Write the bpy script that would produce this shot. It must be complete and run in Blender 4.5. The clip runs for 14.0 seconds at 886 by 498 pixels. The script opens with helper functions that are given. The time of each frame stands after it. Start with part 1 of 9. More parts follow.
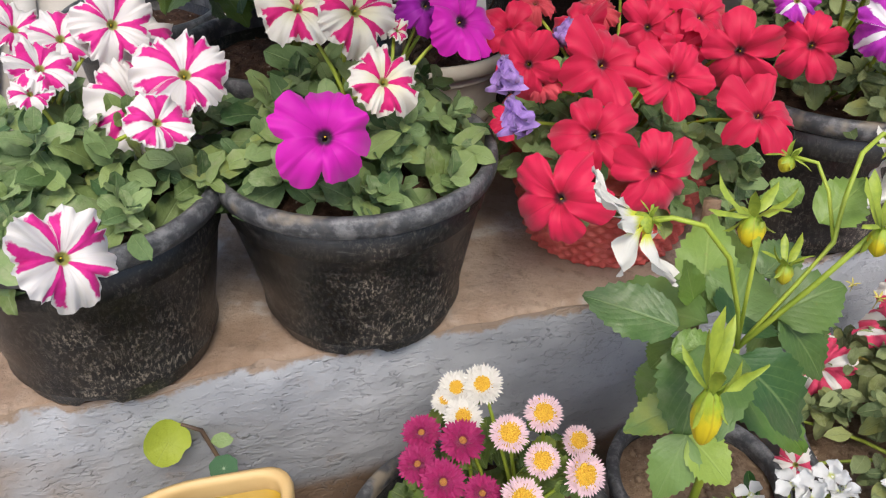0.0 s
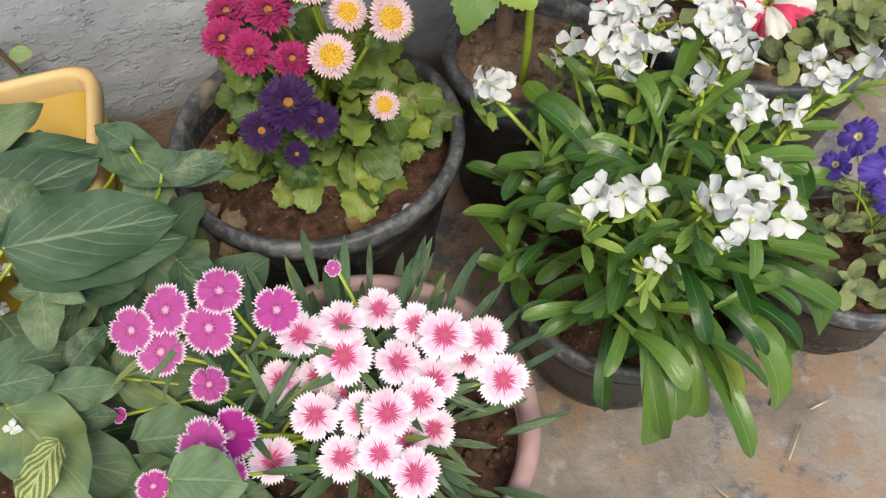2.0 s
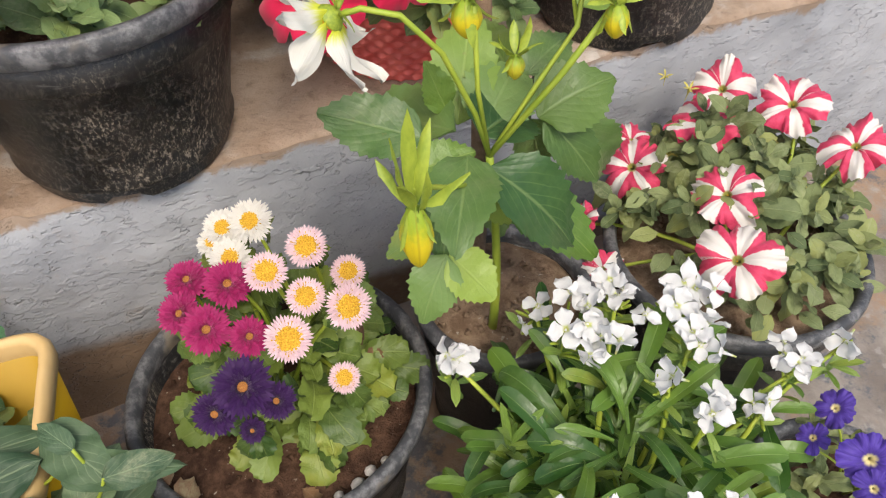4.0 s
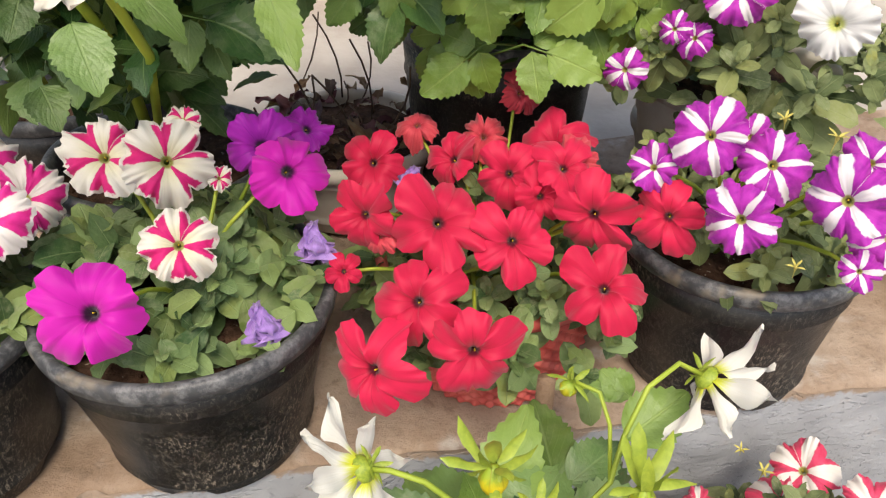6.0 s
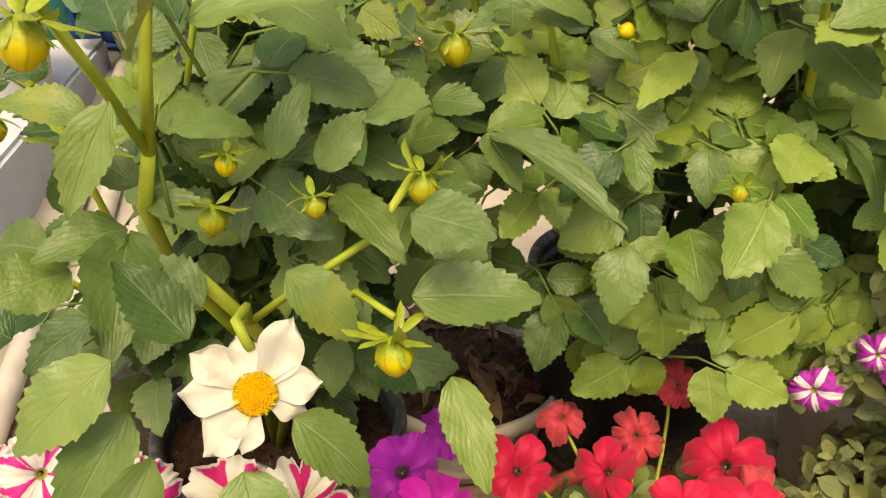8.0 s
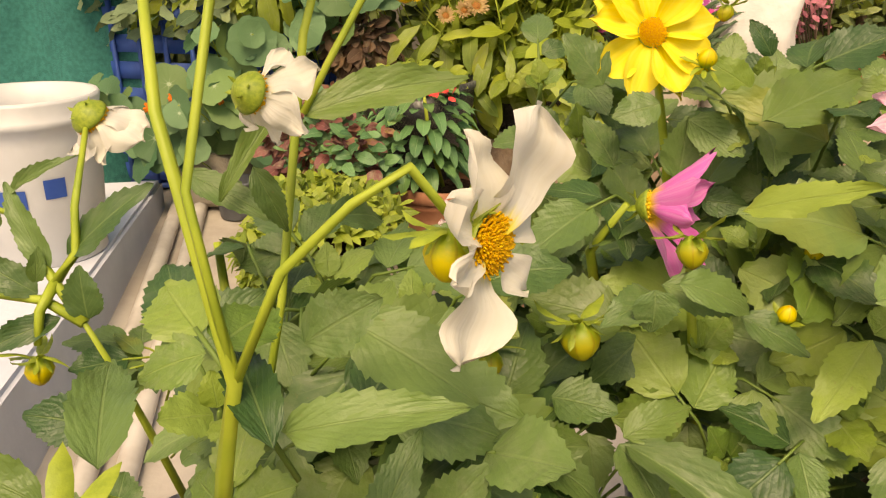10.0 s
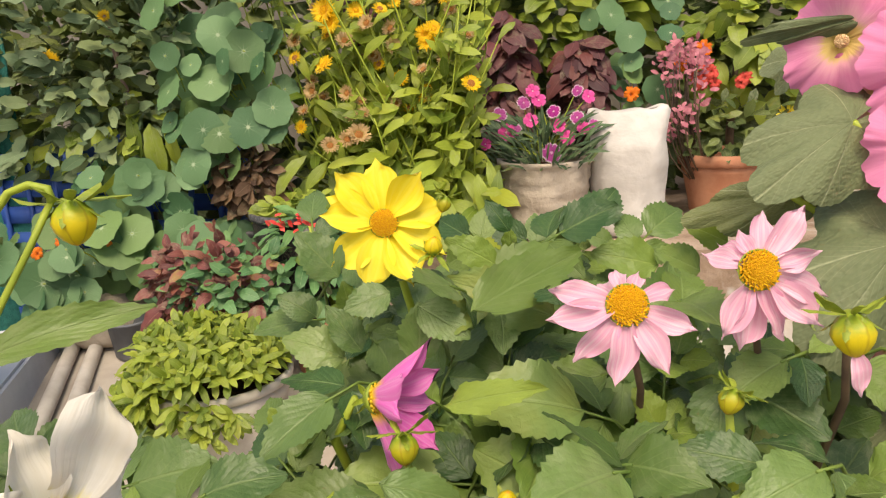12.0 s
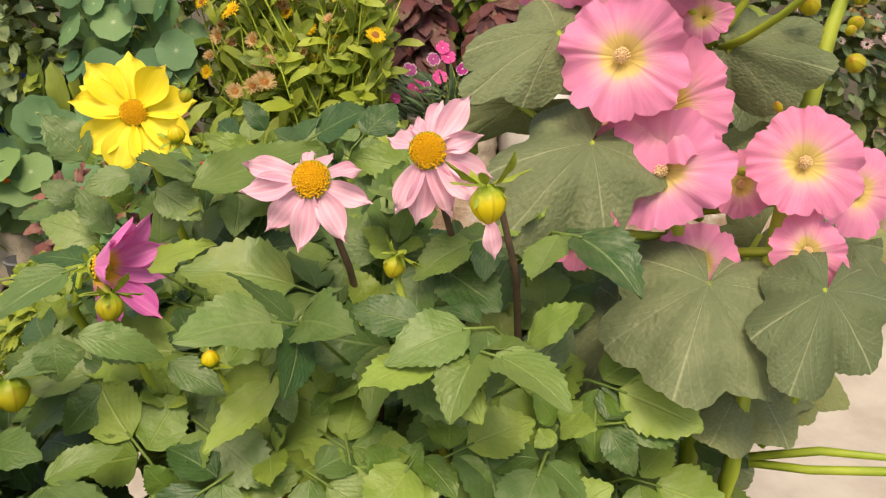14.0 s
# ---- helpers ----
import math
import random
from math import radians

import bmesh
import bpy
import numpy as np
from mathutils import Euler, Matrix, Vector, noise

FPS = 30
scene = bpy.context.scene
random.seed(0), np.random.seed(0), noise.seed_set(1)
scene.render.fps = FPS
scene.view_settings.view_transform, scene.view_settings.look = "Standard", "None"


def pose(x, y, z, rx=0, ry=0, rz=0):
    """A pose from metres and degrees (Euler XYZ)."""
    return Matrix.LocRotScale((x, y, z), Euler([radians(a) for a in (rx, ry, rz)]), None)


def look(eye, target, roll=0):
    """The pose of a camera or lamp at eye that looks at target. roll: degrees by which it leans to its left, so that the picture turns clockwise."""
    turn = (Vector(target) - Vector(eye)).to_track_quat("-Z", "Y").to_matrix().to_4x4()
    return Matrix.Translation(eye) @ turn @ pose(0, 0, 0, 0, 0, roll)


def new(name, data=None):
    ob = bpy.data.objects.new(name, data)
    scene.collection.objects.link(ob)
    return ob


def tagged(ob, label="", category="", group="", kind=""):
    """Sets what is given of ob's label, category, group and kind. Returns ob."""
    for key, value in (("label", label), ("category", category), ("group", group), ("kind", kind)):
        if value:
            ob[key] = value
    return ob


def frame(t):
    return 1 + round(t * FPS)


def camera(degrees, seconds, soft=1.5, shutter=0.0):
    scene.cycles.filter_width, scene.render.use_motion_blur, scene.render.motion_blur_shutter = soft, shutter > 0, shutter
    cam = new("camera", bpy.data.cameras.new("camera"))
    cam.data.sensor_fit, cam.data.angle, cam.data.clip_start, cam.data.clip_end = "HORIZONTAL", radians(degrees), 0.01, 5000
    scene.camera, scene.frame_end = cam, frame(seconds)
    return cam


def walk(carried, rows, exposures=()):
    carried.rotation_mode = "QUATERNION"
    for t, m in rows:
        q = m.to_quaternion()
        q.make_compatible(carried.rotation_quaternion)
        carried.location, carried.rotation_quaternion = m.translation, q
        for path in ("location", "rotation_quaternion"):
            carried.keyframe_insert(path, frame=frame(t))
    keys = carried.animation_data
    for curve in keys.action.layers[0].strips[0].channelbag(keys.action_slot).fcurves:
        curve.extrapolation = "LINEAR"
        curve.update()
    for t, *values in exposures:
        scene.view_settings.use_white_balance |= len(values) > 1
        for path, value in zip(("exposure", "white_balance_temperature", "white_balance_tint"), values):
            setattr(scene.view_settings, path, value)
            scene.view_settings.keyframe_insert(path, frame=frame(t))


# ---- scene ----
cam = camera(59.6, 14.0, soft=1.2)
PATH = [
    (0, (0.0, 0.0, 0.85), (0.0, 1.638, -0.297), -0.0),
    (0.5, (0.027, -0.032, 0.806), (0.039, 1.52, -0.455), -0.1),
    (1, (0.053, -0.048, 0.782), (0.091, 1.385, -0.613), -0.5),
    (1.5, (0.075, -0.069, 0.764), (0.146, 1.226, -0.759), -1.2),
    (2, (0.079, -0.076, 0.736), (0.225, 1.09, -0.883), -0.9),
    (2.2, (0.077, -0.076, 0.731), (0.253, 1.055, -0.909), -0.8),
    (4.5, (0.142, 0.072, 0.841), (0.272, 1.494, -0.559), -0.1),
    (5, (0.156, 0.097, 0.874), (0.192, 1.594, -0.452), 0.3),
    (5.5, (0.169, 0.107, 0.91), (0.109, 1.67, -0.336), 0.5),
    (6, (0.176, 0.112, 0.934), (0.022, 1.736, -0.224), 0.7),
    (6.5, (0.171, 0.115, 0.951), (-0.045, 1.784, -0.129), 1.2),
    (7, (0.148, 0.136, 0.98), (-0.1, 1.837, -0.044), 1.6),
    (7.5, (0.113, 0.191, 1.011), (-0.165, 1.914, 0.035), 1.5),
    (8, (0.081, 0.245, 1.036), (-0.239, 1.978, 0.09), 1.3),
    (8.5, (0.049, 0.284, 1.049), (-0.322, 2.031, 0.148), 1.3),
    (9, (0.023, 0.306, 1.07), (-0.404, 2.067, 0.224), 1.1),
    (9.2, (0.014, 0.314, 1.078), (-0.425, 2.085, 0.258), 1.1),
    (11.3, (0.056, 0.393, 1.14), (-0.327, 2.272, 0.574), -2.8),
    (11.5, (0.074, 0.389, 1.146), (-0.296, 2.279, 0.605), -3.0),
    (12, (0.135, 0.381, 1.157), (-0.19, 2.293, 0.669), -3.1),
    (12.5, (0.184, 0.373, 1.165), (-0.098, 2.301, 0.716), -3.0),
    (13, (0.229, 0.366, 1.165), (-0.015, 2.303, 0.732), -2.6),
    (13.5, (0.262, 0.36, 1.148), (0.039, 2.294, 0.689), -1.8),
    (14, (0.28, 0.351, 1.113), (0.053, 2.259, 0.556), -0.4),
]
EXPOSURE = [(0, .72, 6400, 10), (.5, .80, 6400, 10), (1, .86, 6450, 9), (1.5, .77, 6550, 8), (2, .68, 6750, 5), (3.2, .76, 6700, 9), (5, .88, 6800, 10), (6, .90, 7000, 9), (7, .88, 8100, 7), (8, .90, 9800, 10), (8.6, .88, 10700, 14), (9.2, .79, 10900, 15), (11.5, .75, 8100, 12), (12.5, .76, 7800, 12), (14, .74, 8300, 10)]
walk(cam, [(t, look(eye, target, roll)) for t, eye, target, roll in PATH], EXPOSURE)

# ---- light ----
world = bpy.data.worlds.new("sky")
scene.world = world
world.use_nodes = True
sky = world.node_tree.nodes.new("ShaderNodeTexSky")
sky.sky_type = "NISHITA"
sky.sun_disc = False
sky.sun_elevation, sky.sun_rotation = radians(55), radians(203)
sky.dust_density = 3.0
world.node_tree.links.new(sky.outputs[0], world.node_tree.nodes["Background"].inputs[0])
world.node_tree.nodes["Background"].inputs[1].default_value = 0.135
sun = new("sun", bpy.data.lights.new("sun", "SUN"))
sun.data.energy, sun.data.angle, sun.data.color = 1.85, radians(20), (1.0, 0.93, 0.82)
sun.matrix_world = look((0.65, -1.4, 3.45), (0.0, 0.6, 0.5))


# ---- materials ----
class Nodes:
    """A short way to write node materials."""

    def __init__(self, name):
        self.mat = bpy.data.materials.new(name)
        self.mat.use_nodes = True
        self.tree = self.mat.node_tree
        self.bsdf = self.tree.nodes["Principled BSDF"]
        self.out = self.tree.nodes["Material Output"]

    def feed(self, socket, value):
        if isinstance(value, bpy.types.NodeSocket):
            self.tree.links.new(value, socket)
        elif value is not None:
            if socket.type == "RGBA" and len(value) == 3:
                value = (*value, 1.0)
            socket.default_value = value

    def node(self, kind, *values):
        n = self.tree.nodes.new(kind)
        for socket, value in zip(n.inputs, values):
            self.feed(socket, value)
        return n

    def math(self, op, a, b=None, c=None):
        n = self.tree.nodes.new("ShaderNodeMath")
        n.operation = op
        for socket, value in zip(n.inputs, (a, b, c)):
            self.feed(socket, value)
        return n.outputs[0]

    def mix(self, fac, a, b):
        n = self.tree.nodes.new("ShaderNodeMix")
        n.data_type = "RGBA"
        for key, value in ((0, fac), (6, a), (7, b)):
            self.feed(n.inputs[key], value)
        return n.outputs[2]

    def step(self, value, low, high):
        n = self.tree.nodes.new("ShaderNodeMapRange")
        n.interpolation_type = "SMOOTHSTEP"
        for socket, v in zip(n.inputs, (value, low, high, 0.0, 1.0)):
            self.feed(socket, v)
        return n.outputs[0]

    def place(self, which="Object"):
        return self.tree.nodes.new("ShaderNodeTexCoord").outputs[which]

    def uv(self):
        n = self.tree.nodes.new("ShaderNodeSeparateXYZ")
        self.tree.links.new(self.place("UV"), n.inputs[0])
        return n.outputs[0], n.outputs[1]

    def noise(self, scale, detail=3.0, where=None, rough=0.55):
        n = self.tree.nodes.new("ShaderNodeTexNoise")
        n.inputs["Scale"].default_value, n.inputs["Detail"].default_value = scale, detail
        n.inputs["Roughness"].default_value = rough
        self.tree.links.new(where or self.place(), n.inputs["Vector"])
        return n.outputs[0]

    def chance(self):
        a = self.tree.nodes.new("ShaderNodeObjectInfo").outputs["Random"]
        b = self.tree.nodes.new("ShaderNodeNewGeometry").outputs["Random Per Island"]
        return self.math("FRACT", self.math("ADD", a, b))

    def bump(self, height, strength=0.3, distance=0.002):
        n = self.tree.nodes.new("ShaderNodeBump")
        n.inputs["Strength"].default_value, n.inputs["Distance"].default_value = strength, distance
        self.tree.links.new(height, n.inputs["Height"])
        self.tree.links.new(n.outputs[0], self.bsdf.inputs["Normal"])
        return n.outputs[0]

    def finish(self, color, rough=0.6, metal=0.0, spec=0.4, through_light=0.0, sheen=0.0):
        self.feed(self.bsdf.inputs["Base Color"], color)
        self.feed(self.bsdf.inputs["Roughness"], rough)
        self.bsdf.inputs["Metallic"].default_value = metal
        self.bsdf.inputs["Specular IOR Level"].default_value = spec
        self.bsdf.inputs["Sheen Weight"].default_value = sheen
        if through_light:
            t = self.tree.nodes.new("ShaderNodeBsdfTranslucent")
            self.feed(t.inputs[0], color)
            m = self.tree.nodes.new("ShaderNodeMixShader")
            m.inputs[0].default_value = through_light
            self.tree.links.new(self.bsdf.outputs[0], m.inputs[1])
            self.tree.links.new(t.outputs[0], m.inputs[2])
            self.tree.links.new(m.outputs[0], self.out.inputs[0])
        return self.mat


def leaf_material(name, dark, light, rib, veins=7, slant=0.45, rough=0.5, puffy=0.5, yellow=0.12, through_light=0.22, net=0.0, vein=0.07, midrib=0.40, dusty=0.5, slim=0.6):
    """Leaf green with a pale midrib, side veins, blotches and now and then a yellowing blade."""
    g = Nodes(name)
    u, v = g.uv()
    luck = g.chance()
    spread = g.tree.nodes.new("ShaderNodeCombineXYZ")
    g.feed(spread.inputs[0], g.math("MULTIPLY", u, slim))
    g.feed(spread.inputs[1], v)
    g.feed(spread.inputs[2], g.math("MULTIPLY", luck, 37.0))
    on = spread.outputs[0]
    side = g.math("ABSOLUTE", g.math("MULTIPLY_ADD", u, 2.0, -1.0))
    bend = g.math("MULTIPLY_ADD", g.noise(4.0, 1.0, on), 0.10, v)
    wave = g.math("FRACT", g.math("MULTIPLY", g.math("MULTIPLY_ADD", side, -slant, bend), float(veins)))
    off = g.math("ABSOLUTE", g.math("SUBTRACT", wave, 0.5))
    line = g.math("MULTIPLY", g.step(off, 0.10, 0.02), g.step(side, 1.0, 0.3))
    mid = g.step(side, 0.07, 0.015)
    patch = g.math("ADD", g.math("MULTIPLY", g.noise(14.0, 4.0, on, 0.65), 0.7), g.math("MULTIPLY", g.noise(2.2, 2.0, on), 0.6))
    base = g.mix(g.math("MULTIPLY_ADD", patch, 0.60, g.math("MULTIPLY_ADD", luck, 1.15, -0.40)), dark, light)
    other = g.math("FRACT", g.math("MULTIPLY", luck, 7.31))
    warm = tuple(x * y for x, y in zip(light, (1.22, 1.06, 0.60)))
    base = g.mix(g.math("MULTIPLY", g.step(other, 0.6, 1.0), 0.4), base, warm)
    old = g.math("MULTIPLY", g.step(luck, 1.0 - yellow, 1.0 - yellow * 0.4), g.step(g.noise(2.5, 2.0, on), 0.30, 0.70))
    base = g.mix(g.math("MULTIPLY", old, 0.45), base, (0.32, 0.31, 0.035))
    spot = g.math("MULTIPLY", g.step(g.noise(13.0, 3.0, on), 0.66, 0.74), g.step(g.noise(3.0, 1.0, on), 0.45, 0.65))
    base = g.mix(g.math("MULTIPLY", spot, 0.4), base, (0.19, 0.13, 0.04))
    third = g.math("FRACT", g.math("MULTIPLY", luck, 13.7))
    dust = g.math("MULTIPLY", g.step(g.noise(4.0, 5.0, on, 0.7), 0.40, 0.75), g.math("MULTIPLY", g.step(third, 0.35, 0.9), dusty))
    base = g.mix(dust, base, (0.34, 0.35, 0.21))
    base = g.mix(g.math("MULTIPLY", line, vein), base, rib)
    base = g.mix(g.math("MULTIPLY", mid, midrib), base, rib)
    height = g.math("ADD", g.math("MULTIPLY", g.step(off, 0.0, 0.4), puffy * 0.09), g.math("MULTIPLY", g.noise(9.0, 3.0, on), 0.55))
    if net:
        cells = g.tree.nodes.new("ShaderNodeTexVoronoi")
        cells.feature = "SMOOTH_F1"
        cells.inputs["Scale"].default_value = 30.0
        g.tree.links.new(g.place(), cells.inputs["Vector"])
        pucker = g.step(cells.outputs["Distance"], 0.75, 0.15)
        height = g.math("ADD", height, g.math("MULTIPLY", pucker, net))
        # the creases between puckers are shaded in the colour too
        base = g.mix(g.math("MULTIPLY", g.math("SUBTRACT", 1.0, pucker), 0.30), base, dark)
    height = g.math("SUBTRACT", height, g.math("MULTIPLY", mid, 0.22))
    g.bump(height, 0.7, 0.0022)
    return g.finish(base, g.math("MULTIPLY_ADD", g.noise(6.0, 3.0, on), 0.30, rough - 0.14), through_light=through_light, sheen=0.03, spec=0.48)


def mottled_material():
    """A cream leaf with ragged green patches between its veins."""
    g = Nodes("variegated_leaf")
    u, v = g.uv()
    side = g.math("ABSOLUTE", g.math("MULTIPLY_ADD", u, 2.0, -1.0))
    wave = g.math("FRACT", g.math("MULTIPLY", g.math("MULTIPLY_ADD", side, -0.5, v), 6.0))
    between = g.step(g.math("ABSOLUTE", g.math("SUBTRACT", wave, 0.5)), 0.12, 0.34)
    spots = g.step(g.math("MULTIPLY_ADD", between, 0.16, g.noise(170.0, 5.0, None, 0.7)), 0.52, 0.60)
    c = g.mix(spots, (0.52, 0.50, 0.20), (0.10, 0.17, 0.045))
    c = g.mix(g.math("MULTIPLY", g.step(side, 0.08, 0.02), 0.7), c, (0.50, 0.52, 0.24))
    g.bump(g.math("ADD", between, g.noise(90.0, 3.0)), 0.4, 0.0015)
    return g.finish(c, 0.5, through_light=0.22, spec=0.4)


def petal_material(name, shade, dark, throat, throat_size=0.2, streak=0.25, rough=0.55, through_light=0.25, fine=60.0):
    """A corolla: u runs round, v from the throat to the edge."""
    g = Nodes(name)
    u, v = g.uv()
    n = g.tree.nodes.new("ShaderNodeCombineXYZ")
    g.feed(n.inputs[0], g.math("MULTIPLY", u, fine))
    g.feed(n.inputs[1], g.math("MULTIPLY", v, 2.0))
    lines = g.noise(1.0, 2.0, n.outputs[0])
    c = g.mix(g.math("MULTIPLY", g.step(lines, 0.45, 0.7), streak), shade, dark)
    c = g.mix(g.math("MULTIPLY", g.step(g.noise(2.0, 2.0), 0.40, 0.75), 0.28), c, dark)
    c = g.mix(g.math("MULTIPLY", g.chance(), 0.35), c, dark)
    seam = g.math("ABSOLUTE", g.math("SUBTRACT", g.math("FRACT", g.math("MULTIPLY", u, 5.0)), 0.5))
    c = g.mix(g.math("MULTIPLY", g.step(seam, 0.030, 0.006), g.math("MULTIPLY", g.step(v, 1.0, 0.3), 0.6)), c, dark)
    c = g.mix(g.math("MULTIPLY", g.step(v, 0.55, 0.10), 0.5), c, dark)
    c = g.mix(g.step(v, throat_size + 0.07, throat_size * 0.4), c, throat)
    g.bump(lines, 0.25, 0.0010)
    return g.finish(c, rough, through_light=through_light, sheen=0.2, spec=0.25)


def mallow_petal_material(name, shade, dark, throat, pale):
    """A crepe-like hollyhock petal: fine radial pleats, a soft yellow throat and a paler zone round it."""
    g = Nodes(name)
    u, v = g.uv()
    n = g.tree.nodes.new("ShaderNodeCombineXYZ")
    g.feed(n.inputs[0], g.math("MULTIPLY", u, 130.0))
    g.feed(n.inputs[1], g.math("MULTIPLY", v, 2.5))
    pleat = g.noise(1.0, 3.0, n.outputs[0])
    rag = g.math("MULTIPLY_ADD", g.math("SUBTRACT", pleat, 0.5), 0.22, v)
    c = g.mix(g.math("MULTIPLY", g.step(pleat, 0.42, 0.68), 0.40), shade, dark)
    c = g.mix(g.math("MULTIPLY", g.step(g.noise(2.5, 3.0), 0.35, 0.7), 0.35), c, dark)
    c = g.mix(g.math("MULTIPLY", g.chance(), 0.55), c, (0.70, 0.27, 0.52))
    c = g.mix(g.math("MULTIPLY", g.step(rag, 0.72, 0.30), 0.50), c, pale)
    c = g.mix(g.step(rag, 0.40, 0.22), c, throat)
    c = g.mix(g.math("MULTIPLY", g.step(v, 0.16, 0.06), 0.5), c, (0.58, 0.48, 0.10))
    g.bump(pleat, 0.35, 0.0012)
    return g.finish(c, 0.6, through_light=0.3, sheen=0.2, spec=0.2)


def star_material(name, white, band, dark, share=0.5, throat=(0.30, 0.30, 0.06), edge=0.0, margin=2.0, cream=0.0):
    """A corolla of five lobes with a pale star."""
    g = Nodes(name)
    u, v = g.uv()
    wob = g.noise(5.0, 4.0)
    luck = g.chance()
    lobe = g.math("ABSOLUTE", g.math("MULTIPLY_ADD", g.math("FRACT", g.math("MULTIPLY", u, 5.0)), 2.0, -1.0))
    lobe = g.math("ADD", lobe, g.math("MULTIPLY_ADD", wob, 0.30, -0.15))
    lobe = g.math("ADD", lobe, g.math("MULTIPLY_ADD", luck, 0.22, -0.11))
    lobe = g.math("SUBTRACT", lobe, g.math("MULTIPLY", g.math("SUBTRACT", v, 0.55), edge))
    pale = g.math("MAXIMUM", g.step(lobe, share + 0.04, share - 0.04), g.step(g.math("MULTIPLY_ADD", wob, 0.35, v), margin, margin + 0.05))
    n = g.tree.nodes.new("ShaderNodeCombineXYZ")
    g.feed(n.inputs[0], g.math("MULTIPLY", u, 90.0))
    g.feed(n.inputs[1], g.math("MULTIPLY", v, 2.0))
    lines = g.noise(1.0, 2.0, n.outputs[0])
    tint = g.mix(g.step(g.noise(3.5, 3.0), 0.3, 0.75), band, dark)
    tint = g.mix(g.math("MULTIPLY", g.step(lines, 0.5, 0.7), 0.3), tint, dark)
    soft = g.mix(g.math("MULTIPLY", g.step(lines, 0.45, 0.7), 0.22), white, (0.62, 0.60, 0.46))
    soft = g.mix(g.math("MULTIPLY", g.step(v, 0.75, 0.15), cream), soft, (0.66, 0.62, 0.34))
    c = g.mix(pale, tint, soft)
    c = g.mix(g.step(v, 0.11, 0.04), c, throat)
    g.bump(lines, 0.25, 0.0012)
    return g.finish(c, 0.58, through_light=0.22, sheen=0.15, spec=0.25)


def eyed_material(name, rim, mid, eye, eye_size=0.42, rim_from=0.8, fade=0.4, core=(0.66, 0.46, 0.50), core_size=0.12):
    """A pink flower with a dark ragged eye, a pale edge and a small core."""
    g = Nodes(name)
    u, v = g.uv()
    n = g.tree.nodes.new("ShaderNodeCombineXYZ")
    g.feed(n.inputs[0], g.math("MULTIPLY", u, 46.0))
    rag = g.noise(1.0, 1.0, n.outputs[0])
    r = g.math("MULTIPLY_ADD", g.math("SUBTRACT", rag, 0.5), 1.1, v)
    c = g.mix(g.step(g.math("MULTIPLY_ADD", g.math("SUBTRACT", rag, 0.5), 0.35, v), rim_from - 0.10, rim_from + 0.10), mid, rim)
    c = g.mix(g.math("MULTIPLY", g.chance(), fade), c, rim)
    c = g.mix(g.math("MULTIPLY", g.step(r, eye_size, eye_size - 0.16), 0.9), c, eye)
    c = g.mix(g.math("MULTIPLY", g.step(g.math("MULTIPLY_ADD", g.math("SUBTRACT", rag, 0.5), -0.5, v), core_size + 0.05, core_size - 0.06), 0.9), c, core)
    g.bump(rag, 0.3, 0.001)
    return g.finish(c, 0.6, through_light=0.2, sheen=0.2, spec=0.25)


def ray_material(name, tip, base, base_size=0.3, streak=(0.9, 0.9, 0.9), amount=0.3, ragged=0.12):
    """A strap-shaped petal: u across, v along it."""
    g = Nodes(name)
    u, v = g.uv()
    n = g.tree.nodes.new("ShaderNodeCombineXYZ")
    g.feed(n.inputs[0], g.math("MULTIPLY", u, 9.0))
    g.feed(n.inputs[1], g.math("MULTIPLY", v, 0.8))
    lines = g.noise(1.0, 2.0, n.outputs[0])
    c = g.mix(g.math("MULTIPLY", g.step(lines, 0.4, 0.7), amount), tip, streak)
    c = g.mix(g.math("MULTIPLY", g.chance(), 0.22), c, streak)
    c = g.mix(g.step(g.math("MULTIPLY_ADD", lines, ragged, v), base_size + 0.16, base_size - 0.06), c, base)
    g.bump(lines, 0.4, 0.0015)
    return g.finish(c, 0.5, through_light=0.28, sheen=0.15, spec=0.3)


def plain_material(name, a, b, scale=60.0, rough=0.6, bump=0.3, distance=0.001, metal=0.0, through_light=0.0, spec=0.4):
    g = Nodes(name)
    n = g.noise(scale, 4.0)
    c = g.mix(g.math("ADD", g.math("MULTIPLY", g.step(n, 0.3, 0.7), 0.75), g.math("MULTIPLY", g.chance(), 0.25)), a, b)
    g.bump(g.noise(scale * 4.0, 3.0), bump, distance)
    return g.finish(c, rough, metal, spec, through_light)


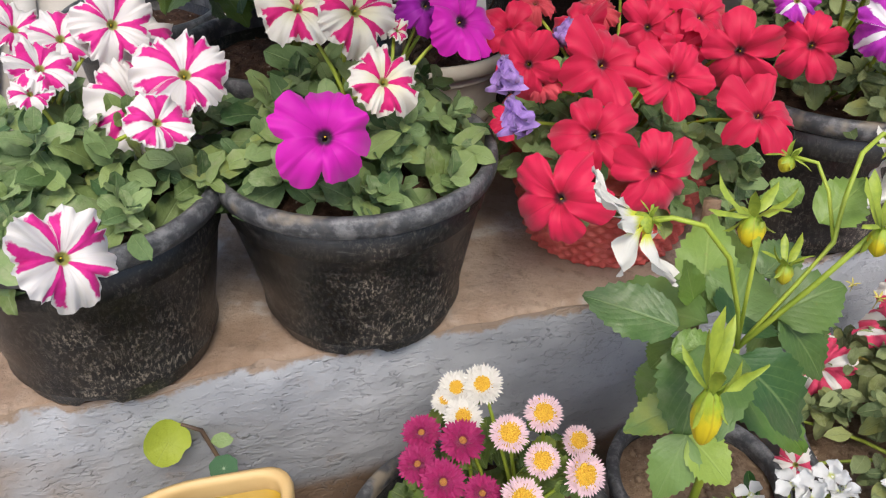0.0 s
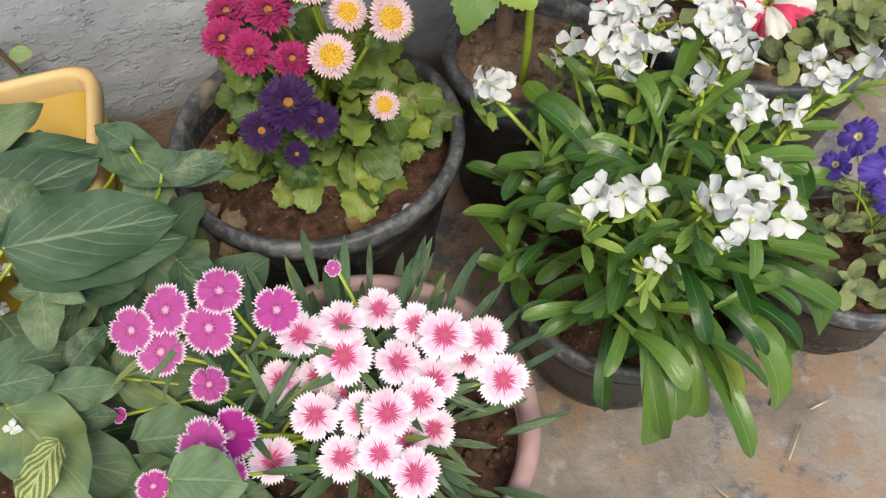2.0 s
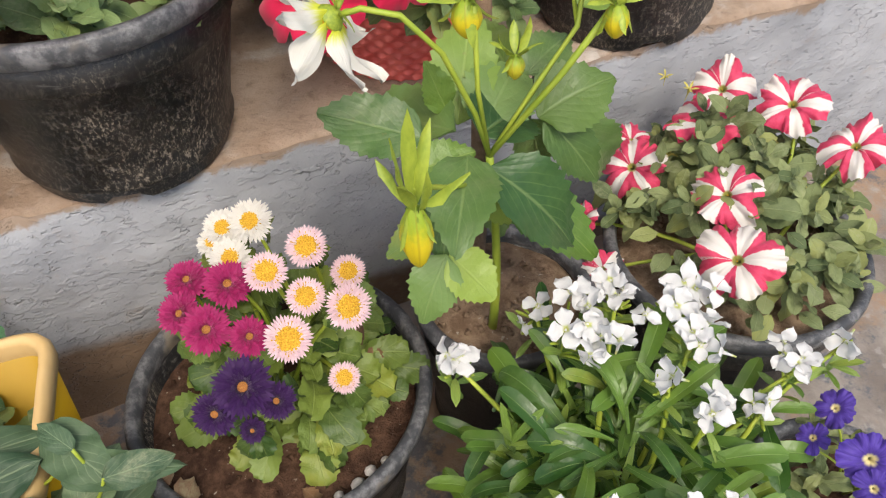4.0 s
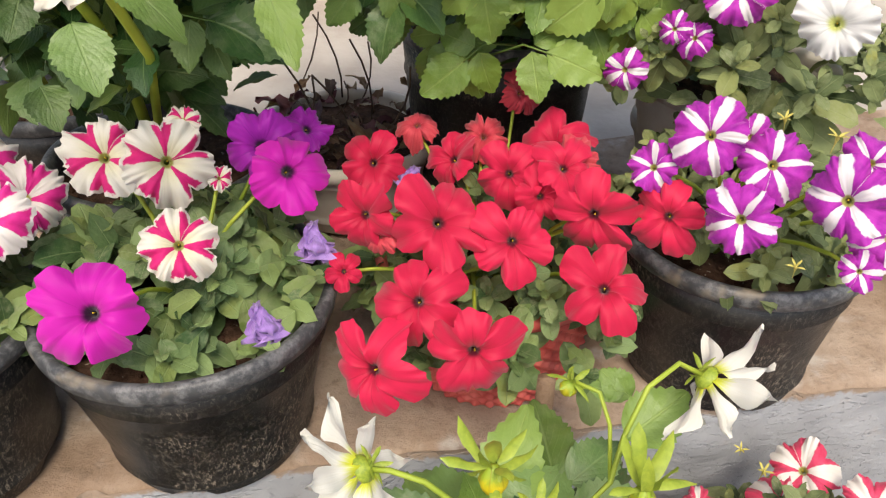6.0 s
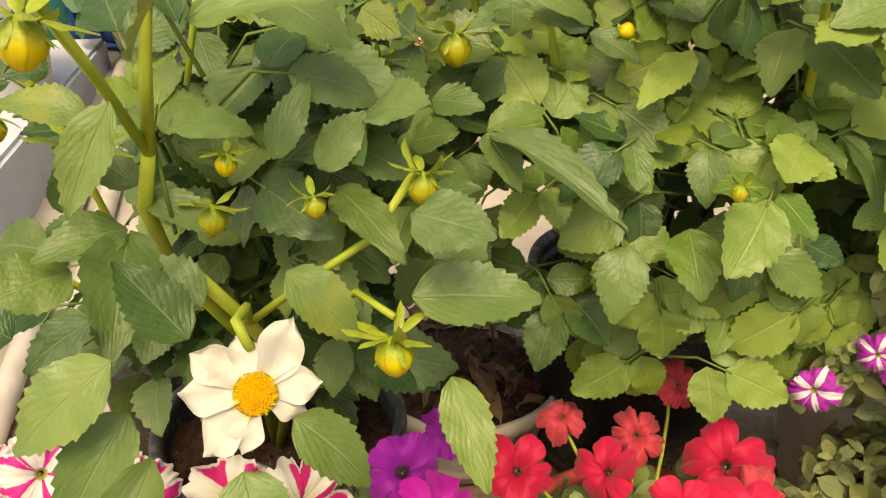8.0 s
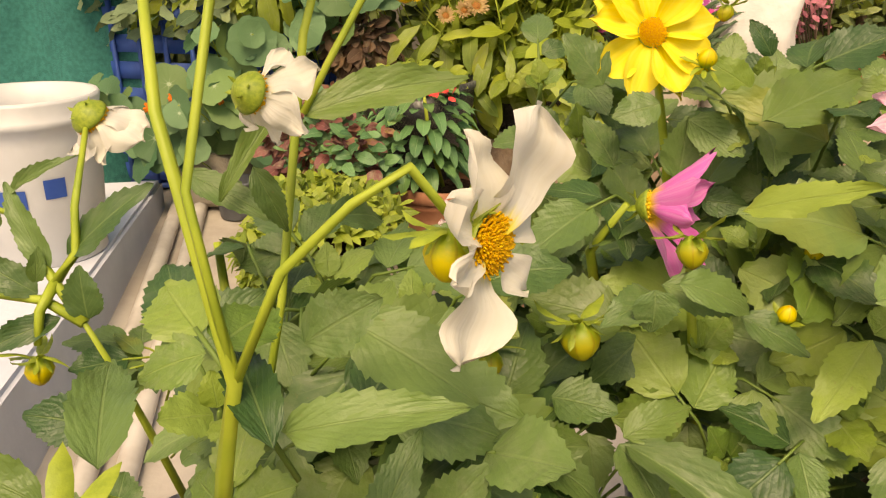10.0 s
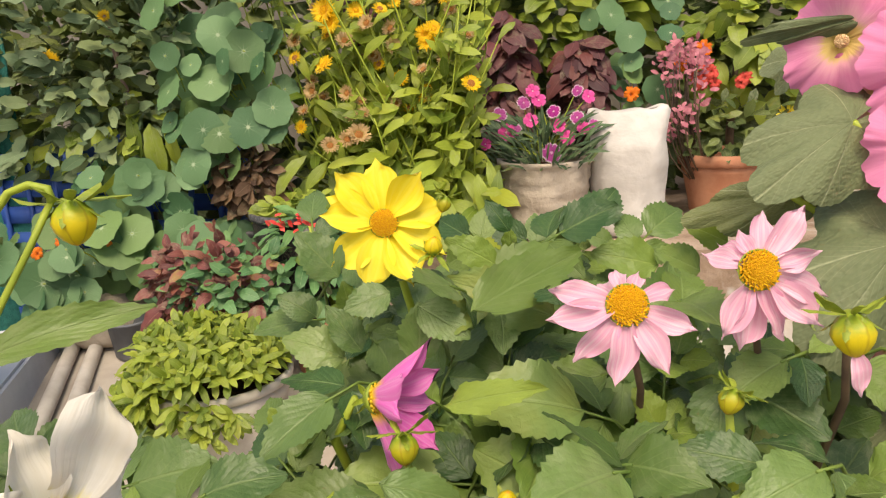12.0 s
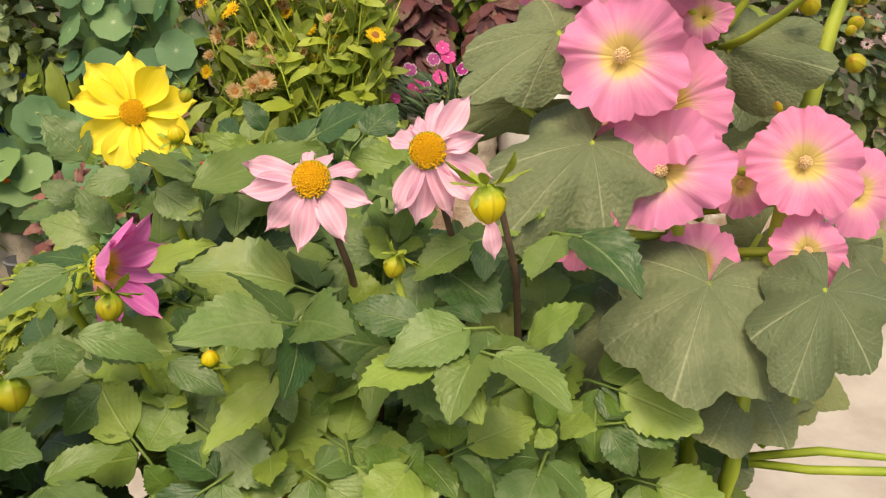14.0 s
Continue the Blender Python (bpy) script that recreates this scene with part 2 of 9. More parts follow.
def pot_material():
    """Black nursery plastic, rubbed grey at the lip and caked with dust and splashes."""
    g = Nodes("black_plastic")
    dust = g.step(g.noise(14.0, 6.0, None, 0.75), 0.46, 0.68)
    smear = g.tree.nodes.new("ShaderNodeMapping")
    g.tree.links.new(g.place(), smear.inputs[0])
    smear.inputs["Scale"].default_value = (1.0, 1.0, 0.45)
    fleck = g.step(g.noise(330.0, 7.0, smear.outputs[0], 0.85), 0.50, 0.62)
    scratch = g.tree.nodes.new("ShaderNodeMapping")
    g.tree.links.new(g.place(), scratch.inputs[0])
    scratch.inputs["Scale"].default_value = (60, 60, 340)
    lines = g.step(g.noise(1.0, 3.0, scratch.outputs[0]), 0.60, 0.72)
    patch = g.step(g.noise(9.0, 4.0, None, 0.6), 0.44, 0.66)
    sep = g.tree.nodes.new("ShaderNodeSeparateXYZ")
    g.tree.links.new(g.place(), sep.inputs[0])
    splash = g.math("MAXIMUM", patch, g.step(g.math("ADD", sep.outputs[2], g.math("MULTIPLY", g.noise(12.0, 3.0), 0.06)), 0.060, 0.030))
    c = g.mix(g.math("MULTIPLY", dust, 0.30), (0.008, 0.008, 0.009), (0.065, 0.053, 0.042))
    c = g.mix(g.math("MULTIPLY", g.math("MULTIPLY", fleck, g.math("MULTIPLY_ADD", splash, 0.80, 0.10)), 0.9), c, (0.33, 0.28, 0.22))
    c = g.mix(g.math("MULTIPLY", lines, 0.22), c, (0.20, 0.19, 0.18))
    g.bump(g.math("ADD", fleck, g.noise(40.0)), 0.25, 0.0010)
    return g.finish(c, g.math("MULTIPLY_ADD", splash, 0.32, 0.28), spec=0.5)


def rim_material():
    g = Nodes("rubbed_plastic_rim")
    n = g.step(g.noise(70.0, 5.0, None, 0.7), 0.42, 0.7)
    c = g.mix(n, (0.045, 0.047, 0.052), (0.17, 0.17, 0.175))
    c = g.mix(g.step(g.noise(24.0, 3.0), 0.6, 0.72), c, (0.20, 0.17, 0.13))
    g.bump(n, 0.3, 0.001)
    return g.finish(c, 0.46)


def soil_material(name, dark, light):
    g = Nodes(name)
    n = g.noise(70.0, 6.0, None, 0.7)
    c = g.mix(g.step(n, 0.35, 0.65), dark, light)
    c = g.mix(g.step(g.noise(190.0, 2.0), 0.68, 0.74), c, (0.30, 0.26, 0.21))
    g.bump(n, 0.9, 0.006)
    return g.finish(c, 0.95, spec=0.15)


def ledge_material():
    """Bare cement, sandy brown with grey worn places and damp stains."""
    g = Nodes("bare_cement")
    big, small = g.noise(7.0, 5.0, None, 0.65), g.noise(70.0, 6.0, None, 0.7)
    c = g.mix(g.step(big, 0.35, 0.65), (0.24, 0.165, 0.115), (0.40, 0.31, 0.24))
    c = g.mix(g.step(g.noise(15.0, 4.0), 0.55, 0.72), c, (0.47, 0.43, 0.39))
    c = g.mix(g.math("MULTIPLY", g.step(small, 0.5, 0.7), 0.45), c, (0.14, 0.10, 0.07))
    g.bump(g.math("ADD", small, g.math("MULTIPLY", big, 2.0)), 0.7, 0.006)
    return g.finish(c, 0.9, spec=0.2)


def riser_material():
    """Pale blue-grey distemper over cement, chipped and pitted, with brown dirt along the foot."""
    g = Nodes("chipped_blue_grey_paint")
    sep = g.tree.nodes.new("ShaderNodeSeparateXYZ")
    g.tree.links.new(g.place(), sep.inputs[0])
    big = g.noise(6.0, 4.0)
    c = g.mix(g.step(big, 0.3, 0.7), (0.265, 0.275, 0.298), (0.405, 0.415, 0.440))
    stretch = g.tree.nodes.new("ShaderNodeMapping")
    g.tree.links.new(g.place(), stretch.inputs[0])
    stretch.inputs["Scale"].default_value = (1.0, 1.0, 1.8)
    pits = g.noise(95.0, 3.0, stretch.outputs[0], 0.55)
    chip = g.step(pits, 0.62, 0.70)
    foot = g.math("ADD", sep.outputs[2], g.math("MULTIPLY", g.noise(10.0, 4.0), -0.07))
    foot = g.math("ADD", foot, g.math("MULTIPLY", sep.outputs[0], 0.12))
    c = g.mix(g.step(foot, 0.175, 0.145), c, (0.17, 0.115, 0.078))
    brow = g.math("ADD", sep.outputs[2], g.math("MULTIPLY", g.noise(22.0, 5.0, None, 0.7), 0.045))
    c = g.mix(g.step(brow, 0.400, 0.407), c, (0.30, 0.225, 0.17))
    c = g.mix(g.math("MULTIPLY", g.step(g.noise(17.0, 5.0, None, 0.7), 0.58, 0.75), 0.35), c, (0.34, 0.26, 0.19))
    rust = g.math("MULTIPLY", g.step(g.math("ADD", sep.outputs[0], g.math("MULTIPLY", g.noise(9.0, 4.0), 0.22)), -0.20, -0.30), 0.75)
    c = g.mix(rust, c, (0.27, 0.18, 0.10))
    c = g.mix(g.math("MULTIPLY", chip, 0.16), c, (0.15, 0.14, 0.13))
    ridge = g.math("ABSOLUTE", g.math("SUBTRACT", g.noise(46.0, 2.0, stretch.outputs[0], 0.5), 0.5))
    worm = g.math("MULTIPLY", g.step(ridge, 0.020, 0.006), g.step(g.noise(15.0, 2.0), 0.50, 0.58))
    c = g.mix(g.math("MULTIPLY", worm, 0.30), c, (0.13, 0.13, 0.13))
    g.bump(g.math("ADD", g.math("ADD", g.math("MULTIPLY", chip, -0.8), g.math("MULTIPLY", worm, -0.9)), g.math("ADD", g.math("MULTIPLY", g.noise(40.0, 4.0), 1.1), g.math("MULTIPLY", g.step(g.noise(75.0, 3.0, stretch.outputs[0], 0.6), 0.52, 0.64), 0.22))), 0.55, 0.004)
    return g.finish(c, 0.8, spec=0.25)


def floor_material():
    """Cement floor, grey with rusty brown and slate stains, pale worn rings and scuffs."""
    g = Nodes("stained_cement_floor")
    big = g.noise(7.0, 6.0, None, 0.7)
    c = g.mix(g.step(big, 0.36, 0.62), (0.15, 0.125, 0.105), (0.275, 0.245, 0.215))
    c = g.mix(g.math("MULTIPLY", g.step(g.noise(4.5, 6.0, None, 0.75), 0.47, 0.58), 0.8), c, (0.275, 0.175, 0.105))
    c = g.mix(g.math("MULTIPLY", g.step(g.noise(10.0, 6.0, None, 0.75), 0.52, 0.60), 0.85), c, (0.085, 0.092, 0.108))
    cells = g.tree.nodes.new("ShaderNodeTexVoronoi")
    cells.inputs["Scale"].default_value = 11.0
    g.tree.links.new(g.place(), cells.inputs["Vector"])
    ring = g.math("ABSOLUTE", g.math("SUBTRACT", g.math("MULTIPLY_ADD", g.noise(40.0, 3.0), 0.10, cells.outputs["Distance"]), 0.30))
    c = g.mix(g.math("MULTIPLY", g.step(ring, 0.045, 0.015), g.math("MULTIPLY", g.step(g.noise(5.0, 2.0), 0.52, 0.62), 0.5)), c, (0.10, 0.095, 0.09))
    c = g.mix(g.math("MULTIPLY", g.step(g.noise(45.0, 5.0), 0.6, 0.7), 0.55), c, (0.33, 0.31, 0.285))
    g.bump(g.noise(60.0, 6.0, None, 0.7), 0.6, 0.004)
    return g.finish(c, g.math("MULTIPLY_ADD", big, 0.5, 0.28), spec=0.45)


BLACK, RIM = pot_material(), rim_material()
SOIL = soil_material("dark_soil", (0.035, 0.018, 0.012), (0.10, 0.055, 0.035))
DRY_SOIL = soil_material("dry_soil", (0.13, 0.085, 0.055), (0.24, 0.17, 0.115))
CEMENT, RISER, FLOOR = ledge_material(), riser_material(), floor_material()
PETUNIA_LEAF = leaf_material("petunia_leaf", (0.036, 0.090, 0.024), (0.215, 0.305, 0.115), (0.28, 0.37, 0.16), 4, 0.5, 0.6, 0.3, 0.04)
DUSTY_LEAF = leaf_material("dusty_leaf", (0.070, 0.105, 0.036), (0.225, 0.270, 0.110), (0.30, 0.34, 0.16), 4, 0.5, 0.68, 0.3, 0.06)
DAHLIA_LEAF = leaf_material("dahlia_leaf", (0.026, 0.080, 0.018), (0.140, 0.230, 0.060), (0.24, 0.33, 0.12), 7, 0.55, 0.42, 0.62, 0.05, 0.22, 0.0, 0.15, 0.36, 0.25)
LIME_LEAF = leaf_material("young_dahlia_leaf", (0.085, 0.175, 0.024), (0.235, 0.340, 0.066), (0.35, 0.45, 0.13), 6, 0.55, 0.44, 0.45, 0.02, 0.24, 0.0, 0.12, 0.34, 0.2)
STOCK_LEAF = leaf_material("stock_leaf", (0.018, 0.070, 0.010), (0.110, 0.205, 0.032), (0.24, 0.36, 0.11), 6, 0.3, 0.34, 0.2, 0.04, 0.26, 0.0, 0.04, 0.45, 0.15, 0.18)
ASTER_LEAF = leaf_material("aster_leaf", (0.035, 0.080, 0.014), (0.185, 0.260, 0.050), (0.30, 0.37, 0.11), 5, 0.5, 0.5, 0.7, 0.22, 0.25, 0.0, 0.15, 0.40, 0.15)
PINK_LEAF = leaf_material("dianthus_leaf", (0.03, 0.07, 0.03), (0.09, 0.16, 0.07), (0.20, 0.28, 0.14), 2, 0.9, 0.55, 0.1, 0.03)
SHADE_LEAF = leaf_material("nightshade_leaf", (0.026, 0.066, 0.031), (0.130, 0.200, 0.100), (0.30, 0.38, 0.22), 6, 0.5, 0.6, 0.8, 0.06, 0.22, 0.0, 0.25)
HOLLY_LEAF_MAT = leaf_material("hollyhock_leaf", (0.105, 0.142, 0.064), (0.205, 0.245, 0.120), (0.42, 0.46, 0.28), 5, 0.8, 0.70, 0.2, 0.10, 0.24, 0.26, 0.16, 0.65, 0.3)
def shield_leaf_material(name, dark, light, pale):
    """A round leaf borne on its centre: a pale hub, fine veins running out, soft blotches."""
    g = Nodes(name)
    u, v = g.uv()
    luck = g.chance()
    patch = g.noise(55.0, 4.0, None, 0.6)
    c = g.mix(g.math("MULTIPLY_ADD", patch, 0.55, g.math("MULTIPLY_ADD", luck, 1.0, -0.30)), dark, light)
    warm = tuple(x * y for x, y in zip(light, (1.35, 1.05, 0.55)))
    c = g.mix(g.math("MULTIPLY", g.step(g.math("FRACT", g.math("MULTIPLY", luck, 7.3)), 0.6, 1.0), 0.5), c, warm)
    vein = g.math("MULTIPLY", g.step(u, 0.565, 0.515), g.step(v, 0.95, 0.3))
    c = g.mix(g.math("MULTIPLY", vein, 0.35), c, pale)
    c = g.mix(g.math("MULTIPLY", g.step(v, 0.13, 0.05), 0.85), c, pale)
    g.bump(g.math("ADD", patch, g.math("MULTIPLY", vein, -0.4)), 0.4, 0.0015)
    return g.finish(c, g.math("MULTIPLY_ADD", patch, 0.3, 0.36), through_light=0.25, spec=0.4)


ROUND_LEAF = shield_leaf_material("nasturtium_round_leaf", (0.055, 0.145, 0.065), (0.160, 0.300, 0.135), (0.42, 0.52, 0.34))
NAST_LEAF = leaf_material("nasturtium_leaf", (0.055, 0.160, 0.060), (0.135, 0.300, 0.110), (0.30, 0.44, 0.22), 3, 0.2, 0.5, 0.2, 0.04, 0.22, 0.0, 0.07, 0.4, 0.2)
SHRUB_LEAF = leaf_material("grey_shrub_leaf", (0.085, 0.150, 0.075), (0.225, 0.305, 0.160), (0.26, 0.34, 0.19), 5, 0.5, 0.6, 0.3, 0.06, 0.22, 0.0, 0.07, 0.3, 0.2)
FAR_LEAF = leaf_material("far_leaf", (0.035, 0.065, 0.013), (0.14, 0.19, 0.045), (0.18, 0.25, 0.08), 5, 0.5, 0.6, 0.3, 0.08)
CAL_LEAF = leaf_material("calendula_leaf", (0.120, 0.195, 0.016), (0.345, 0.435, 0.058), (0.36, 0.44, 0.10), 3, 0.6, 0.5, 0.3, 0.10, 0.34)
RED_LEAF = leaf_material("coleus_leaf", (0.12, 0.03, 0.03), (0.30, 0.10, 0.085), (0.38, 0.24, 0.14), 5, 0.5, 0.55, 0.4, 0.2)
WINE_LEAF = leaf_material("amaranth_leaf", (0.05, 0.012, 0.018), (0.15, 0.045, 0.05), (0.22, 0.08, 0.08), 5, 0.5, 0.6, 0.3, 0.02)
DRY_LEAF = leaf_material("dead_leaf", (0.06, 0.032, 0.02), (0.22, 0.13, 0.075), (0.26, 0.18, 0.11), 5, 0.5, 0.8, 0.8, 0.0)
STEM = plain_material("green_stem", (0.22, 0.31, 0.030), (0.39, 0.46, 0.055), 30.0, 0.5, 0.15, through_light=0.1)
PETIOLE = plain_material("leaf_stalk_green", (0.085, 0.155, 0.030), (0.165, 0.245, 0.050), 30.0, 0.5, 0.15, through_light=0.1)
DARK_STEM = plain_material("brown_stem", (0.05, 0.03, 0.022), (0.13, 0.085, 0.05), 40.0, 0.6)
WOOD = plain_material("old_wood_stake", (0.10, 0.06, 0.035), (0.24, 0.16, 0.10), 45.0, 0.8, 0.8, 0.003)
MAGENTA_PETAL = petal_material("magenta_petal", (0.58, 0.010, 0.40), (0.40, 0.004, 0.27), (0.03, 0.0, 0.03), 0.11, 0.15)
PURPLE_PETAL = petal_material("purple_petal", (0.34, 0.010, 0.36), (0.18, 0.003, 0.22), (0.02, 0.0, 0.03), 0.13, 0.2)
LILAC_PETAL = petal_material("wilted_lilac_petal", (0.42, 0.26, 0.60), (0.24, 0.12, 0.42), (0.3, 0.2, 0.4), 0.1, 0.6)
RED_PETAL = petal_material("red_petal", (0.63, 0.013, 0.070), (0.38, 0.004, 0.032), (0.09, 0.0, 0.012), 0.05, 0.12)
ROSE_PETAL = petal_material("faded_red_petal", (0.64, 0.075, 0.10), (0.46, 0.02, 0.05), (0.3, 0.05, 0.05), 0.1, 0.4)
WHITE_PETAL = petal_material("white_petal", (0.68, 0.68, 0.68), (0.56, 0.57, 0.57), (0.48, 0.52, 0.16), 0.16, 0.30)
PINK_STAR = star_material("pink_white_star", (0.68, 0.65, 0.64), (0.66, 0.025, 0.27), (0.52, 0.010, 0.18), 0.55, edge=-0.25, margin=1.06)
CREAM_STAR = star_material("pink_cream_star", (0.68, 0.65, 0.58), (0.62, 0.014, 0.17), (0.50, 0.008, 0.12), 0.57, edge=-0.25, margin=1.04, cream=0.6)
PURPLE_STAR = star_material("purple_white_star", (0.70, 0.66, 0.70), (0.44, 0.030, 0.40), (0.27, 0.010, 0.28), 0.33, edge=-0.50)
ROSE_STAR = star_material("rose_white_star", (0.70, 0.67, 0.64), (0.65, 0.065, 0.145), (0.50, 0.028, 0.080), 0.45, edge=-0.30)
HOLLY_PETAL = mallow_petal_material("hollyhock_petal", (0.80, 0.27, 0.44), (0.68, 0.16, 0.33), (0.74, 0.56, 0.20), (0.84, 0.56, 0.52))
EYED_PINK = eyed_material("pink_dianthus_petal", (0.74, 0.63, 0.69), (0.73, 0.42, 0.58), (0.44, 0.010, 0.11), 0.50, 0.74, 0.50, (0.40, 0.12, 0.10), 0.09)
EYED_MAGENTA = eyed_material("magenta_dianthus_petal", (0.72, 0.60, 0.68), (0.37, 0.012, 0.22), (0.24, 0.004, 0.12), 0.30, 0.90, 0.10, (0.68, 0.40, 0.55), 0.15)
FAR_PINK = eyed_material("far_dianthus_petal", (0.75, 0.10, 0.35), (0.68, 0.05, 0.28), (0.50, 0.02, 0.20), 0.3, 0.8)
YELLOW_RAY = ray_material("yellow_dahlia_petal", (0.88, 0.72, 0.035), (0.82, 0.62, 0.012), 0.15, (0.90, 0.80, 0.14), 0.4)
PINK_RAY = ray_material("pink_dahlia_petal", (0.78, 0.36, 0.53), (0.80, 0.60, 0.24), 0.20, (0.82, 0.64, 0.70), 0.75, 0.45)
MAG_RAY = ray_material("magenta_dahlia_petal", (0.74, 0.13, 0.50), (0.82, 0.50, 0.03), 0.22, (0.82, 0.40, 0.66), 0.45)
WHITE_RAY = ray_material("white_dahlia_petal", (0.69, 0.67, 0.61), (0.66, 0.56, 0.05), 0.24, (0.62, 0.58, 0.48), 0.4, 0.3)
NODDING_RAY = ray_material("nodding_dahlia_petal", (0.68, 0.67, 0.62), (0.56, 0.60, 0.04), 0.34, (0.64, 0.62, 0.52), 0.3, 0.3)
DAISY_RAY = ray_material("pale_pink_aster_petal", (0.74, 0.50, 0.56), (0.74, 0.66, 0.64), 0.35, (0.76, 0.66, 0.68), 0.6)
WHITE_DAISY_RAY = ray_material("white_aster_petal", (0.74, 0.72, 0.67), (0.70, 0.66, 0.48), 0.2, (0.66, 0.63, 0.56), 0.4)
WINE_RAY = ray_material("wine_aster_petal", (0.36, 0.012, 0.11), (0.24, 0.006, 0.07), 0.3, (0.46, 0.05, 0.20), 0.35)
VIOLET_RAY = ray_material("violet_aster_petal", (0.034, 0.006, 0.068), (0.018, 0.003, 0.04), 0.3, (0.075, 0.02, 0.13), 0.35)
GOLD_RAY = ray_material("calendula_petal", (0.86, 0.55, 0.012), (0.78, 0.38, 0.01), 0.2, (0.88, 0.66, 0.04), 0.4)
FADED_RAY = ray_material("faded_calendula_petal", (0.52, 0.36, 0.16), (0.40, 0.28, 0.08), 0.3, (0.60, 0.42, 0.26), 0.4)
GOLD = plain_material("gold_florets", (0.70, 0.30, 0.008), (0.88, 0.56, 0.020), 7.0, 0.85, 0.6, 0.002)
PALE_GOLD = plain_material("yellow_florets", (0.50, 0.30, 0.012), (0.72, 0.53, 0.04), 9.0, 0.85)
ASTER_GOLD = plain_material("aster_florets", (0.42, 0.20, 0.012), (0.66, 0.44, 0.045), 8.0, 0.85)
DULL_GOLD = plain_material("brown_florets", (0.26, 0.08, 0.03), (0.44, 0.22, 0.05), 9.0, 0.85)
COLUMN = plain_material("pollen_column", (0.80, 0.54, 0.28), (0.86, 0.68, 0.42), 14.0, 0.9, 0.4, 0.002, through_light=0.2)
BUD_GREEN = plain_material("bud_green", (0.18, 0.26, 0.028), (0.34, 0.41, 0.05), 4.0, 0.45, 0.2, through_light=0.12)


def bud_material(name, base, body, tip):
    """A bud that shades from its stalk to its tip, with darker seams."""
    g = Nodes(name)
    u, v = g.uv()
    wob = g.math("MULTIPLY_ADD", g.noise(3.0, 3.0), 0.3, v)
    c = g.mix(g.step(wob, 0.34, 0.66), base, body)
    c = g.mix(g.step(wob, 0.90, 1.12), c, tip)
    seam = g.step(g.math("ABSOLUTE", g.math("SUBTRACT", g.math("FRACT", g.math("MULTIPLY", u, 6.0)), 0.5)), 0.12, 0.02)
    c = g.mix(g.math("MULTIPLY", seam, 0.35), c, (0.26, 0.15, 0.01))
    g.bump(seam, 0.15, 0.001)
    return g.finish(c, 0.45, through_light=0.15)


BUD_YELLOW = bud_material("yellow_bud", (0.26, 0.36, 0.025), (0.64, 0.52, 0.018), (0.66, 0.30, 0.015))
BUD_OLIVE = bud_material("olive_bud", (0.22, 0.32, 0.025), (0.42, 0.38, 0.02), (0.46, 0.17, 0.02))
TERRACOTTA = plain_material("terracotta", (0.34, 0.13, 0.07), (0.46, 0.22, 0.13), 22.0, 0.85, 0.5, 0.002)
ROSE_POT = plain_material("dusty_rose_plastic", (0.30, 0.17, 0.16), (0.42, 0.28, 0.27), 26.0, 0.55, 0.3)
CREAM_POT = plain_material("cream_cement_pot", (0.50, 0.45, 0.38), (0.64, 0.60, 0.52), 18.0, 0.85, 0.4, 0.002)
RED_WEAVE = plain_material("red_woven_plastic", (0.55, 0.075, 0.065), (0.68, 0.16, 0.13), 50.0, 0.55, 0.2)
YELLOW_TUB = plain_material("yellow_plastic", (0.34, 0.200, 0.002), (0.42, 0.255, 0.004), 12.0, 0.5, 0.1)
TUB_RIM = plain_material("peach_plastic_rim", (0.54, 0.36, 0.15), (0.64, 0.45, 0.21), 20.0, 0.5, 0.2)
BAG = plain_material("white_woven_bag", (0.40, 0.375, 0.35), (0.62, 0.60, 0.57), 9.0, 0.85, 0.7, 0.006)
CLOTH = plain_material("weathered_grow_bag", (0.40, 0.33, 0.26), (0.60, 0.53, 0.44), 14.0, 0.9, 0.8, 0.006)
BUCKET = plain_material("white_bucket_plastic", (0.50, 0.50, 0.50), (0.60, 0.60, 0.60), 9.0, 0.4, 0.1)
BLUE = plain_material("blue_crate_plastic", (0.012, 0.055, 0.26), (0.03, 0.10, 0.38), 14.0, 0.5, 0.2)
NET = plain_material("green_shade_net", (0.008, 0.11, 0.095), (0.02, 0.19, 0.16), 90.0, 0.8, 0.9, 0.003)
PIPE = plain_material("grey_white_pvc", (0.42, 0.38, 0.34), (0.58, 0.55, 0.51), 16.0, 0.5, 0.2)
PALE_FLOOR = plain_material("pale_dusty_floor", (0.32, 0.28, 0.24), (0.47, 0.43, 0.38), 8.0, 0.9, 0.6, 0.004)


# ---- mesh helpers ----
BASE = {}
V = Vector


def mesh(name, verts, faces, mats, uvs=None, index=None, smooth=True):
    me = bpy.data.meshes.new(name)
    me.from_pydata([tuple(v) for v in verts], [], [tuple(f) for f in faces])
    for m in mats if isinstance(mats, (list, tuple)) else (mats,):
        me.materials.append(m)
    if uvs is not None:
        layer = me.uv_layers.new(name="UVMap")
        loops = np.empty(len(me.loops), dtype=np.int32)
        me.loops.foreach_get("vertex_index", loops)
        layer.data.foreach_set("uv", np.asarray(uvs, dtype=np.float32)[loops].ravel())
    if index is not None:
        me.polygons.foreach_set("material_index", np.asarray(index, dtype=np.int32))
    if smooth:
        me.polygons.foreach_set("use_smooth", np.ones(len(me.polygons), dtype=bool))
    me.update()
    return me


def thing(name, base, label, category, group="", kind=""):
    ob = new(name)
    ob.empty_display_size = 0.02
    ob.location = base
    BASE[ob.name] = V(base)
    return tagged(ob, label, category, group, kind)


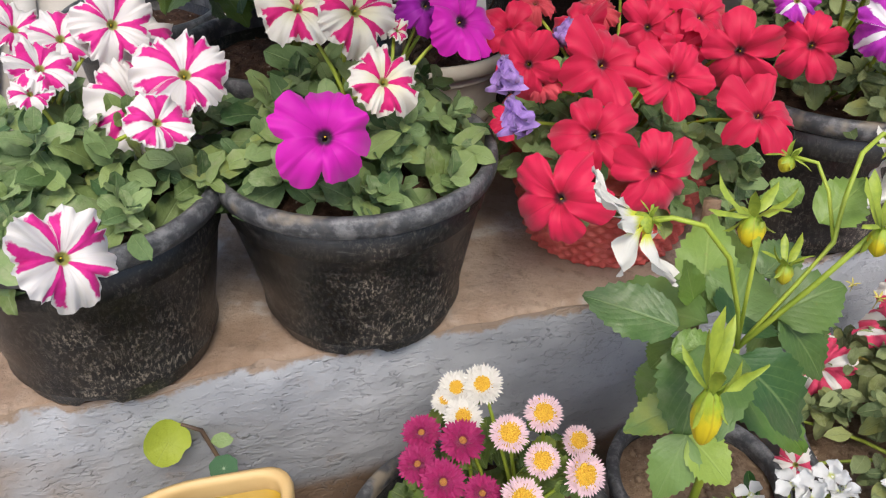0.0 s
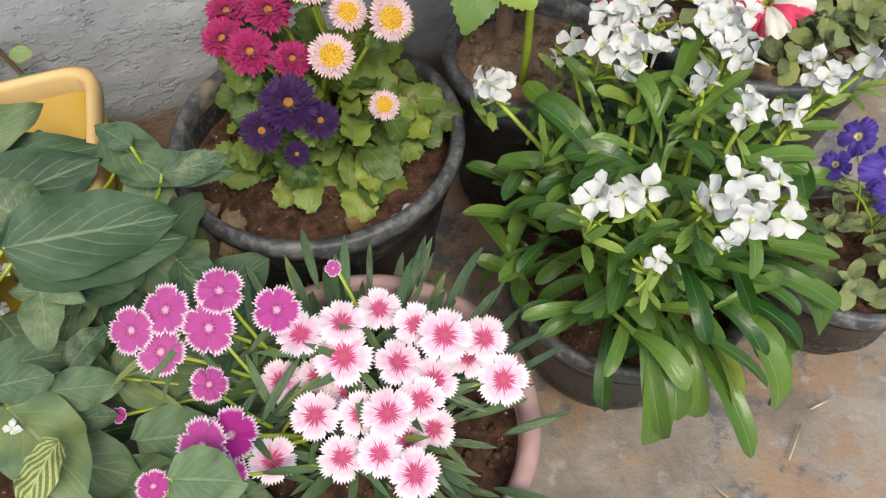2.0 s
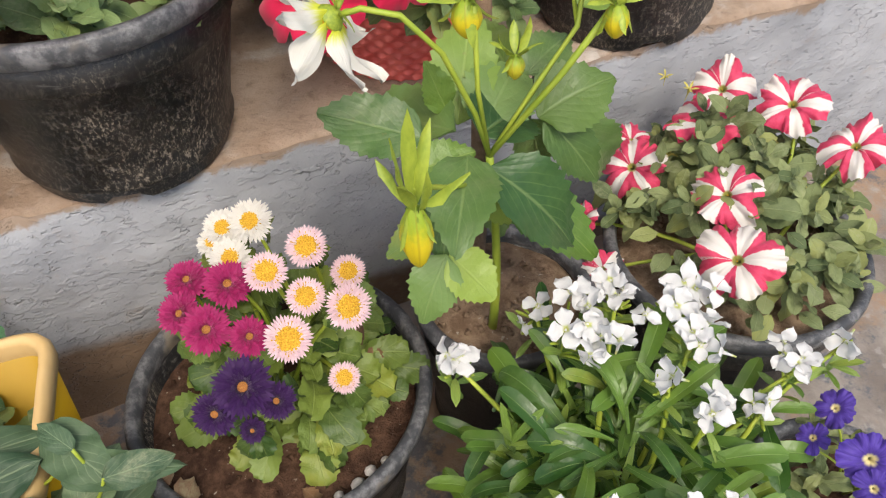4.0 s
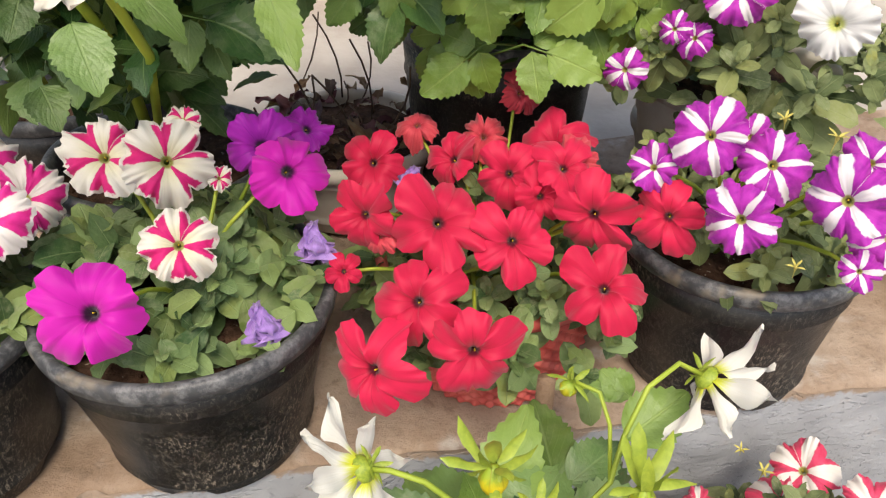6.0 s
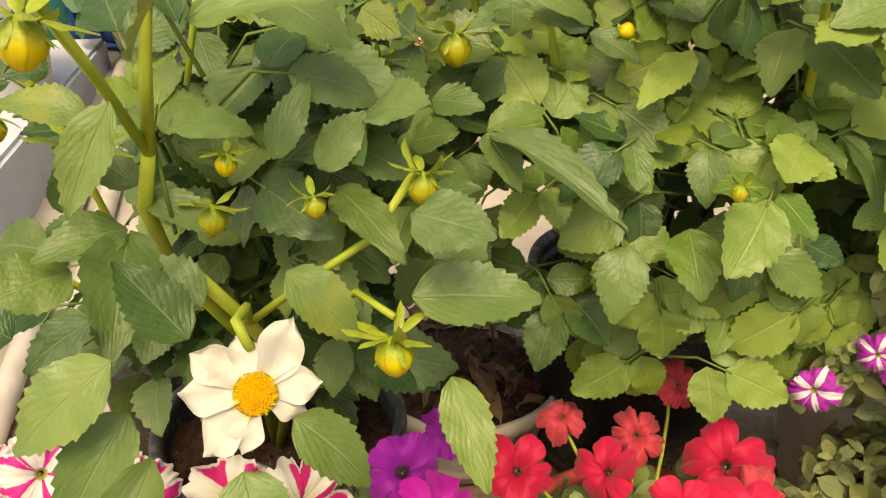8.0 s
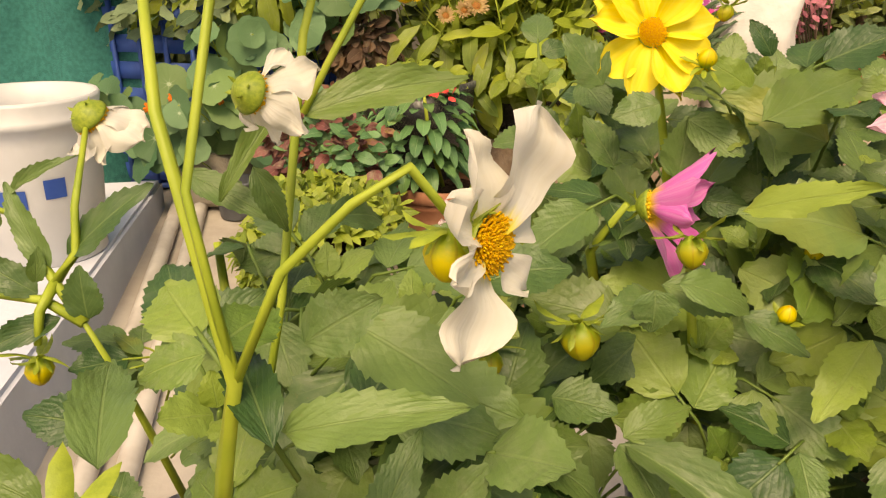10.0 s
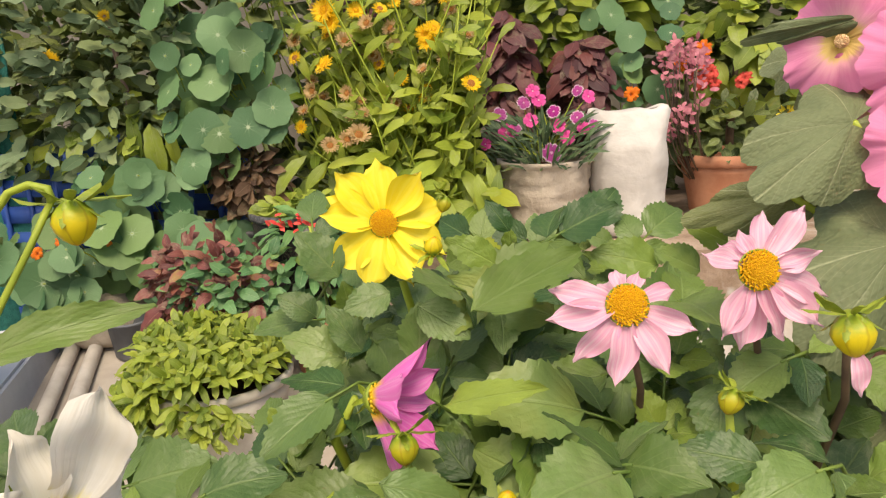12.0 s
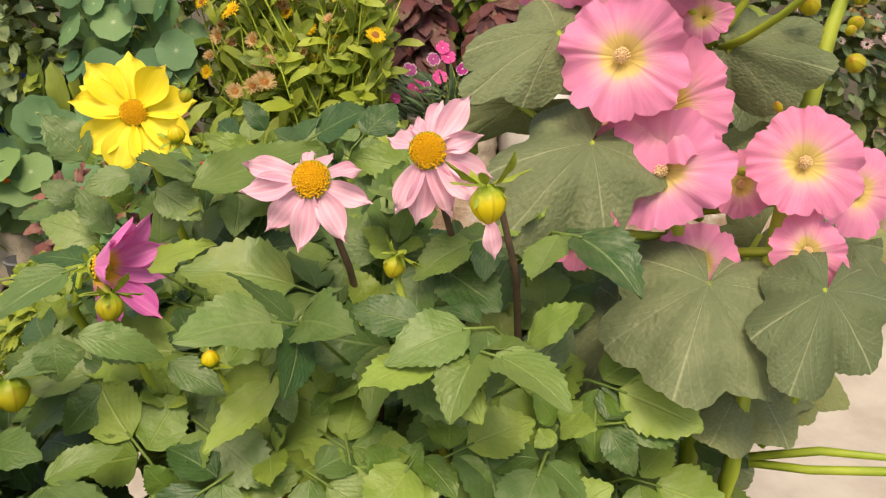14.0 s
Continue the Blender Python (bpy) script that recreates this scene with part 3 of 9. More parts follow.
def part(name, me, parent, m=None, label=""):
    """A mesh as one part of a thing, at the world pose m."""
    ob = new(name, me)
    ob.parent = parent
    ob.matrix_parent_inverse = Matrix.Translation(-BASE[parent.name])
    ob.matrix_basis = m if m is not None else Matrix.Identity(4)
    if label:
        ob["label"] = label
    return ob


def sub(name, me, parent, m=None, label=""):
    """A piece of a part, at a pose within that part."""
    ob = new(name, me)
    ob.parent = parent
    ob.matrix_basis = m if m is not None else Matrix.Identity(4)
    if label:
        ob["label"] = label
    return ob


def solid(name, me, label, category, kind="", group="", m=None):
    ob = new(name, me)
    if m is not None:
        ob.matrix_basis = m
    return tagged(ob, label, category, group, kind)


def aim(pos, along, normal, size=1.0):
    """A pose with y along, z near normal."""
    y = V(along).normalized()
    z = V(normal)
    z = z - y * z.dot(y)
    if z.length < 1e-4:
        z = y.orthogonal()
    z.normalize()
    x = y.cross(z)
    m = Matrix((x, y, z)).transposed().to_4x4()
    return Matrix.Translation(pos) @ m @ Matrix.Scale(size, 4)


def face(pos, normal, size=1.0, spin=0.0):
    """A pose with z along normal."""
    q = V(normal).to_track_quat("Z", "Y").to_matrix().to_4x4()
    return Matrix.Translation(pos) @ q @ Matrix.Rotation(spin, 4, "Z") @ Matrix.Scale(size, 4)


def grid_faces(nu, nv, closed=False):
    """Quads of a grid of nv rows with nu points each."""
    out, last = [], nu if closed else nu - 1
    for j in range(nv - 1):
        for i in range(last):
            k = (i + 1) % nu
            out.append((j * nu + i, j * nu + k, (j + 1) * nu + k, (j + 1) * nu + i))
    return out


class Heap:
    """Gathers pieces into one mesh."""

    def __init__(self):
        self.v, self.f, self.uv, self.mi, self.pieces = [], [], [], [], []

    def add(self, verts, faces, uvs=None, m=None, slot=0):
        n = len(self.v)
        if m is None:
            self.pieces.append((verts, faces, uvs))
        self.v += [m @ V(p) for p in verts] if m is not None else [V(p) for p in verts]
        self.uv += list(uvs) if uvs is not None else [(0.5, 0.5)] * len(verts)
        self.f += [tuple(i + n for i in q) for q in faces]
        self.mi += [slot] * len(faces)

    def copy(self, shape, m, slot=0):
        self.add(shape[0], shape[1], shape[2], m, slot)

    def mesh(self, name, mats):
        return mesh(name, self.v, self.f, mats, self.uv, self.mi)


def tube(points, radii, sides=6):
    """A round stem along points."""
    verts, uvs = [], []
    pts = [V(p) for p in points]
    ref = V((0.31, 0.17, 0.94))
    for i, p in enumerate(pts):
        d = (pts[min(i + 1, len(pts) - 1)] - pts[max(i - 1, 0)]).normalized()
        a = d.cross(ref)
        a = a.normalized() if a.length > 1e-4 else d.orthogonal().normalized()
        b = d.cross(a)
        r = radii[i] if isinstance(radii, (list, tuple)) else radii
        for k in range(sides):
            t = 2 * math.pi * k / sides
            verts.append(p + a * (r * math.cos(t)) + b * (r * math.sin(t)))
            uvs.append((k / sides, i / max(1, len(pts) - 1)))
    faces = grid_faces(sides, len(pts), True)
    faces.append(tuple(range(sides))[::-1])
    faces.append(tuple(range((len(pts) - 1) * sides, len(pts) * sides)))
    return verts, faces, uvs


def bow(a, b, lift=(0, 0, 0), n=7):
    """Points of a bowed line from a to b."""
    a, b, l = V(a), V(b), V(lift)
    return [a.lerp(b, i / (n - 1)) + l * (4 * (i / (n - 1)) * (1 - i / (n - 1))) for i in range(n)]


def lathe(profile, sides=48, wobble=0.0, seed=0):
    """A turned form from (radius, height) pairs."""
    rng = random.Random(seed)
    ph = [rng.uniform(0, 6.28) for _ in range(3)]
    verts, uvs = [], []
    for j, (r, z) in enumerate(profile):
        for i in range(sides):
            t = 2 * math.pi * i / sides
            k = 1 + wobble * (math.sin(2 * t + ph[0]) + 0.6 * math.sin(3 * t + ph[1]) + 0.4 * math.sin(5 * t + ph[2]))
            verts.append((r * k * math.cos(t), r * k * math.sin(t), z))
            uvs.append((i / sides, j / (len(profile) - 1)))
    faces = grid_faces(sides, len(profile), True)
    return verts, faces, uvs


def cap(verts, faces, uvs, sides, row, flip=False):
    """Closes a row of a turned form with a fan."""
    ring = list(range(row * sides, (row + 1) * sides))
    c = sum((V(verts[i]) for i in ring), V()) / sides
    verts.append(tuple(c))
    uvs.append((0.5, 0.5))
    for i in range(sides):
        a, b = ring[i], ring[(i + 1) % sides]
        faces.append((b, a, len(verts) - 1) if flip else (a, b, len(verts) - 1))


def soil_mesh(radius, depth=0.01, seed=0, mat=None, clods=60):
    rng = random.Random(seed)
    heap = Heap()
    sides, rings = 32, 8
    verts = [(0, 0, depth)]
    for j in range(1, rings + 1):
        for i in range(sides):
            t, r = 2 * math.pi * i / sides, radius * j / rings
            z = depth * (1 - (j / rings) ** 2) + rng.uniform(-1, 1) * 0.003
            verts.append((r * math.cos(t), r * math.sin(t), z))
    faces = [(0, 1 + i, 1 + (i + 1) % sides) for i in range(sides)]
    for j in range(rings - 1):
        for i in range(sides):
            a, b = 1 + j * sides + i, 1 + j * sides + (i + 1) % sides
            faces.append((a, a + sides, b + sides, b))
    heap.add(verts, faces)
    for _ in range(clods):
        t, r = rng.uniform(0, 6.28), radius * 0.95 * math.sqrt(rng.random())
        s = rng.uniform(0.002, 0.006)
        m = Matrix.Translation((r * math.cos(t), r * math.sin(t), depth * (1 - (r / radius) ** 2))) @ Euler((rng.random() * 6, rng.random() * 6, 0)).to_matrix().to_4x4()
        heap.add([(s, 0, 0), (-s * 0.8, s * 0.3, 0), (0, s, s * 0.2), (0, -s * 0.7, 0.1 * s), (0, 0, s * 0.8), (0, 0.2 * s, -s)], [(0, 2, 4), (2, 1, 4), (1, 3, 4), (3, 0, 4), (2, 0, 5), (1, 2, 5), (3, 1, 5), (0, 3, 5)], None, m)
    return heap.mesh("soil", mat or SOIL)


def pot_parts(owner, base, top_r, foot_r, height, body=None, lip=None, lip_h=0.016, lip_out=0.007, soil=None, soil_drop=0.03, sides=56, ring=True, seed=0, wobble=0.004, notches=True):
    """A tapered pot with a rolled lip, a foot ring with drain notches, and its soil."""
    h, t = height, 0.004
    at = lambda z: foot_r + (top_r - foot_r) * z / h
    prof = [(foot_r * 0.96, 0.0), (foot_r, 0.003), (at(0.02) + 0.0015, 0.018)]
    if ring:
        prof += [(at(0.022) + 0.003, 0.021), (at(0.025) + 0.001, 0.026)]
    prof += [(at(h * 0.3), h * 0.3), (at(h * 0.55), h * 0.55), (at(h * 0.72), h * 0.72), (at(h * 0.745) + 0.002, h * 0.745), (at(h * 0.77), h * 0.77), (at(h - lip_h), h - lip_h)]
    prof += [(at(h - lip_h) - t, h - lip_h), (at(h * 0.4) - t, h * 0.4)]
    verts, faces, uvs = lathe(prof, sides, wobble, seed)
    if notches:
        for i in range(sides):
            if i % (sides // 4) in (0, 1, 2):
                verts[i] = (verts[i][0], verts[i][1], 0.008)
                verts[sides + i] = (verts[sides + i][0], verts[sides + i][1], 0.009)
    cap(verts, faces, uvs, sides, 0, True)
    m = Matrix.Translation(base)
    pot = part("pot", mesh("pot", verts, faces, body or BLACK, uvs), owner, m)
    a = at(h - lip_h)
    lp = [(a - t, h - lip_h - 0.004), (a + 0.001, h - lip_h - 0.003), (a + lip_out * 0.8, h - lip_h), (a + lip_out, h - lip_h * 0.55), (a + lip_out * 0.85, h - lip_h * 0.12), (a + lip_out * 0.4, h), (a - t * 0.6, h - 0.001), (a - t * 1.4, h - lip_h * 0.5), (a - t, h - lip_h - 0.004)]
    v2, f2, u2 = lathe(lp, sides, wobble, seed)
    sub("rim", mesh("rim", v2, f2, lip or RIM, u2), pot)
    part("soil", soil_mesh(at(h - soil_drop) - t * 0.6, 0.012, seed, soil), owner, Matrix.Translation(V(base) + V((0, 0, h - soil_drop))))
    return pot


# ---- leaves and flowers ----
def blade(width, tip=1.0, belly=0.42, teeth=0, bite=0.0, fold=0.25, droop=0.25, wave=0.03, lobes=0, rows=11, cols=7, seed=0, twist=0.0, bend=0.06):
    """A leaf of length 1 along y, base at the origin, face up; tip: how pointed, belly: where it is widest."""
    rng = random.Random(seed)
    ph, ph2 = rng.uniform(0, 6.28), rng.uniform(0, 6.28)
    sway = rng.uniform(-bend, bend)
    if teeth:
        rows = 2 * teeth + 1
    verts, uvs = [], []
    a, b = tip * belly / (1 - belly), tip
    top = belly**a * (1 - belly) ** b
    for j in range(rows):
        v = j / (rows - 1)
        w = v**a * (1 - v) ** b / top * width / 2
        if j in (0, rows - 1):
            w = 0.014 if j == 0 else 0.001
        for i in range(cols):
            s = 2 * i / (cols - 1) - 1
            x = w * s
            y = v
            if teeth and 0 < j < rows - 1:
                out = abs(s) ** 4
                if j % 2:
                    x *= 1 + bite * out * rng.uniform(0.2, 1.3)
                    y += rng.uniform(0.3, 0.9) * out / rows
                else:
                    x *= 1 - bite * 0.4 * out
            z = fold * abs(x) - droop * v * v + wave * math.sin(v * 8 + ph + (2.2 if s > 0 else 0)) * s * s + wave * 0.6 * math.sin(v * 19 + ph2 + 3 * s) * abs(s)
            z += twist * x * v
            verts.append((x + sway * v * v, y - 0.25 * droop * droop * v**3, z))
            uvs.append(((s + 1) / 2, v))
    return verts, grid_faces(cols, rows), uvs


def variants(name, mat, count, seed=0, **kw):
    """Meshes of one kind of leaf, each a little different."""
    out = []
    rng = random.Random(seed + 77)
    for k in range(count):
        o = dict(kw)
        o["width"] = kw["width"] * rng.uniform(0.86, 1.14)
        o["fold"] = kw.get("fold", 0.25) * rng.uniform(0.3, 1.5)
        o["droop"] = kw.get("droop", 0.25) * rng.uniform(0.2, 1.7)
        o["twist"] = rng.uniform(-0.22, 0.22)
        v, f, u = blade(seed=seed + k, **o)
        out.append(mesh(name, v, f, mat, u))
    return out


def shapes(count, seed=0, **kw):
    """The same, as raw shapes to join."""
    out = []
    rng = random.Random(seed + 77)
    for k in range(count):
        o = dict(kw)
        o["width"] = kw["width"] * rng.uniform(0.86, 1.14)
        o["fold"] = kw.get("fold", 0.25) * rng.uniform(0.3, 1.5)
        o["droop"] = kw.get("droop", 0.25) * rng.uniform(0.2, 1.7)
        out.append(blade(seed=seed + k, **o))
    return out


def round_leaf(sides=22, rings=5, seed=0, lobed=0.0, lobes=5, gap=0.0, cup=0.15, wrinkle=0.02, ragged=0.0, long=0.0):
    """A round or lobed leaf of radius 1 round the origin, face up."""
    rng = random.Random(seed)
    ph = rng.uniform(0, 6.28)
    verts, uvs = [(0, 0, -cup * 0.4)], [(0.5, 0.0)]
    for j in range(1, rings + 1):
        r = j / rings
        for i in range(sides):
            t = 2 * math.pi * i / sides
            e = 1 + lobed * (abs(math.cos(lobes * (t + math.pi / 2) / 2)) - 0.6) + ragged * rng.uniform(-1, 1) * (j == rings) + 0.03 * math.sin(3 * t + ph)
            g = gap * math.exp(-((((t - 1.5 * math.pi) + math.pi) % (2 * math.pi) - math.pi) / 0.30) ** 2)
            e = max(0.12, (e - g) * (1 + long * math.sin(t)))
            z = -cup * 0.4 + cup * r * r * 0.4 + wrinkle * r * math.sin(lobes * 2 * t + ph) + wrinkle * 1.6 * r * r * math.sin(3 * t + ph * 2)
            verts.append((r * e * math.cos(t), r * e * math.sin(t), z))
            uvs.append((0.5 + 0.5 * abs(((i * lobes / sides) % 1) * 2 - 1) * min(1, r * 2), r))
    faces = [(0, 1 + i, 1 + (i + 1) % sides) for i in range(sides)]
    for j in range(rings - 1):
        for i in range(sides):
            a, b = 1 + j * sides + i, 1 + j * sides + (i + 1) % sides
            faces.append((a, a + sides, b + sides, b))
    return verts, faces, uvs


def mallow_leaf(seed=0):
    """A hollyhock leaf: joint at the origin, shallow rounded lobes with a scalloped edge, a gap behind the joint."""
    rng = random.Random(seed)
    ph = [rng.uniform(0, 6.28) for _ in range(5)]
    lobes = ((0, 1.0), (50, 0.94), (-50, 0.94), (102, 0.84), (-102, 0.84), (150, 0.66), (-150, 0.66))
    lobes = [(radians(a + rng.uniform(-6, 6)), l * rng.uniform(0.9, 1.08)) for a, l in lobes]
    arms, rings = 120, 12
    verts, uvs = [(0, 0, 0)], [(0.5, 0.0)]
    for j in range(1, rings + 1):
        v = j / rings
        for i in range(arms + 1):
            t = radians(-168 + 336 * i / arms)
            e, near = 0.0, 9.0
            for a, l in lobes:
                d = abs(t - a)
                near = min(near, d)
                e = max(e, l * (1 - 0.20 * (d / 0.45) ** 2))
            if v > 0.75:
                e *= 1 + (0.026 * abs(math.sin(26 * t + ph[0])) + 0.02 * math.sin(9 * t + ph[4]) - 0.02) * (v - 0.75) * 4
            x, y = v * e * math.sin(t), v * e * math.cos(t)
            z = 0.16 * v * min(near, 0.4) - 0.26 * v * v + 0.07 * v * math.sin(3 * t + ph[1]) + 0.045 * v * v * math.sin(8 * t + ph[2]) + 0.016 * math.sin(12 * x + ph[3]) * math.cos(13 * y) * v
            verts.append((x, y, z))
            uvs.append((0.5 + 0.5 * min(1.0, near / 0.42), v))
    n = arms + 1
    faces = [(0, 1 + i + 1, 1 + i) for i in range(arms)]
    for j in range(rings - 1):
        for i in range(arms):
            a, b = 1 + j * n + i, 1 + j * n + i + 1
            faces.append((a, b, b + n, a + n))
    return verts, faces, uvs


def tongue(width=0.22, arc=1.4, seed=0, rows=15, cols=5):
    """A long strap leaf of length 1 from the origin, rising along y and arching over, round at the tip."""
    rng = random.Random(seed)
    ph, sway, roll = rng.uniform(0, 6.28), rng.uniform(-0.16, 0.16), rng.uniform(-0.5, 0.5)
    verts, uvs = [], []
    y = z = 0.0
    for j in range(rows):
        v = j / (rows - 1)
        if j:
            a = -arc * v**1.3
            y, z = y + math.cos(a) / (rows - 1), z + math.sin(a) / (rows - 1)
        a = -arc * v**1.3
        w = width / 2 * (0.30 + 0.70 * min(1.0, v / 0.62) ** 1.4)
        if v > 0.80:
            w *= math.sqrt(max(0.004, 1 - ((v - 0.80) / 0.205) ** 2))
        for i in range(cols):
            s = 2 * i / (cols - 1) - 1
            lift = 0.30 * abs(w * s) + 0.010 * math.sin(9 * v + ph + (1.7 if s > 0 else 0)) * abs(s) + roll * w * s * v
            verts.append((w * s + sway * v * v, y - lift * math.sin(a), z + lift * math.cos(a)))
            uvs.append(((s + 1) / 2, v))
    return verts, grid_faces(cols, rows), uvs


def corolla(seed=0, notch=0.20, pointed=0.0, ruffle=0.07, funnel=0.42, reflex=0.14, tube_len=0.9, around=110, rings=10, flop=0.40, frill=1.0):
    """A five-lobed trumpet of radius 1, facing z, with broad uneven floppy lobes and a frilled edge."""
    rng = random.Random(seed)
    ph = [rng.uniform(0, 6.28) for _ in range(8)]
    size = [rng.uniform(0.84, 1.12) for _ in range(5)]
    tilt = [rng.uniform(-flop, 0.45 * flop) for _ in range(5)]
    cleft = [rng.uniform(0.0, 0.10) for _ in range(5)]
    off = [rng.uniform(-0.25, 0.25) for _ in range(5)]
    deep = [rng.uniform(0.5, 1.5) for _ in range(5)]
    turn = [rng.uniform(-0.22, 0.22) for _ in range(5)]
    saddle = rng.uniform(-0.12, 0.12)
    verts, uvs = [], []
    for j in range(-2, rings + 1):
        v = max(0.0, j / rings)
        for i in range(around):
            t = 2 * math.pi * i / around
            k = int(i * 5 / around) % 5
            s = 2 * ((i * 5 / around) % 1.0) - 1
            round_off = math.cos(s * math.pi / 2)
            cut = notch * (deep[k] if s < 0 else deep[(k + 1) % 5])
            e = 1 + (size[k] - 1) * round_off**0.7 - cut * abs(s) ** 4.5 - cleft[k] * math.exp(-(((s - off[k]) / 0.13) ** 2)) + pointed * (0.5 - abs(s))
            e += frill * (0.022 * math.sin(13 * t + ph[0]) + 0.020 * math.sin(24 * t + ph[1]) + 0.014 * math.sin(41 * t + ph[6]))
            if j < 0:
                r, z = (0.06, -tube_len) if j == -2 else (0.062, -funnel * 1.3)
            elif j == 0:
                r, z = 0.07, -funnel
            else:
                r = 0.07 + (e - 0.07) * v
                z = -funnel * (1 - v) ** 2.6 - reflex * v**3 - 0.17 * s * s * v * v
                z += tilt[k] * round_off * v * v + turn[k] * math.sin(s * math.pi) * v * v - 0.045 * math.exp(-((s / 0.10) ** 2)) * v
                z += saddle * v * v * math.cos(2 * t + ph[7])
                z += ruffle * v**3 * (0.55 * math.sin(7 * t + ph[2]) + 0.7 * v * frill * math.sin(13 * t + ph[3]) + 0.9 * v**4 * frill * math.sin(25 * t + ph[4]))
                t += 0.05 * v * math.sin(7 * t + ph[5])
            verts.append((r * math.cos(t), r * math.sin(t), z))
            uvs.append((i / around, v))
    return verts, grid_faces(around, rings + 3, True), uvs


def strap(width=0.34, tip=0.55, belly=0.6, cup=0.5, curl=0.0, rows=9, cols=5, seed=0, notch=0.0, crumple=0.0):
    """A petal of length 1 along y."""
    rng = random.Random(seed)
    ph = [rng.uniform(0, 6.28) for _ in range(4)]
    p = math.log(0.5) / math.log(belly)
    verts, uvs = [], []
    for j in range(rows):
        v = j / (rows - 1)
        w = max(0.0, math.sin(math.pi * min(0.995, v * 0.97 + 0.03) ** p)) ** tip * width / 2
        w = max(w, 0.05 if j == 0 else 0.012)
        for i in range(cols):
            s = 2 * i / (cols - 1) - 1
            x = w * s * (1 + crumple * 1.5 * math.sin(9 * v + ph[1] + s))
            z = cup * x * x / max(width, 0.05) * 2 + curl * v * v + (0.03 + crumple) * math.sin(7 * v + ph[0]) * s
            z += crumple * v * math.sin(4 * s + ph[2]) * 1.2 + crumple * 0.8 * v * math.sin(13 * v + ph[3])
            x += crumple * 1.6 * v * v * math.sin(ph[3])
            verts.append((x, v - 0.10 * abs(s) ** 2 * v * v - notch * (1 - abs(s)) * v**6, z))
            uvs.append(((s + 1) / 2, v))
    return verts, grid_faces(cols, rows), uvs


def florets(radius, count, height=0.35, size=0.10, dome=0.35):
    """A disc of small pointed florets, radius given, facing z."""
    heap = Heap()
    v, f, u = lathe([(radius * 0.80, -0.05), (radius * 0.82, 0.0), (radius * 0.7, dome * radius * 0.6), (radius * 0.3, dome * radius * 0.95), (0.001, dome * radius)], 16)
    heap.add(v, f, u)
    for k in range(count):
        r = radius * math.sqrt((k + 0.5) / count) * (1 + 0.06 * math.sin(k * 12.9898))
        t = k * 2.39996
        z = dome * radius * (1 - (r / radius) ** 2)
        s = size * radius * 1.4
        lean = r / radius * 0.8
        m = Matrix.Translation((r * math.cos(t), r * math.sin(t), z)) @ Matrix.Rotation(t, 4, "Z") @ Matrix.Rotation(lean, 4, "Y")
        hh = height * radius * (0.5 + 0.9 * ((k * 37) % 11) / 11) * (0.6 + 0.9 * r / radius)
        heap.add([(s, 0, 0), (0, s, 0), (-s, 0, 0), (0, -s, 0), (s * 0.5, s * 0.5, hh), (-s * 0.5, s * 0.5, hh * 0.9), (-s * 0.5, -s * 0.5, hh), (s * 0.5, -s * 0.5, hh * 0.9)], [(0, 1, 4), (1, 5, 4), (1, 2, 5), (2, 6, 5), (2, 3, 6), (3, 7, 6), (3, 0, 7), (0, 4, 7), (4, 5, 6, 7)], None, m)
    return heap


def disc_mesh(mat, radius, count, **kw):
    return florets(radius, count, **kw).mesh("disc", mat)


def cross_flower(seed=0):
    """A four-petalled flower of radius 1."""
    rng = random.Random(seed)
    heap = Heap()
    for k in range(4):
        s = strap(0.84, 0.5, 0.70, 0.35, rng.uniform(-0.6, 0.25), 8, 5, seed + k, crumple=0.06)
        heap.copy(s, Matrix.Rotation(k * math.pi / 2 + rng.uniform(-0.25, 0.25), 4, "Z") @ Matrix.Rotation(rng.uniform(-0.65, 0.60), 4, "X"))
    v, f, u = lathe([(0.05, -0.9), (0.09, -0.3), (0.12, 0.0), (0.001, 0.04)], 6)
    heap.add(v, f, u)
    return heap


def many_petals(count, rows_of, width, seed=0, lift=0.12, base=0.25):
    """A ring of narrow petals, radius 1, joined."""
    rng = random.Random(seed)
    heap = Heap()
    for row in range(rows_of):
        n = count - row * 3
        for k in range(n):
            s = strap(width, 0.20, 0.60, 0.3, rng.uniform(-0.25, 0.2), 7, 3, seed + k)
            t = 2 * math.pi * (k + 0.5 * row + rng.uniform(-0.2, 0.2)) / n
            size = (1 - base) * (1 - 0.14 * row) * rng.uniform(0.88, 1.06)
            m = Matrix.Rotation(t, 4, "Z") @ Matrix.Translation((0, base * 0.7, 0.05 * row)) @ Matrix.Rotation(lift + 0.22 * row + rng.uniform(-0.08, 0.08), 4, "X") @ Matrix.Scale(size, 4)
            heap.copy(s, m)
    return heap


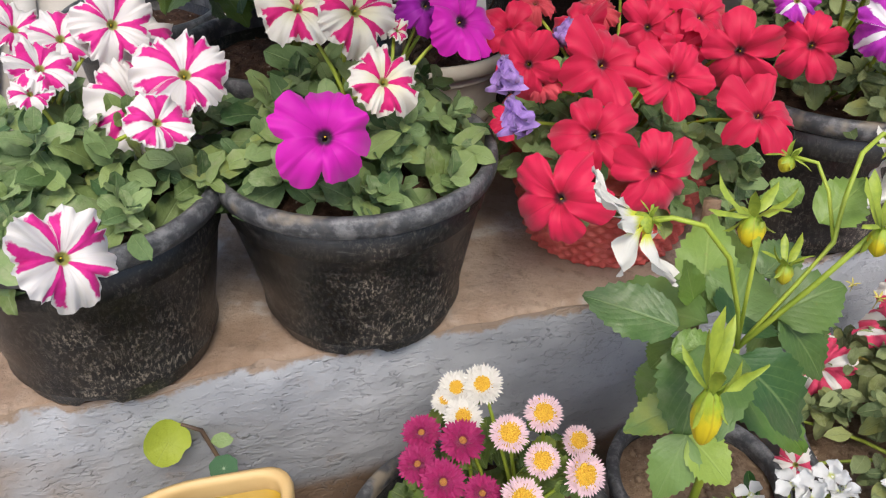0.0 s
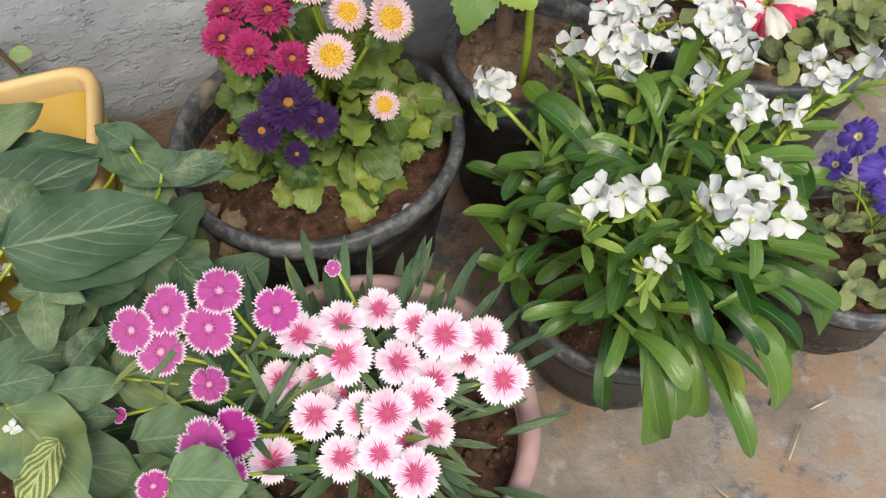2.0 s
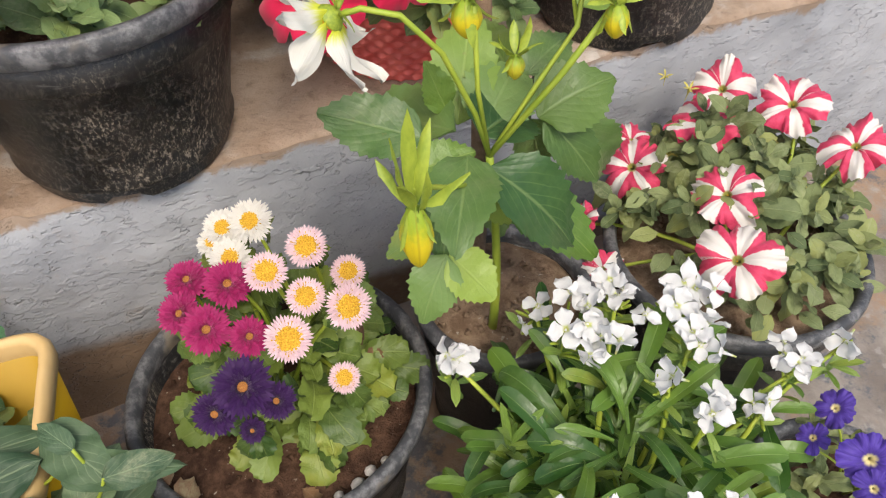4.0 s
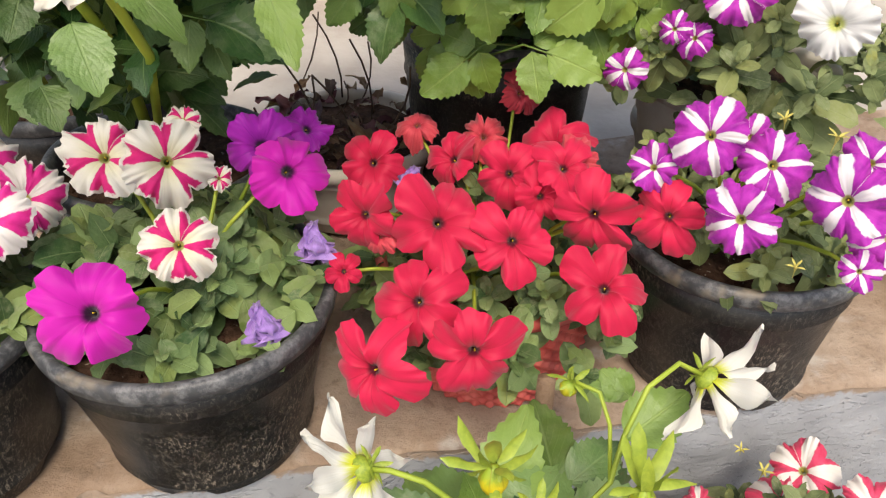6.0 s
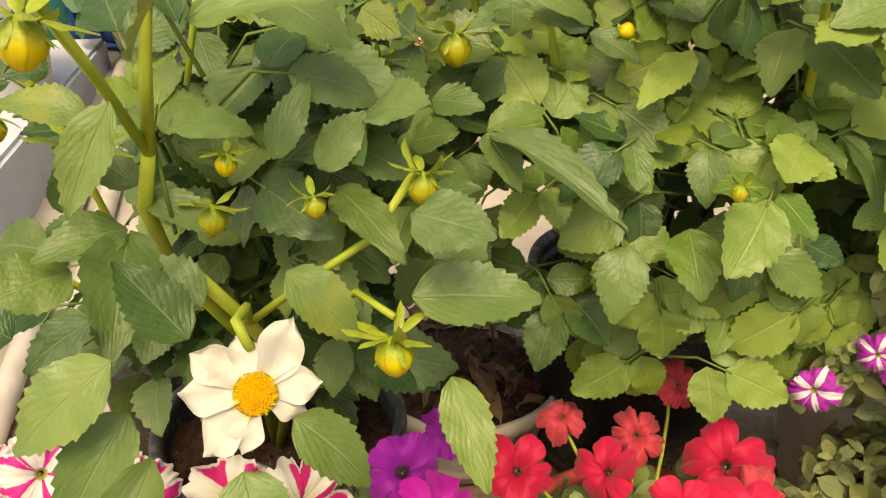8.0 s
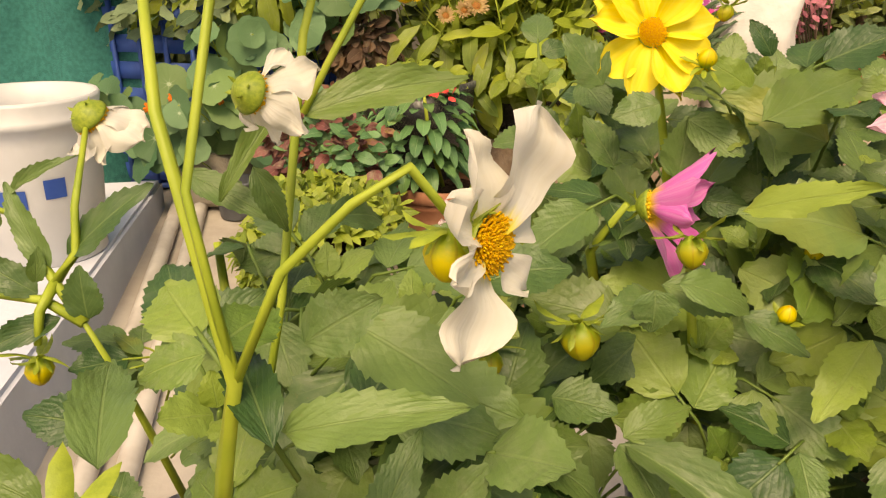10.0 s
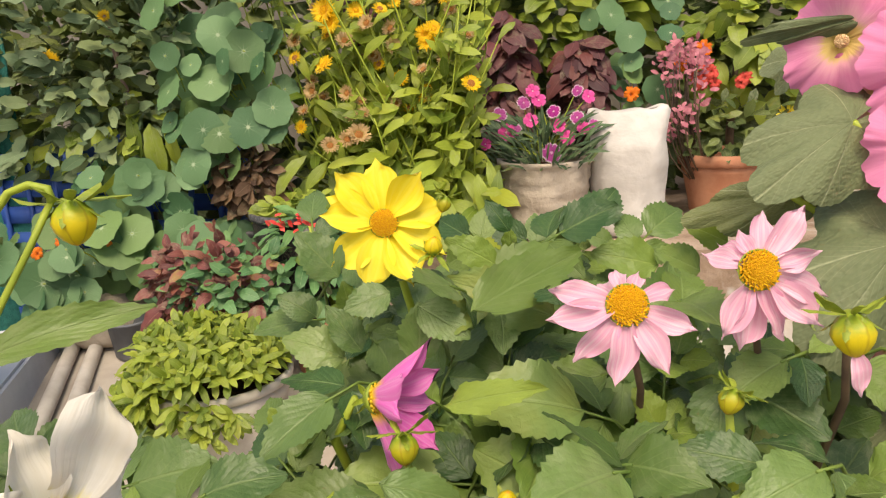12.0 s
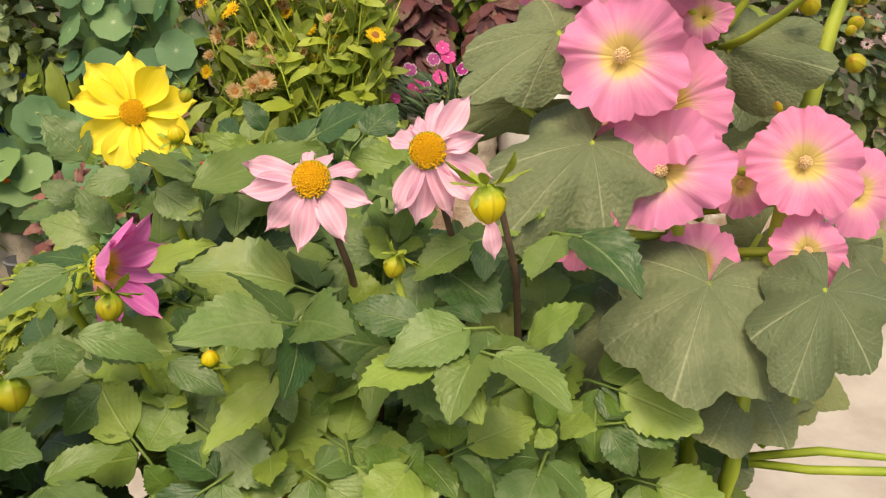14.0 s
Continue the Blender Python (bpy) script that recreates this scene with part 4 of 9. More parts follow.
def fringed(seed=0):
    """A flat five-petalled flower with toothed edges, radius 1."""
    rng = random.Random(seed)
    around, rings = 90, 5
    ph = rng.uniform(0, 6.28)
    tilt = [rng.uniform(-0.16, 0.22) for _ in range(5)]
    verts, uvs = [(0, 0, -0.12)], [(0.5, 0.0)]
    for j in range(1, rings + 1):
        v = j / rings
        for i in range(around):
            t = 2 * math.pi * i / around
            lobe = (i * 5 / around) % 1.0
            near = min(lobe, 1 - lobe)
            e = 1 - 0.24 * math.exp(-((near / 0.075) ** 2))
            if j == rings:
                e *= 1.0 + (0.075 if i % 2 else -0.075) + rng.uniform(-0.03, 0.03)
            z = -0.12 * (1 - v) + tilt[i * 5 // around] * math.sin(math.pi * lobe) * v * v + 0.05 * math.sin(5 * t + ph) * v * v - 0.10 * v**3 + 0.03 * math.sin(11 * t + ph) * v * v
            verts.append((v * e * math.cos(t), v * e * math.sin(t), z))
            uvs.append((i / around, v))
    faces = [(0, 1 + i, 1 + (i + 1) % around) for i in range(around)]
    for j in range(rings - 1):
        for i in range(around):
            a, b = 1 + j * around + i, 1 + j * around + (i + 1) % around
            faces.append((a, a + around, b + around, b))
    return verts, faces, uvs


PETUNIA_BLADES = variants("leaf", PETUNIA_LEAF, 12, 1, width=0.60, tip=0.58, belly=0.54, fold=0.22, droop=0.22, wave=0.05, rows=12, cols=7)
PETUNIA_SHAPES = shapes(6, 1, width=0.55, tip=0.72, belly=0.50, fold=0.22, droop=0.25, wave=0.05, rows=6, cols=3)
DUSTY_BLADES = variants("leaf", DUSTY_LEAF, 12, 2, width=0.52, tip=0.60, belly=0.54, fold=0.24, droop=0.28, wave=0.05, rows=12, cols=7)
DAHLIA_BLADES = variants("leaf", DAHLIA_LEAF, 18, 3, width=0.72, tip=0.96, belly=0.39, teeth=11, bite=0.09, fold=0.20, droop=0.26, wave=0.024, cols=7)
DAHLIA_SHAPES = shapes(8, 3, width=0.70, tip=1.0, belly=0.39, teeth=7, bite=0.12, fold=0.20, droop=0.28, wave=0.025, cols=5)
LIME_BLADES = variants("leaf", LIME_LEAF, 12, 4, width=0.76, tip=0.90, belly=0.40, teeth=10, bite=0.085, fold=0.12, droop=0.2, wave=0.03, cols=7)
STOCK_BLADES = []
for k in range(16):
    tv, tf, tu = tongue(0.150 + 0.010 * (k % 7), 0.25 + 0.115 * k, 60 + k)
    STOCK_BLADES.append(mesh("leaf", tv, tf, STOCK_LEAF, tu))
ASTER_BLADES = variants("leaf", ASTER_LEAF, 10, 6, width=0.62, tip=0.50, belly=0.64, teeth=8, bite=0.12, fold=0.22, droop=0.5, wave=0.08, cols=7, bend=0.1)
SHADE_BLADES = variants("leaf", SHADE_LEAF, 10, 7, width=0.60, tip=0.78, belly=0.36, fold=0.14, droop=0.22, wave=0.06, rows=15, cols=9)
CAL_SHAPES = shapes(6, 8, width=0.32, tip=0.5, belly=0.62, fold=0.2, droop=0.5, wave=0.03, rows=7, cols=3)
SHRUB_SHAPES = shapes(5, 19, width=0.46, tip=0.55, belly=0.40, fold=0.25, droop=0.25, wave=0.05, rows=7, cols=3)
FAR_SHAPES = shapes(6, 9, width=0.55, tip=0.7, belly=0.42, fold=0.15, droop=0.3, wave=0.04, rows=7, cols=3)
GRASSY_SHAPES = shapes(6, 10, width=0.13, tip=0.6, belly=0.5, fold=0.3, droop=0.4, wave=0.0, rows=6, cols=3)
SMALL_SHAPES = shapes(5, 11, width=0.45, tip=0.7, belly=0.55, fold=0.2, droop=0.3, wave=0.02, rows=5, cols=3)
NAST_BLADES = []
for k in range(8):
    nv, nf, nu = round_leaf(36, 5, 20 + k, 0.07 + 0.02 * (k % 3), 8, 0.0, 0.30 - 0.07 * k, 0.035)
    NAST_BLADES.append(mesh("leaf", nv, nf, ROUND_LEAF, nu))
HOLLY_BLADES = []
for k in range(6):
    hv, hf, hu = mallow_leaf(40 + k)
    HOLLY_BLADES.append(mesh("leaf", hv, hf, HOLLY_LEAF_MAT, hu))


def flowers_of(mat, count, seed, **kw):
    out = []
    for k in range(count):
        v, f, u = corolla(seed + k, **kw)
        out.append(mesh("flower", v, f, mat, u))
    return out


def wilted(seed):
    """A spent flower: crumpled petals hanging together."""
    rng = random.Random(seed)
    heap = Heap()
    for k in range(7):
        shape = strap(0.62, 0.45, 0.66, 0.9, rng.uniform(-0.3, 0.3), 12, 7, seed + k, crumple=0.16)
        heap.copy(shape, Matrix.Rotation(k * 0.9 + rng.uniform(-0.2, 0.2), 4, "Z") @ Matrix.Rotation(rng.uniform(1.15, 1.45), 4, "X") @ Matrix.Scale(rng.uniform(1.2, 1.7), 4))
    return heap


SPECK = mesh("stamen", *lathe([(0.02, -0.25), (0.035, -0.05), (0.05, 0.05), (0.03, 0.1), (0.001, 0.11)], 8)[:2], PALE_GOLD)
F_MAGENTA = flowers_of(MAGENTA_PETAL, 4, 100, notch=0.24, ruffle=0.09, flop=0.55, frill=0.5)
F_PURPLE = flowers_of(PURPLE_PETAL, 3, 110, notch=0.2, ruffle=0.12, flop=0.6, frill=0.6)
F_RED = flowers_of(RED_PETAL, 16, 120, notch=0.28, ruffle=0.11, pointed=0.15, reflex=0.14, flop=0.72, frill=0.45)
F_ROSE = flowers_of(ROSE_PETAL, 4, 130, notch=0.3, ruffle=0.14, reflex=0.35, flop=0.9)
F_PINK_STAR = flowers_of(PINK_STAR, 7, 140, notch=0.20, ruffle=0.11, flop=0.6)
F_CREAM_STAR = flowers_of(CREAM_STAR, 5, 150, notch=0.19, ruffle=0.14, reflex=0.18, flop=0.6, pointed=0.06)
F_PURPLE_STAR = flowers_of(PURPLE_STAR, 9, 160, notch=0.20, ruffle=0.10, reflex=0.22, flop=0.7, pointed=0.04)
F_ROSE_STAR = flowers_of(ROSE_STAR, 8, 170, notch=0.26, pointed=0.10, ruffle=0.11, reflex=0.2, flop=0.65)
F_WHITE = flowers_of(WHITE_PETAL, 3, 180, notch=0.14, ruffle=0.12, flop=0.5)
F_HOLLY = flowers_of(HOLLY_PETAL, 6, 190, notch=0.10, ruffle=0.040, funnel=0.30, reflex=-0.03, tube_len=0.5, around=130, rings=11, flop=0.24, frill=0.8)
F_WILT = [wilted(200 + k).mesh("flower", LILAC_PETAL) for k in range(3)]
F_FRINGE = []
for k in range(5):
    fv, ff, fu = fringed(210 + k)
    F_FRINGE.append(mesh("flower", fv, ff, EYED_PINK, fu))
F_FRINGE_M = []
for k in range(3):
    fv, ff, fu = fringed(220 + k)
    F_FRINGE_M.append(mesh("flower", fv, ff, EYED_MAGENTA, fu))
F_CROSS = [cross_flower(230 + 5 * k).mesh("flower", WHITE_PETAL) for k in range(5)]
DISC_GOLD = disc_mesh(GOLD, 1.0, 340, height=0.16, size=0.042, dome=0.25)
DISC_PALE = disc_mesh(PALE_GOLD, 1.0, 70, height=0.12, size=0.10, dome=0.3)
DISC_ASTER = disc_mesh(ASTER_GOLD, 1.0, 90, height=0.16, size=0.085, dome=0.35)
DISC_DULL = disc_mesh(DULL_GOLD, 1.0, 60, height=0.16, size=0.11, dome=0.35)


def petals_for(mat, seed, **kw):
    out = []
    for k in range(5):
        o = dict(kw)
        o["curl"] = kw.get("curl", 0.0) + 0.09 * (k - 2)
        v, f, u = strap(seed=seed + k, **o)
        out.append(mesh("petal", v, f, mat, u))
    return out


CALYX = mesh("calyx", *lathe([(0.001, -1.0), (0.35, -0.95), (0.8, -0.62), (1.12, -0.2), (1.18, 0.0), (1.1, 0.05)], 16)[:2], BUD_GREEN)
P_YELLOW = petals_for(YELLOW_RAY, 300, width=0.62, tip=0.60, belly=0.60, cup=0.5, crumple=0.02)
P_PINK = petals_for(PINK_RAY, 310, width=0.44, tip=0.72, belly=0.55, cup=0.6, crumple=0.04, rows=11)
P_MAG = petals_for(MAG_RAY, 320, width=0.40, tip=0.62, belly=0.62, cup=0.8)
P_WHITE = petals_for(WHITE_RAY, 330, width=0.66, tip=0.48, belly=0.62, cup=0.35, crumple=0.065, rows=12, cols=7)
P_WHITE_SLIM = petals_for(NODDING_RAY, 340, width=0.36, tip=0.70, belly=0.58, cup=0.7, curl=-0.15, crumple=0.04, rows=11)
SEPALS = [mesh("sepal", *blade(0.30, 0.6, 0.5, fold=0.5, droop=-0.45 + 0.4 * k, rows=6, cols=3, seed=350 + k)[:2], BUD_GREEN) for k in range(3)]
BUD_BODY = {}
for key, mat in (("green", BUD_OLIVE), ("yellow", BUD_YELLOW)):
    bv, bf, bu = lathe([(0.001, -1.15), (0.45, -0.95), (0.85, -0.45), (0.98, 0.05), (0.84, 0.55), (0.55, 1.0), (0.22, 1.28), (0.001, 1.36)], 24, 0.03, 5)
    bv = [(x * (1 + 0.06 * abs(math.sin(4 * math.atan2(y, x)))), y * (1 + 0.06 * abs(math.sin(4 * math.atan2(y, x)))), z) for x, y, z in bv]
    BUD_BODY[key] = mesh("bud", bv, bf, mat, bu)


def petunia_flower(owner, kinds, pos, normal, r, rng, stamen=True, name="flower", spin=None):
    m = face(V(pos), normal, r, rng.uniform(0, 6.28) if spin is None else radians(spin))
    ob = part(name, rng.choice(kinds), owner, m)
    if stamen:
        sub("stamen", SPECK, ob, Matrix.Translation((0.02, 0.01, -0.40)) @ Matrix.Scale(0.40, 4))
    return ob


def ray_flower(owner, petals, pos, normal, r, rng, count=8, disc=DISC_GOLD, disc_r=0.30, lift=0.1, spin=None, twice=False, wild=0.1, lay=None):
    """A single dahlia: its disc is the part, its petals hang on it. lay: angle from the top, length and lift of each petal."""
    m = face(V(pos), normal, r, rng.uniform(0, 6.28) if spin is None else spin)
    head = part("flower", disc, owner, m @ Matrix.Scale(disc_r, 4))
    inv = Matrix.Scale(1 / disc_r, 4)
    rows = lay or [(360 * k / count + rng.uniform(-7, 7), rng.uniform(0.86, 1.08), lift + rng.uniform(-wild, wild)) for k in range(count)]
    for k, (turn, size, up) in enumerate(rows):
        pm = Matrix.Rotation(radians(turn), 4, "Z") @ Matrix.Translation((0, disc_r * 0.55, -0.02 - 0.03 * (k % 2))) @ Matrix.Rotation(up, 4, "X") @ Matrix.Rotation(rng.uniform(-0.3, 0.3), 4, "Y") @ Matrix.Scale(size * (1 - disc_r * 0.55), 4)
        sub("petal", rng.choice(petals), head, inv @ pm)
    sub("calyx", CALYX, head)
    for k in range(6):
        t = 2 * math.pi * (k + 0.4) / 6
        pm = Matrix.Rotation(t, 4, "Z") @ Matrix.Translation((0, 0.02, -0.14)) @ Matrix.Rotation(-0.45, 4, "X") @ Matrix.Scale(0.24, 4)
        sub("sepal", SEPALS[k % 3], head, inv @ pm)
    return head


def dahlia_bud(owner, pos, axis, r, rng, kind="green", long=0.9, curly=0.4, crown=1.3):
    """A bud under a crown of bracts; axis points to its tip, curly: how far the bracts bend back."""
    m = face(V(pos), axis, r * 0.80, rng.uniform(0, 6.28)) @ Matrix.Diagonal((1, 1, long, 1))
    ob = part("bud", BUD_BODY[kind], owner, m)
    for k in range(13):
        t = 2 * math.pi * k / 7 + (0.5 if k > 6 else 0.0) + rng.uniform(-0.2, 0.2)
        if k < 7:
            pm = Matrix.Translation((0, 0.30, -1.05)) @ Matrix.Rotation(rng.uniform(-0.8, 0.45) - curly * 0.5, 4, "X") @ Matrix.Scale(crown * rng.uniform(1.3, 2.1), 4)
        else:
            pm = Matrix.Translation((0, 0.62, -0.95)) @ Matrix.Rotation(rng.uniform(1.0, 1.25), 4, "X") @ Matrix.Scale(crown * rng.uniform(0.8, 1.2), 4)
        sub("bract", SEPALS[(k + 1) % 3], ob, Matrix.Rotation(t, 4, "Z") @ pm)
    return ob


def toward(pos, eye, centre, share=0.35, rng=None, jitter=0.15):
    """A facing between the eye and outward from a plant's middle."""
    a = (V(eye) - V(pos)).normalized()
    b = (V(pos) - V(centre)).normalized()
    n = a * (1 - share) + b * share
    if rng:
        n += V((rng.uniform(-1, 1), rng.uniform(-1, 1), rng.uniform(-1, 1))) * jitter
    return n.normalized()


def leaf_at(owner, meshes, base, tip, normal, rng, wide=None, name="leaf", label=""):
    """A leaf from its foot to its tip; wide: its true width."""
    d = V(tip) - V(base)
    m = aim(V(base), d, normal, d.length * 1.06)
    me = rng.choice(meshes)
    if wide:
        xs = [v.co.x for v in me.vertices]
        m = m @ Matrix.Diagonal((wide / (d.length * 1.06) / (max(xs) - min(xs)), 1, 1, 1))
    return part(name, me, owner, m, label)


def rosette(owner, meshes, centre, axis, size, rng, count=8):
    """A shoot tip: crossed pairs of leaves, small and upright in the middle, larger and spreading outside."""
    q = V(axis).to_track_quat("Z", "Y")
    turn = rng.uniform(0, 6.28)
    for k in range(count):
        pair = k // 2
        t = turn + pair * (math.pi / 2 + 0.12) + (k % 2) * math.pi + rng.uniform(-0.25, 0.25)
        grow = (pair + 1) / ((count + 1) // 2)
        up = 1.25 - 1.22 * grow + rng.uniform(-0.22, 0.22)
        d = q @ V((math.cos(t) * math.cos(up), math.sin(t) * math.cos(up), math.sin(up)))
        n = q @ V((-math.cos(t) * math.sin(up), -math.sin(t) * math.sin(up), math.cos(up)))
        n += V((rng.uniform(-0.25, 0.25), rng.uniform(-0.25, 0.25), 0))
        length = size * (0.28 + 0.70 * grow) * rng.uniform(0.8, 1.15)
        p = V(centre) - (q @ V((0, 0, 1))) * (0.75 * size * grow)
        part("leaf", rng.choice(meshes), owner, aim(p, d, n, length))


def spray(owner, meshes, base, along, normal, size, rng, leaflets=3, stems=None, clear=None):
    """A compound dahlia leaf: an end leaflet and spread pairs below it; no leaflet reaches into the clear region."""
    y = V(along).normalized()
    z = V(normal) + V((rng.uniform(-0.4, 0.4), rng.uniform(-0.4, 0.25), rng.uniform(-0.2, 0.2)))
    z = (z - y * z.dot(y)).normalized()
    x = y.cross(z)
    tip = V(base) + y * size * 0.70
    if clear and clear(tip + y * size * 0.6):
        return
    part("leaf", rng.choice(meshes), owner, aim(tip, y - z * rng.uniform(0.0, 0.3), z + y * 0.2, size * rng.uniform(0.95, 1.2)))
    for k in range(1, (leaflets + 1) // 2):
        at = V(base) + y * size * (0.72 - 0.45 * k + 0.20)
        for s in (-1, 1):
            d = y * rng.uniform(0.25, 0.65) + x * s - z * rng.uniform(0.0, 0.25)
            if clear and clear(at + d.normalized() * size * 0.6):
                continue
            part("leaf", rng.choice(meshes), owner, aim(at + x * s * size * 0.06, d, z + x * s * rng.uniform(-0.1, 0.3), size * rng.uniform(0.66, 0.9)))
    if stems is not None:
        stems.add(*tube([V(base) - y * size * 0.5 - V((0, -0.02, 0.035)), V(base) + y * size * 0.3, tip + y * size * 0.1], [0.0012, 0.0010, 0.0008], 5))


def shoot(owner, meshes, at, axis, size, rng, stems, arms=3, young=None, clear=None):
    """A growing tip: compound leaves set round it, and small young leaves folded up in the middle."""
    q = V(axis).to_track_quat("Z", "Y")
    turn = rng.uniform(0, 6.28)
    for k in range(arms):
        t = turn + 2 * math.pi * k / arms + rng.uniform(-0.35, 0.35)
        up = rng.uniform(-0.05, 0.45)
        d = q @ V((math.cos(t) * math.cos(up), math.sin(t) * math.cos(up), math.sin(up)))
        spray(owner, meshes, V(at) + d * size * 0.25, d, (q @ V((0, 0, 1))) + V((0, -0.15, 0.1)), size * rng.uniform(0.8, 1.15), rng, 3, stems, clear)
    if clear and clear(V(at)):
        return
    for k in range(4):
        t = turn + 0.8 + k * math.pi / 2 + rng.uniform(-0.3, 0.3)
        up = rng.uniform(0.45, 1.15)
        d = q @ V((math.cos(t) * math.cos(up), math.sin(t) * math.cos(up), math.sin(up)))
        n = q @ V((-math.cos(t) * math.sin(up), -math.sin(t) * math.sin(up), math.cos(up)))
        part("leaf", rng.choice(young or meshes), owner, aim(V(at) + d * 0.004, d, n, size * rng.uniform(0.35, 0.62)))
    z = q @ V((0, 0, 1))
    stems.add(*tube([V(at) - z * size * 1.3 + V((0, 0.02, 0)), V(at) - z * size * 0.5, V(at) + z * 0.004], [0.0022, 0.0018, 0.0012], 6))


# ---- ground, ledge and walls ----
FLOOR_Z, LEDGE_Z = 0.10, 0.388
EDGE_Y, EDGE_TURN = 0.531, math.atan(0.2975)
EYE_A = V((0.14, 0.08, 0.92))


def ground_z(y):
    """The platform rises gently to the back."""
    return LEDGE_Z + 0.09 * max(0.0, y - 0.65)


def edge_point(s, back, z):
    c, d = math.cos(EDGE_TURN), math.sin(EDGE_TURN)
    return V((s * c - back * d, EDGE_Y + s * d + back * c, z))


def build_ground():
    xs = [-400, -30, -6, -2, -1] + [-1 + 0.05 * i for i in range(1, 50)] + [2, 4, 10, 30, 400]
    ys = [-400, -30, -6, -2, -1] + [-1 + 0.05 * i for i in range(1, 40)] + [1.5, 2.5, 6, 12, 40, 400]
    verts = [(x, y, FLOOR_Z - 0.002 + (0.004 * noise.noise(V((x * 5, y * 5, 0))) if abs(x) < 1.5 and abs(y) < 1.2 else 0)) for y in ys for x in xs]
    solid("ground", mesh("ground", verts, grid_faces(len(xs), len(ys)), FLOOR), "brown and grey stained cement ground", "ground", "structure")


def build_ledge():
    ss = [-2.6 + 1.9 * i / 40 for i in range(40)] + [-0.7 + 1.9 * i / 230 for i in range(230)] + [1.2 + 1.8 * i / 30 for i in range(31)]
    lip = [0.004 * noise.noise(V((s * 30, 0, 0))) + 0.007 * noise.noise(V((s * 9, 3, 0))) + (0.006 if noise.noise(V((s * 22, 9, 1))) > 0.28 else 0) for s in ss]
    zs = [FLOOR_Z - 0.01 + (LEDGE_Z - FLOOR_Z + 0.01) * j / 34 for j in range(35)]
    verts = []
    for z in zs:
        k = max(0.0, (LEDGE_Z - z) / (LEDGE_Z - FLOOR_Z))
        for i, s in enumerate(ss):
            bump = 0.0025 * noise.noise(V((s * 28, z * 28, 5))) + 0.0012 * noise.noise(V((s * 90, z * 60, 1))) + 0.004 * noise.noise(V((s * 6, z * 6, 2)))
            back = 0.022 * k**1.5 + bump * min(1.0, k * 9) + (lip[i] * max(0, 1 - k * 7))
            verts.append(edge_point(s, back, z))
    solid("wall_front", mesh("wall_front", verts, grid_faces(len(ss), len(zs)), RISER), "chipped pale blue-grey painted step riser", "wall", "structure")
    backs = [0.0, 0.006, 0.014, 0.03, 0.05] + [0.08 + 0.03 * j for j in range(14)]
    verts = []
    for b in backs:
        for i, s in enumerate(ss):
            e = lip[i] if b < 0.02 else 0
            p = edge_point(s, b + e, 0)
            z = LEDGE_Z - (0.006 if b == 0 else 0) - (0.0015 if b == 0.006 else 0) + min(1.0, b * 30) * 0.0025 * noise.noise(V((p.x * 16, p.y * 16, 0))) + 0.0012 * noise.noise(V((p.x * 60, p.y * 60, 0)))
            verts.append((p.x, p.y, z + ground_z(p.y) - LEDGE_Z))
    solid("ledge", mesh("ledge", verts, grid_faces(len(ss), len(backs)), CEMENT), "bare sandy cement ledge with a worn crumbling edge", "ledge", "structure")
    verts = []
    backs = [0.465 + 0.1 * j for j in range(26)]
    ss = [-2.6 + 0.16 * i for i in range(36)]
    for b in backs:
        for s in ss:
            p = edge_point(s, b, 0)
            verts.append((p.x, p.y, ground_z(p.y) - 0.002 + 0.004 * noise.noise(V((p.x * 4, p.y * 4, 2)))))
    solid("floor", mesh("floor", verts, grid_faces(len(ss), len(backs)), PALE_FLOOR), "pale dusty cement platform floor", "floor", "structure")


def slab(name, corners, z0, z1, mat, label, category):
    """An upright block over a plan outline, corners worn round."""
    bm = bmesh.new()
    low = [bm.verts.new((x, y, z0)) for x, y in corners]
    top = bm.faces.new(low)
    ext = bmesh.ops.extrude_face_region(bm, geom=[top])
    for v in ext["geom"]:
        if isinstance(v, bmesh.types.BMVert):
            v.co.z = z1
    bmesh.ops.recalc_face_normals(bm, faces=bm.faces)
    bmesh.ops.bevel(bm, geom=[e for e in bm.edges], offset=0.008, segments=2, affect="EDGES")
    bmesh.ops.subdivide_edges(bm, edges=[e for e in bm.edges if e.calc_length() > 0.3], cuts=6, use_grid_fill=True)
    for v in bm.verts:
        v.co += v.normal * 0.004 * noise.noise(v.co * 9)
    me = bpy.data.meshes.new(name)
    bm.to_mesh(me)
    bm.free()
    me.materials.append(mat)
    return solid(name, me, label, category, "structure")


build_ground()
build_ledge()
GREY_WALL = plain_material("weathered_blue_grey_wall", (0.45, 0.48, 0.555), (0.57, 0.60, 0.67), 7.0, 0.85, 0.5, 0.004)
slab("wall_left", [(-0.654, 0.85), (-1.098, 1.98), (-1.66, 1.76), (-1.215, 0.63)], 0.30, 0.575, GREY_WALL, "low blue-grey painted parapet with a dirty foot", "wall")
slab("step_back", [(-0.62, 2.14), (3.2, 2.22), (3.2, 3.7), (-0.62, 3.7)], 0.30, 0.69, CEMENT, "bare brown cement step carrying pots", "step")
BACK_WALL = plain_material("old_plaster", (0.10, 0.09, 0.075), (0.18, 0.165, 0.14), 5.0, 0.9, 0.6, 0.004)
slab("wall_back", [(-4.0, 3.7), (4.2, 3.7), (4.2, 3.9), (-4.0, 3.9)], 0.1, 2.6, BACK_WALL, "plain weathered plaster wall behind the plants", "wall")


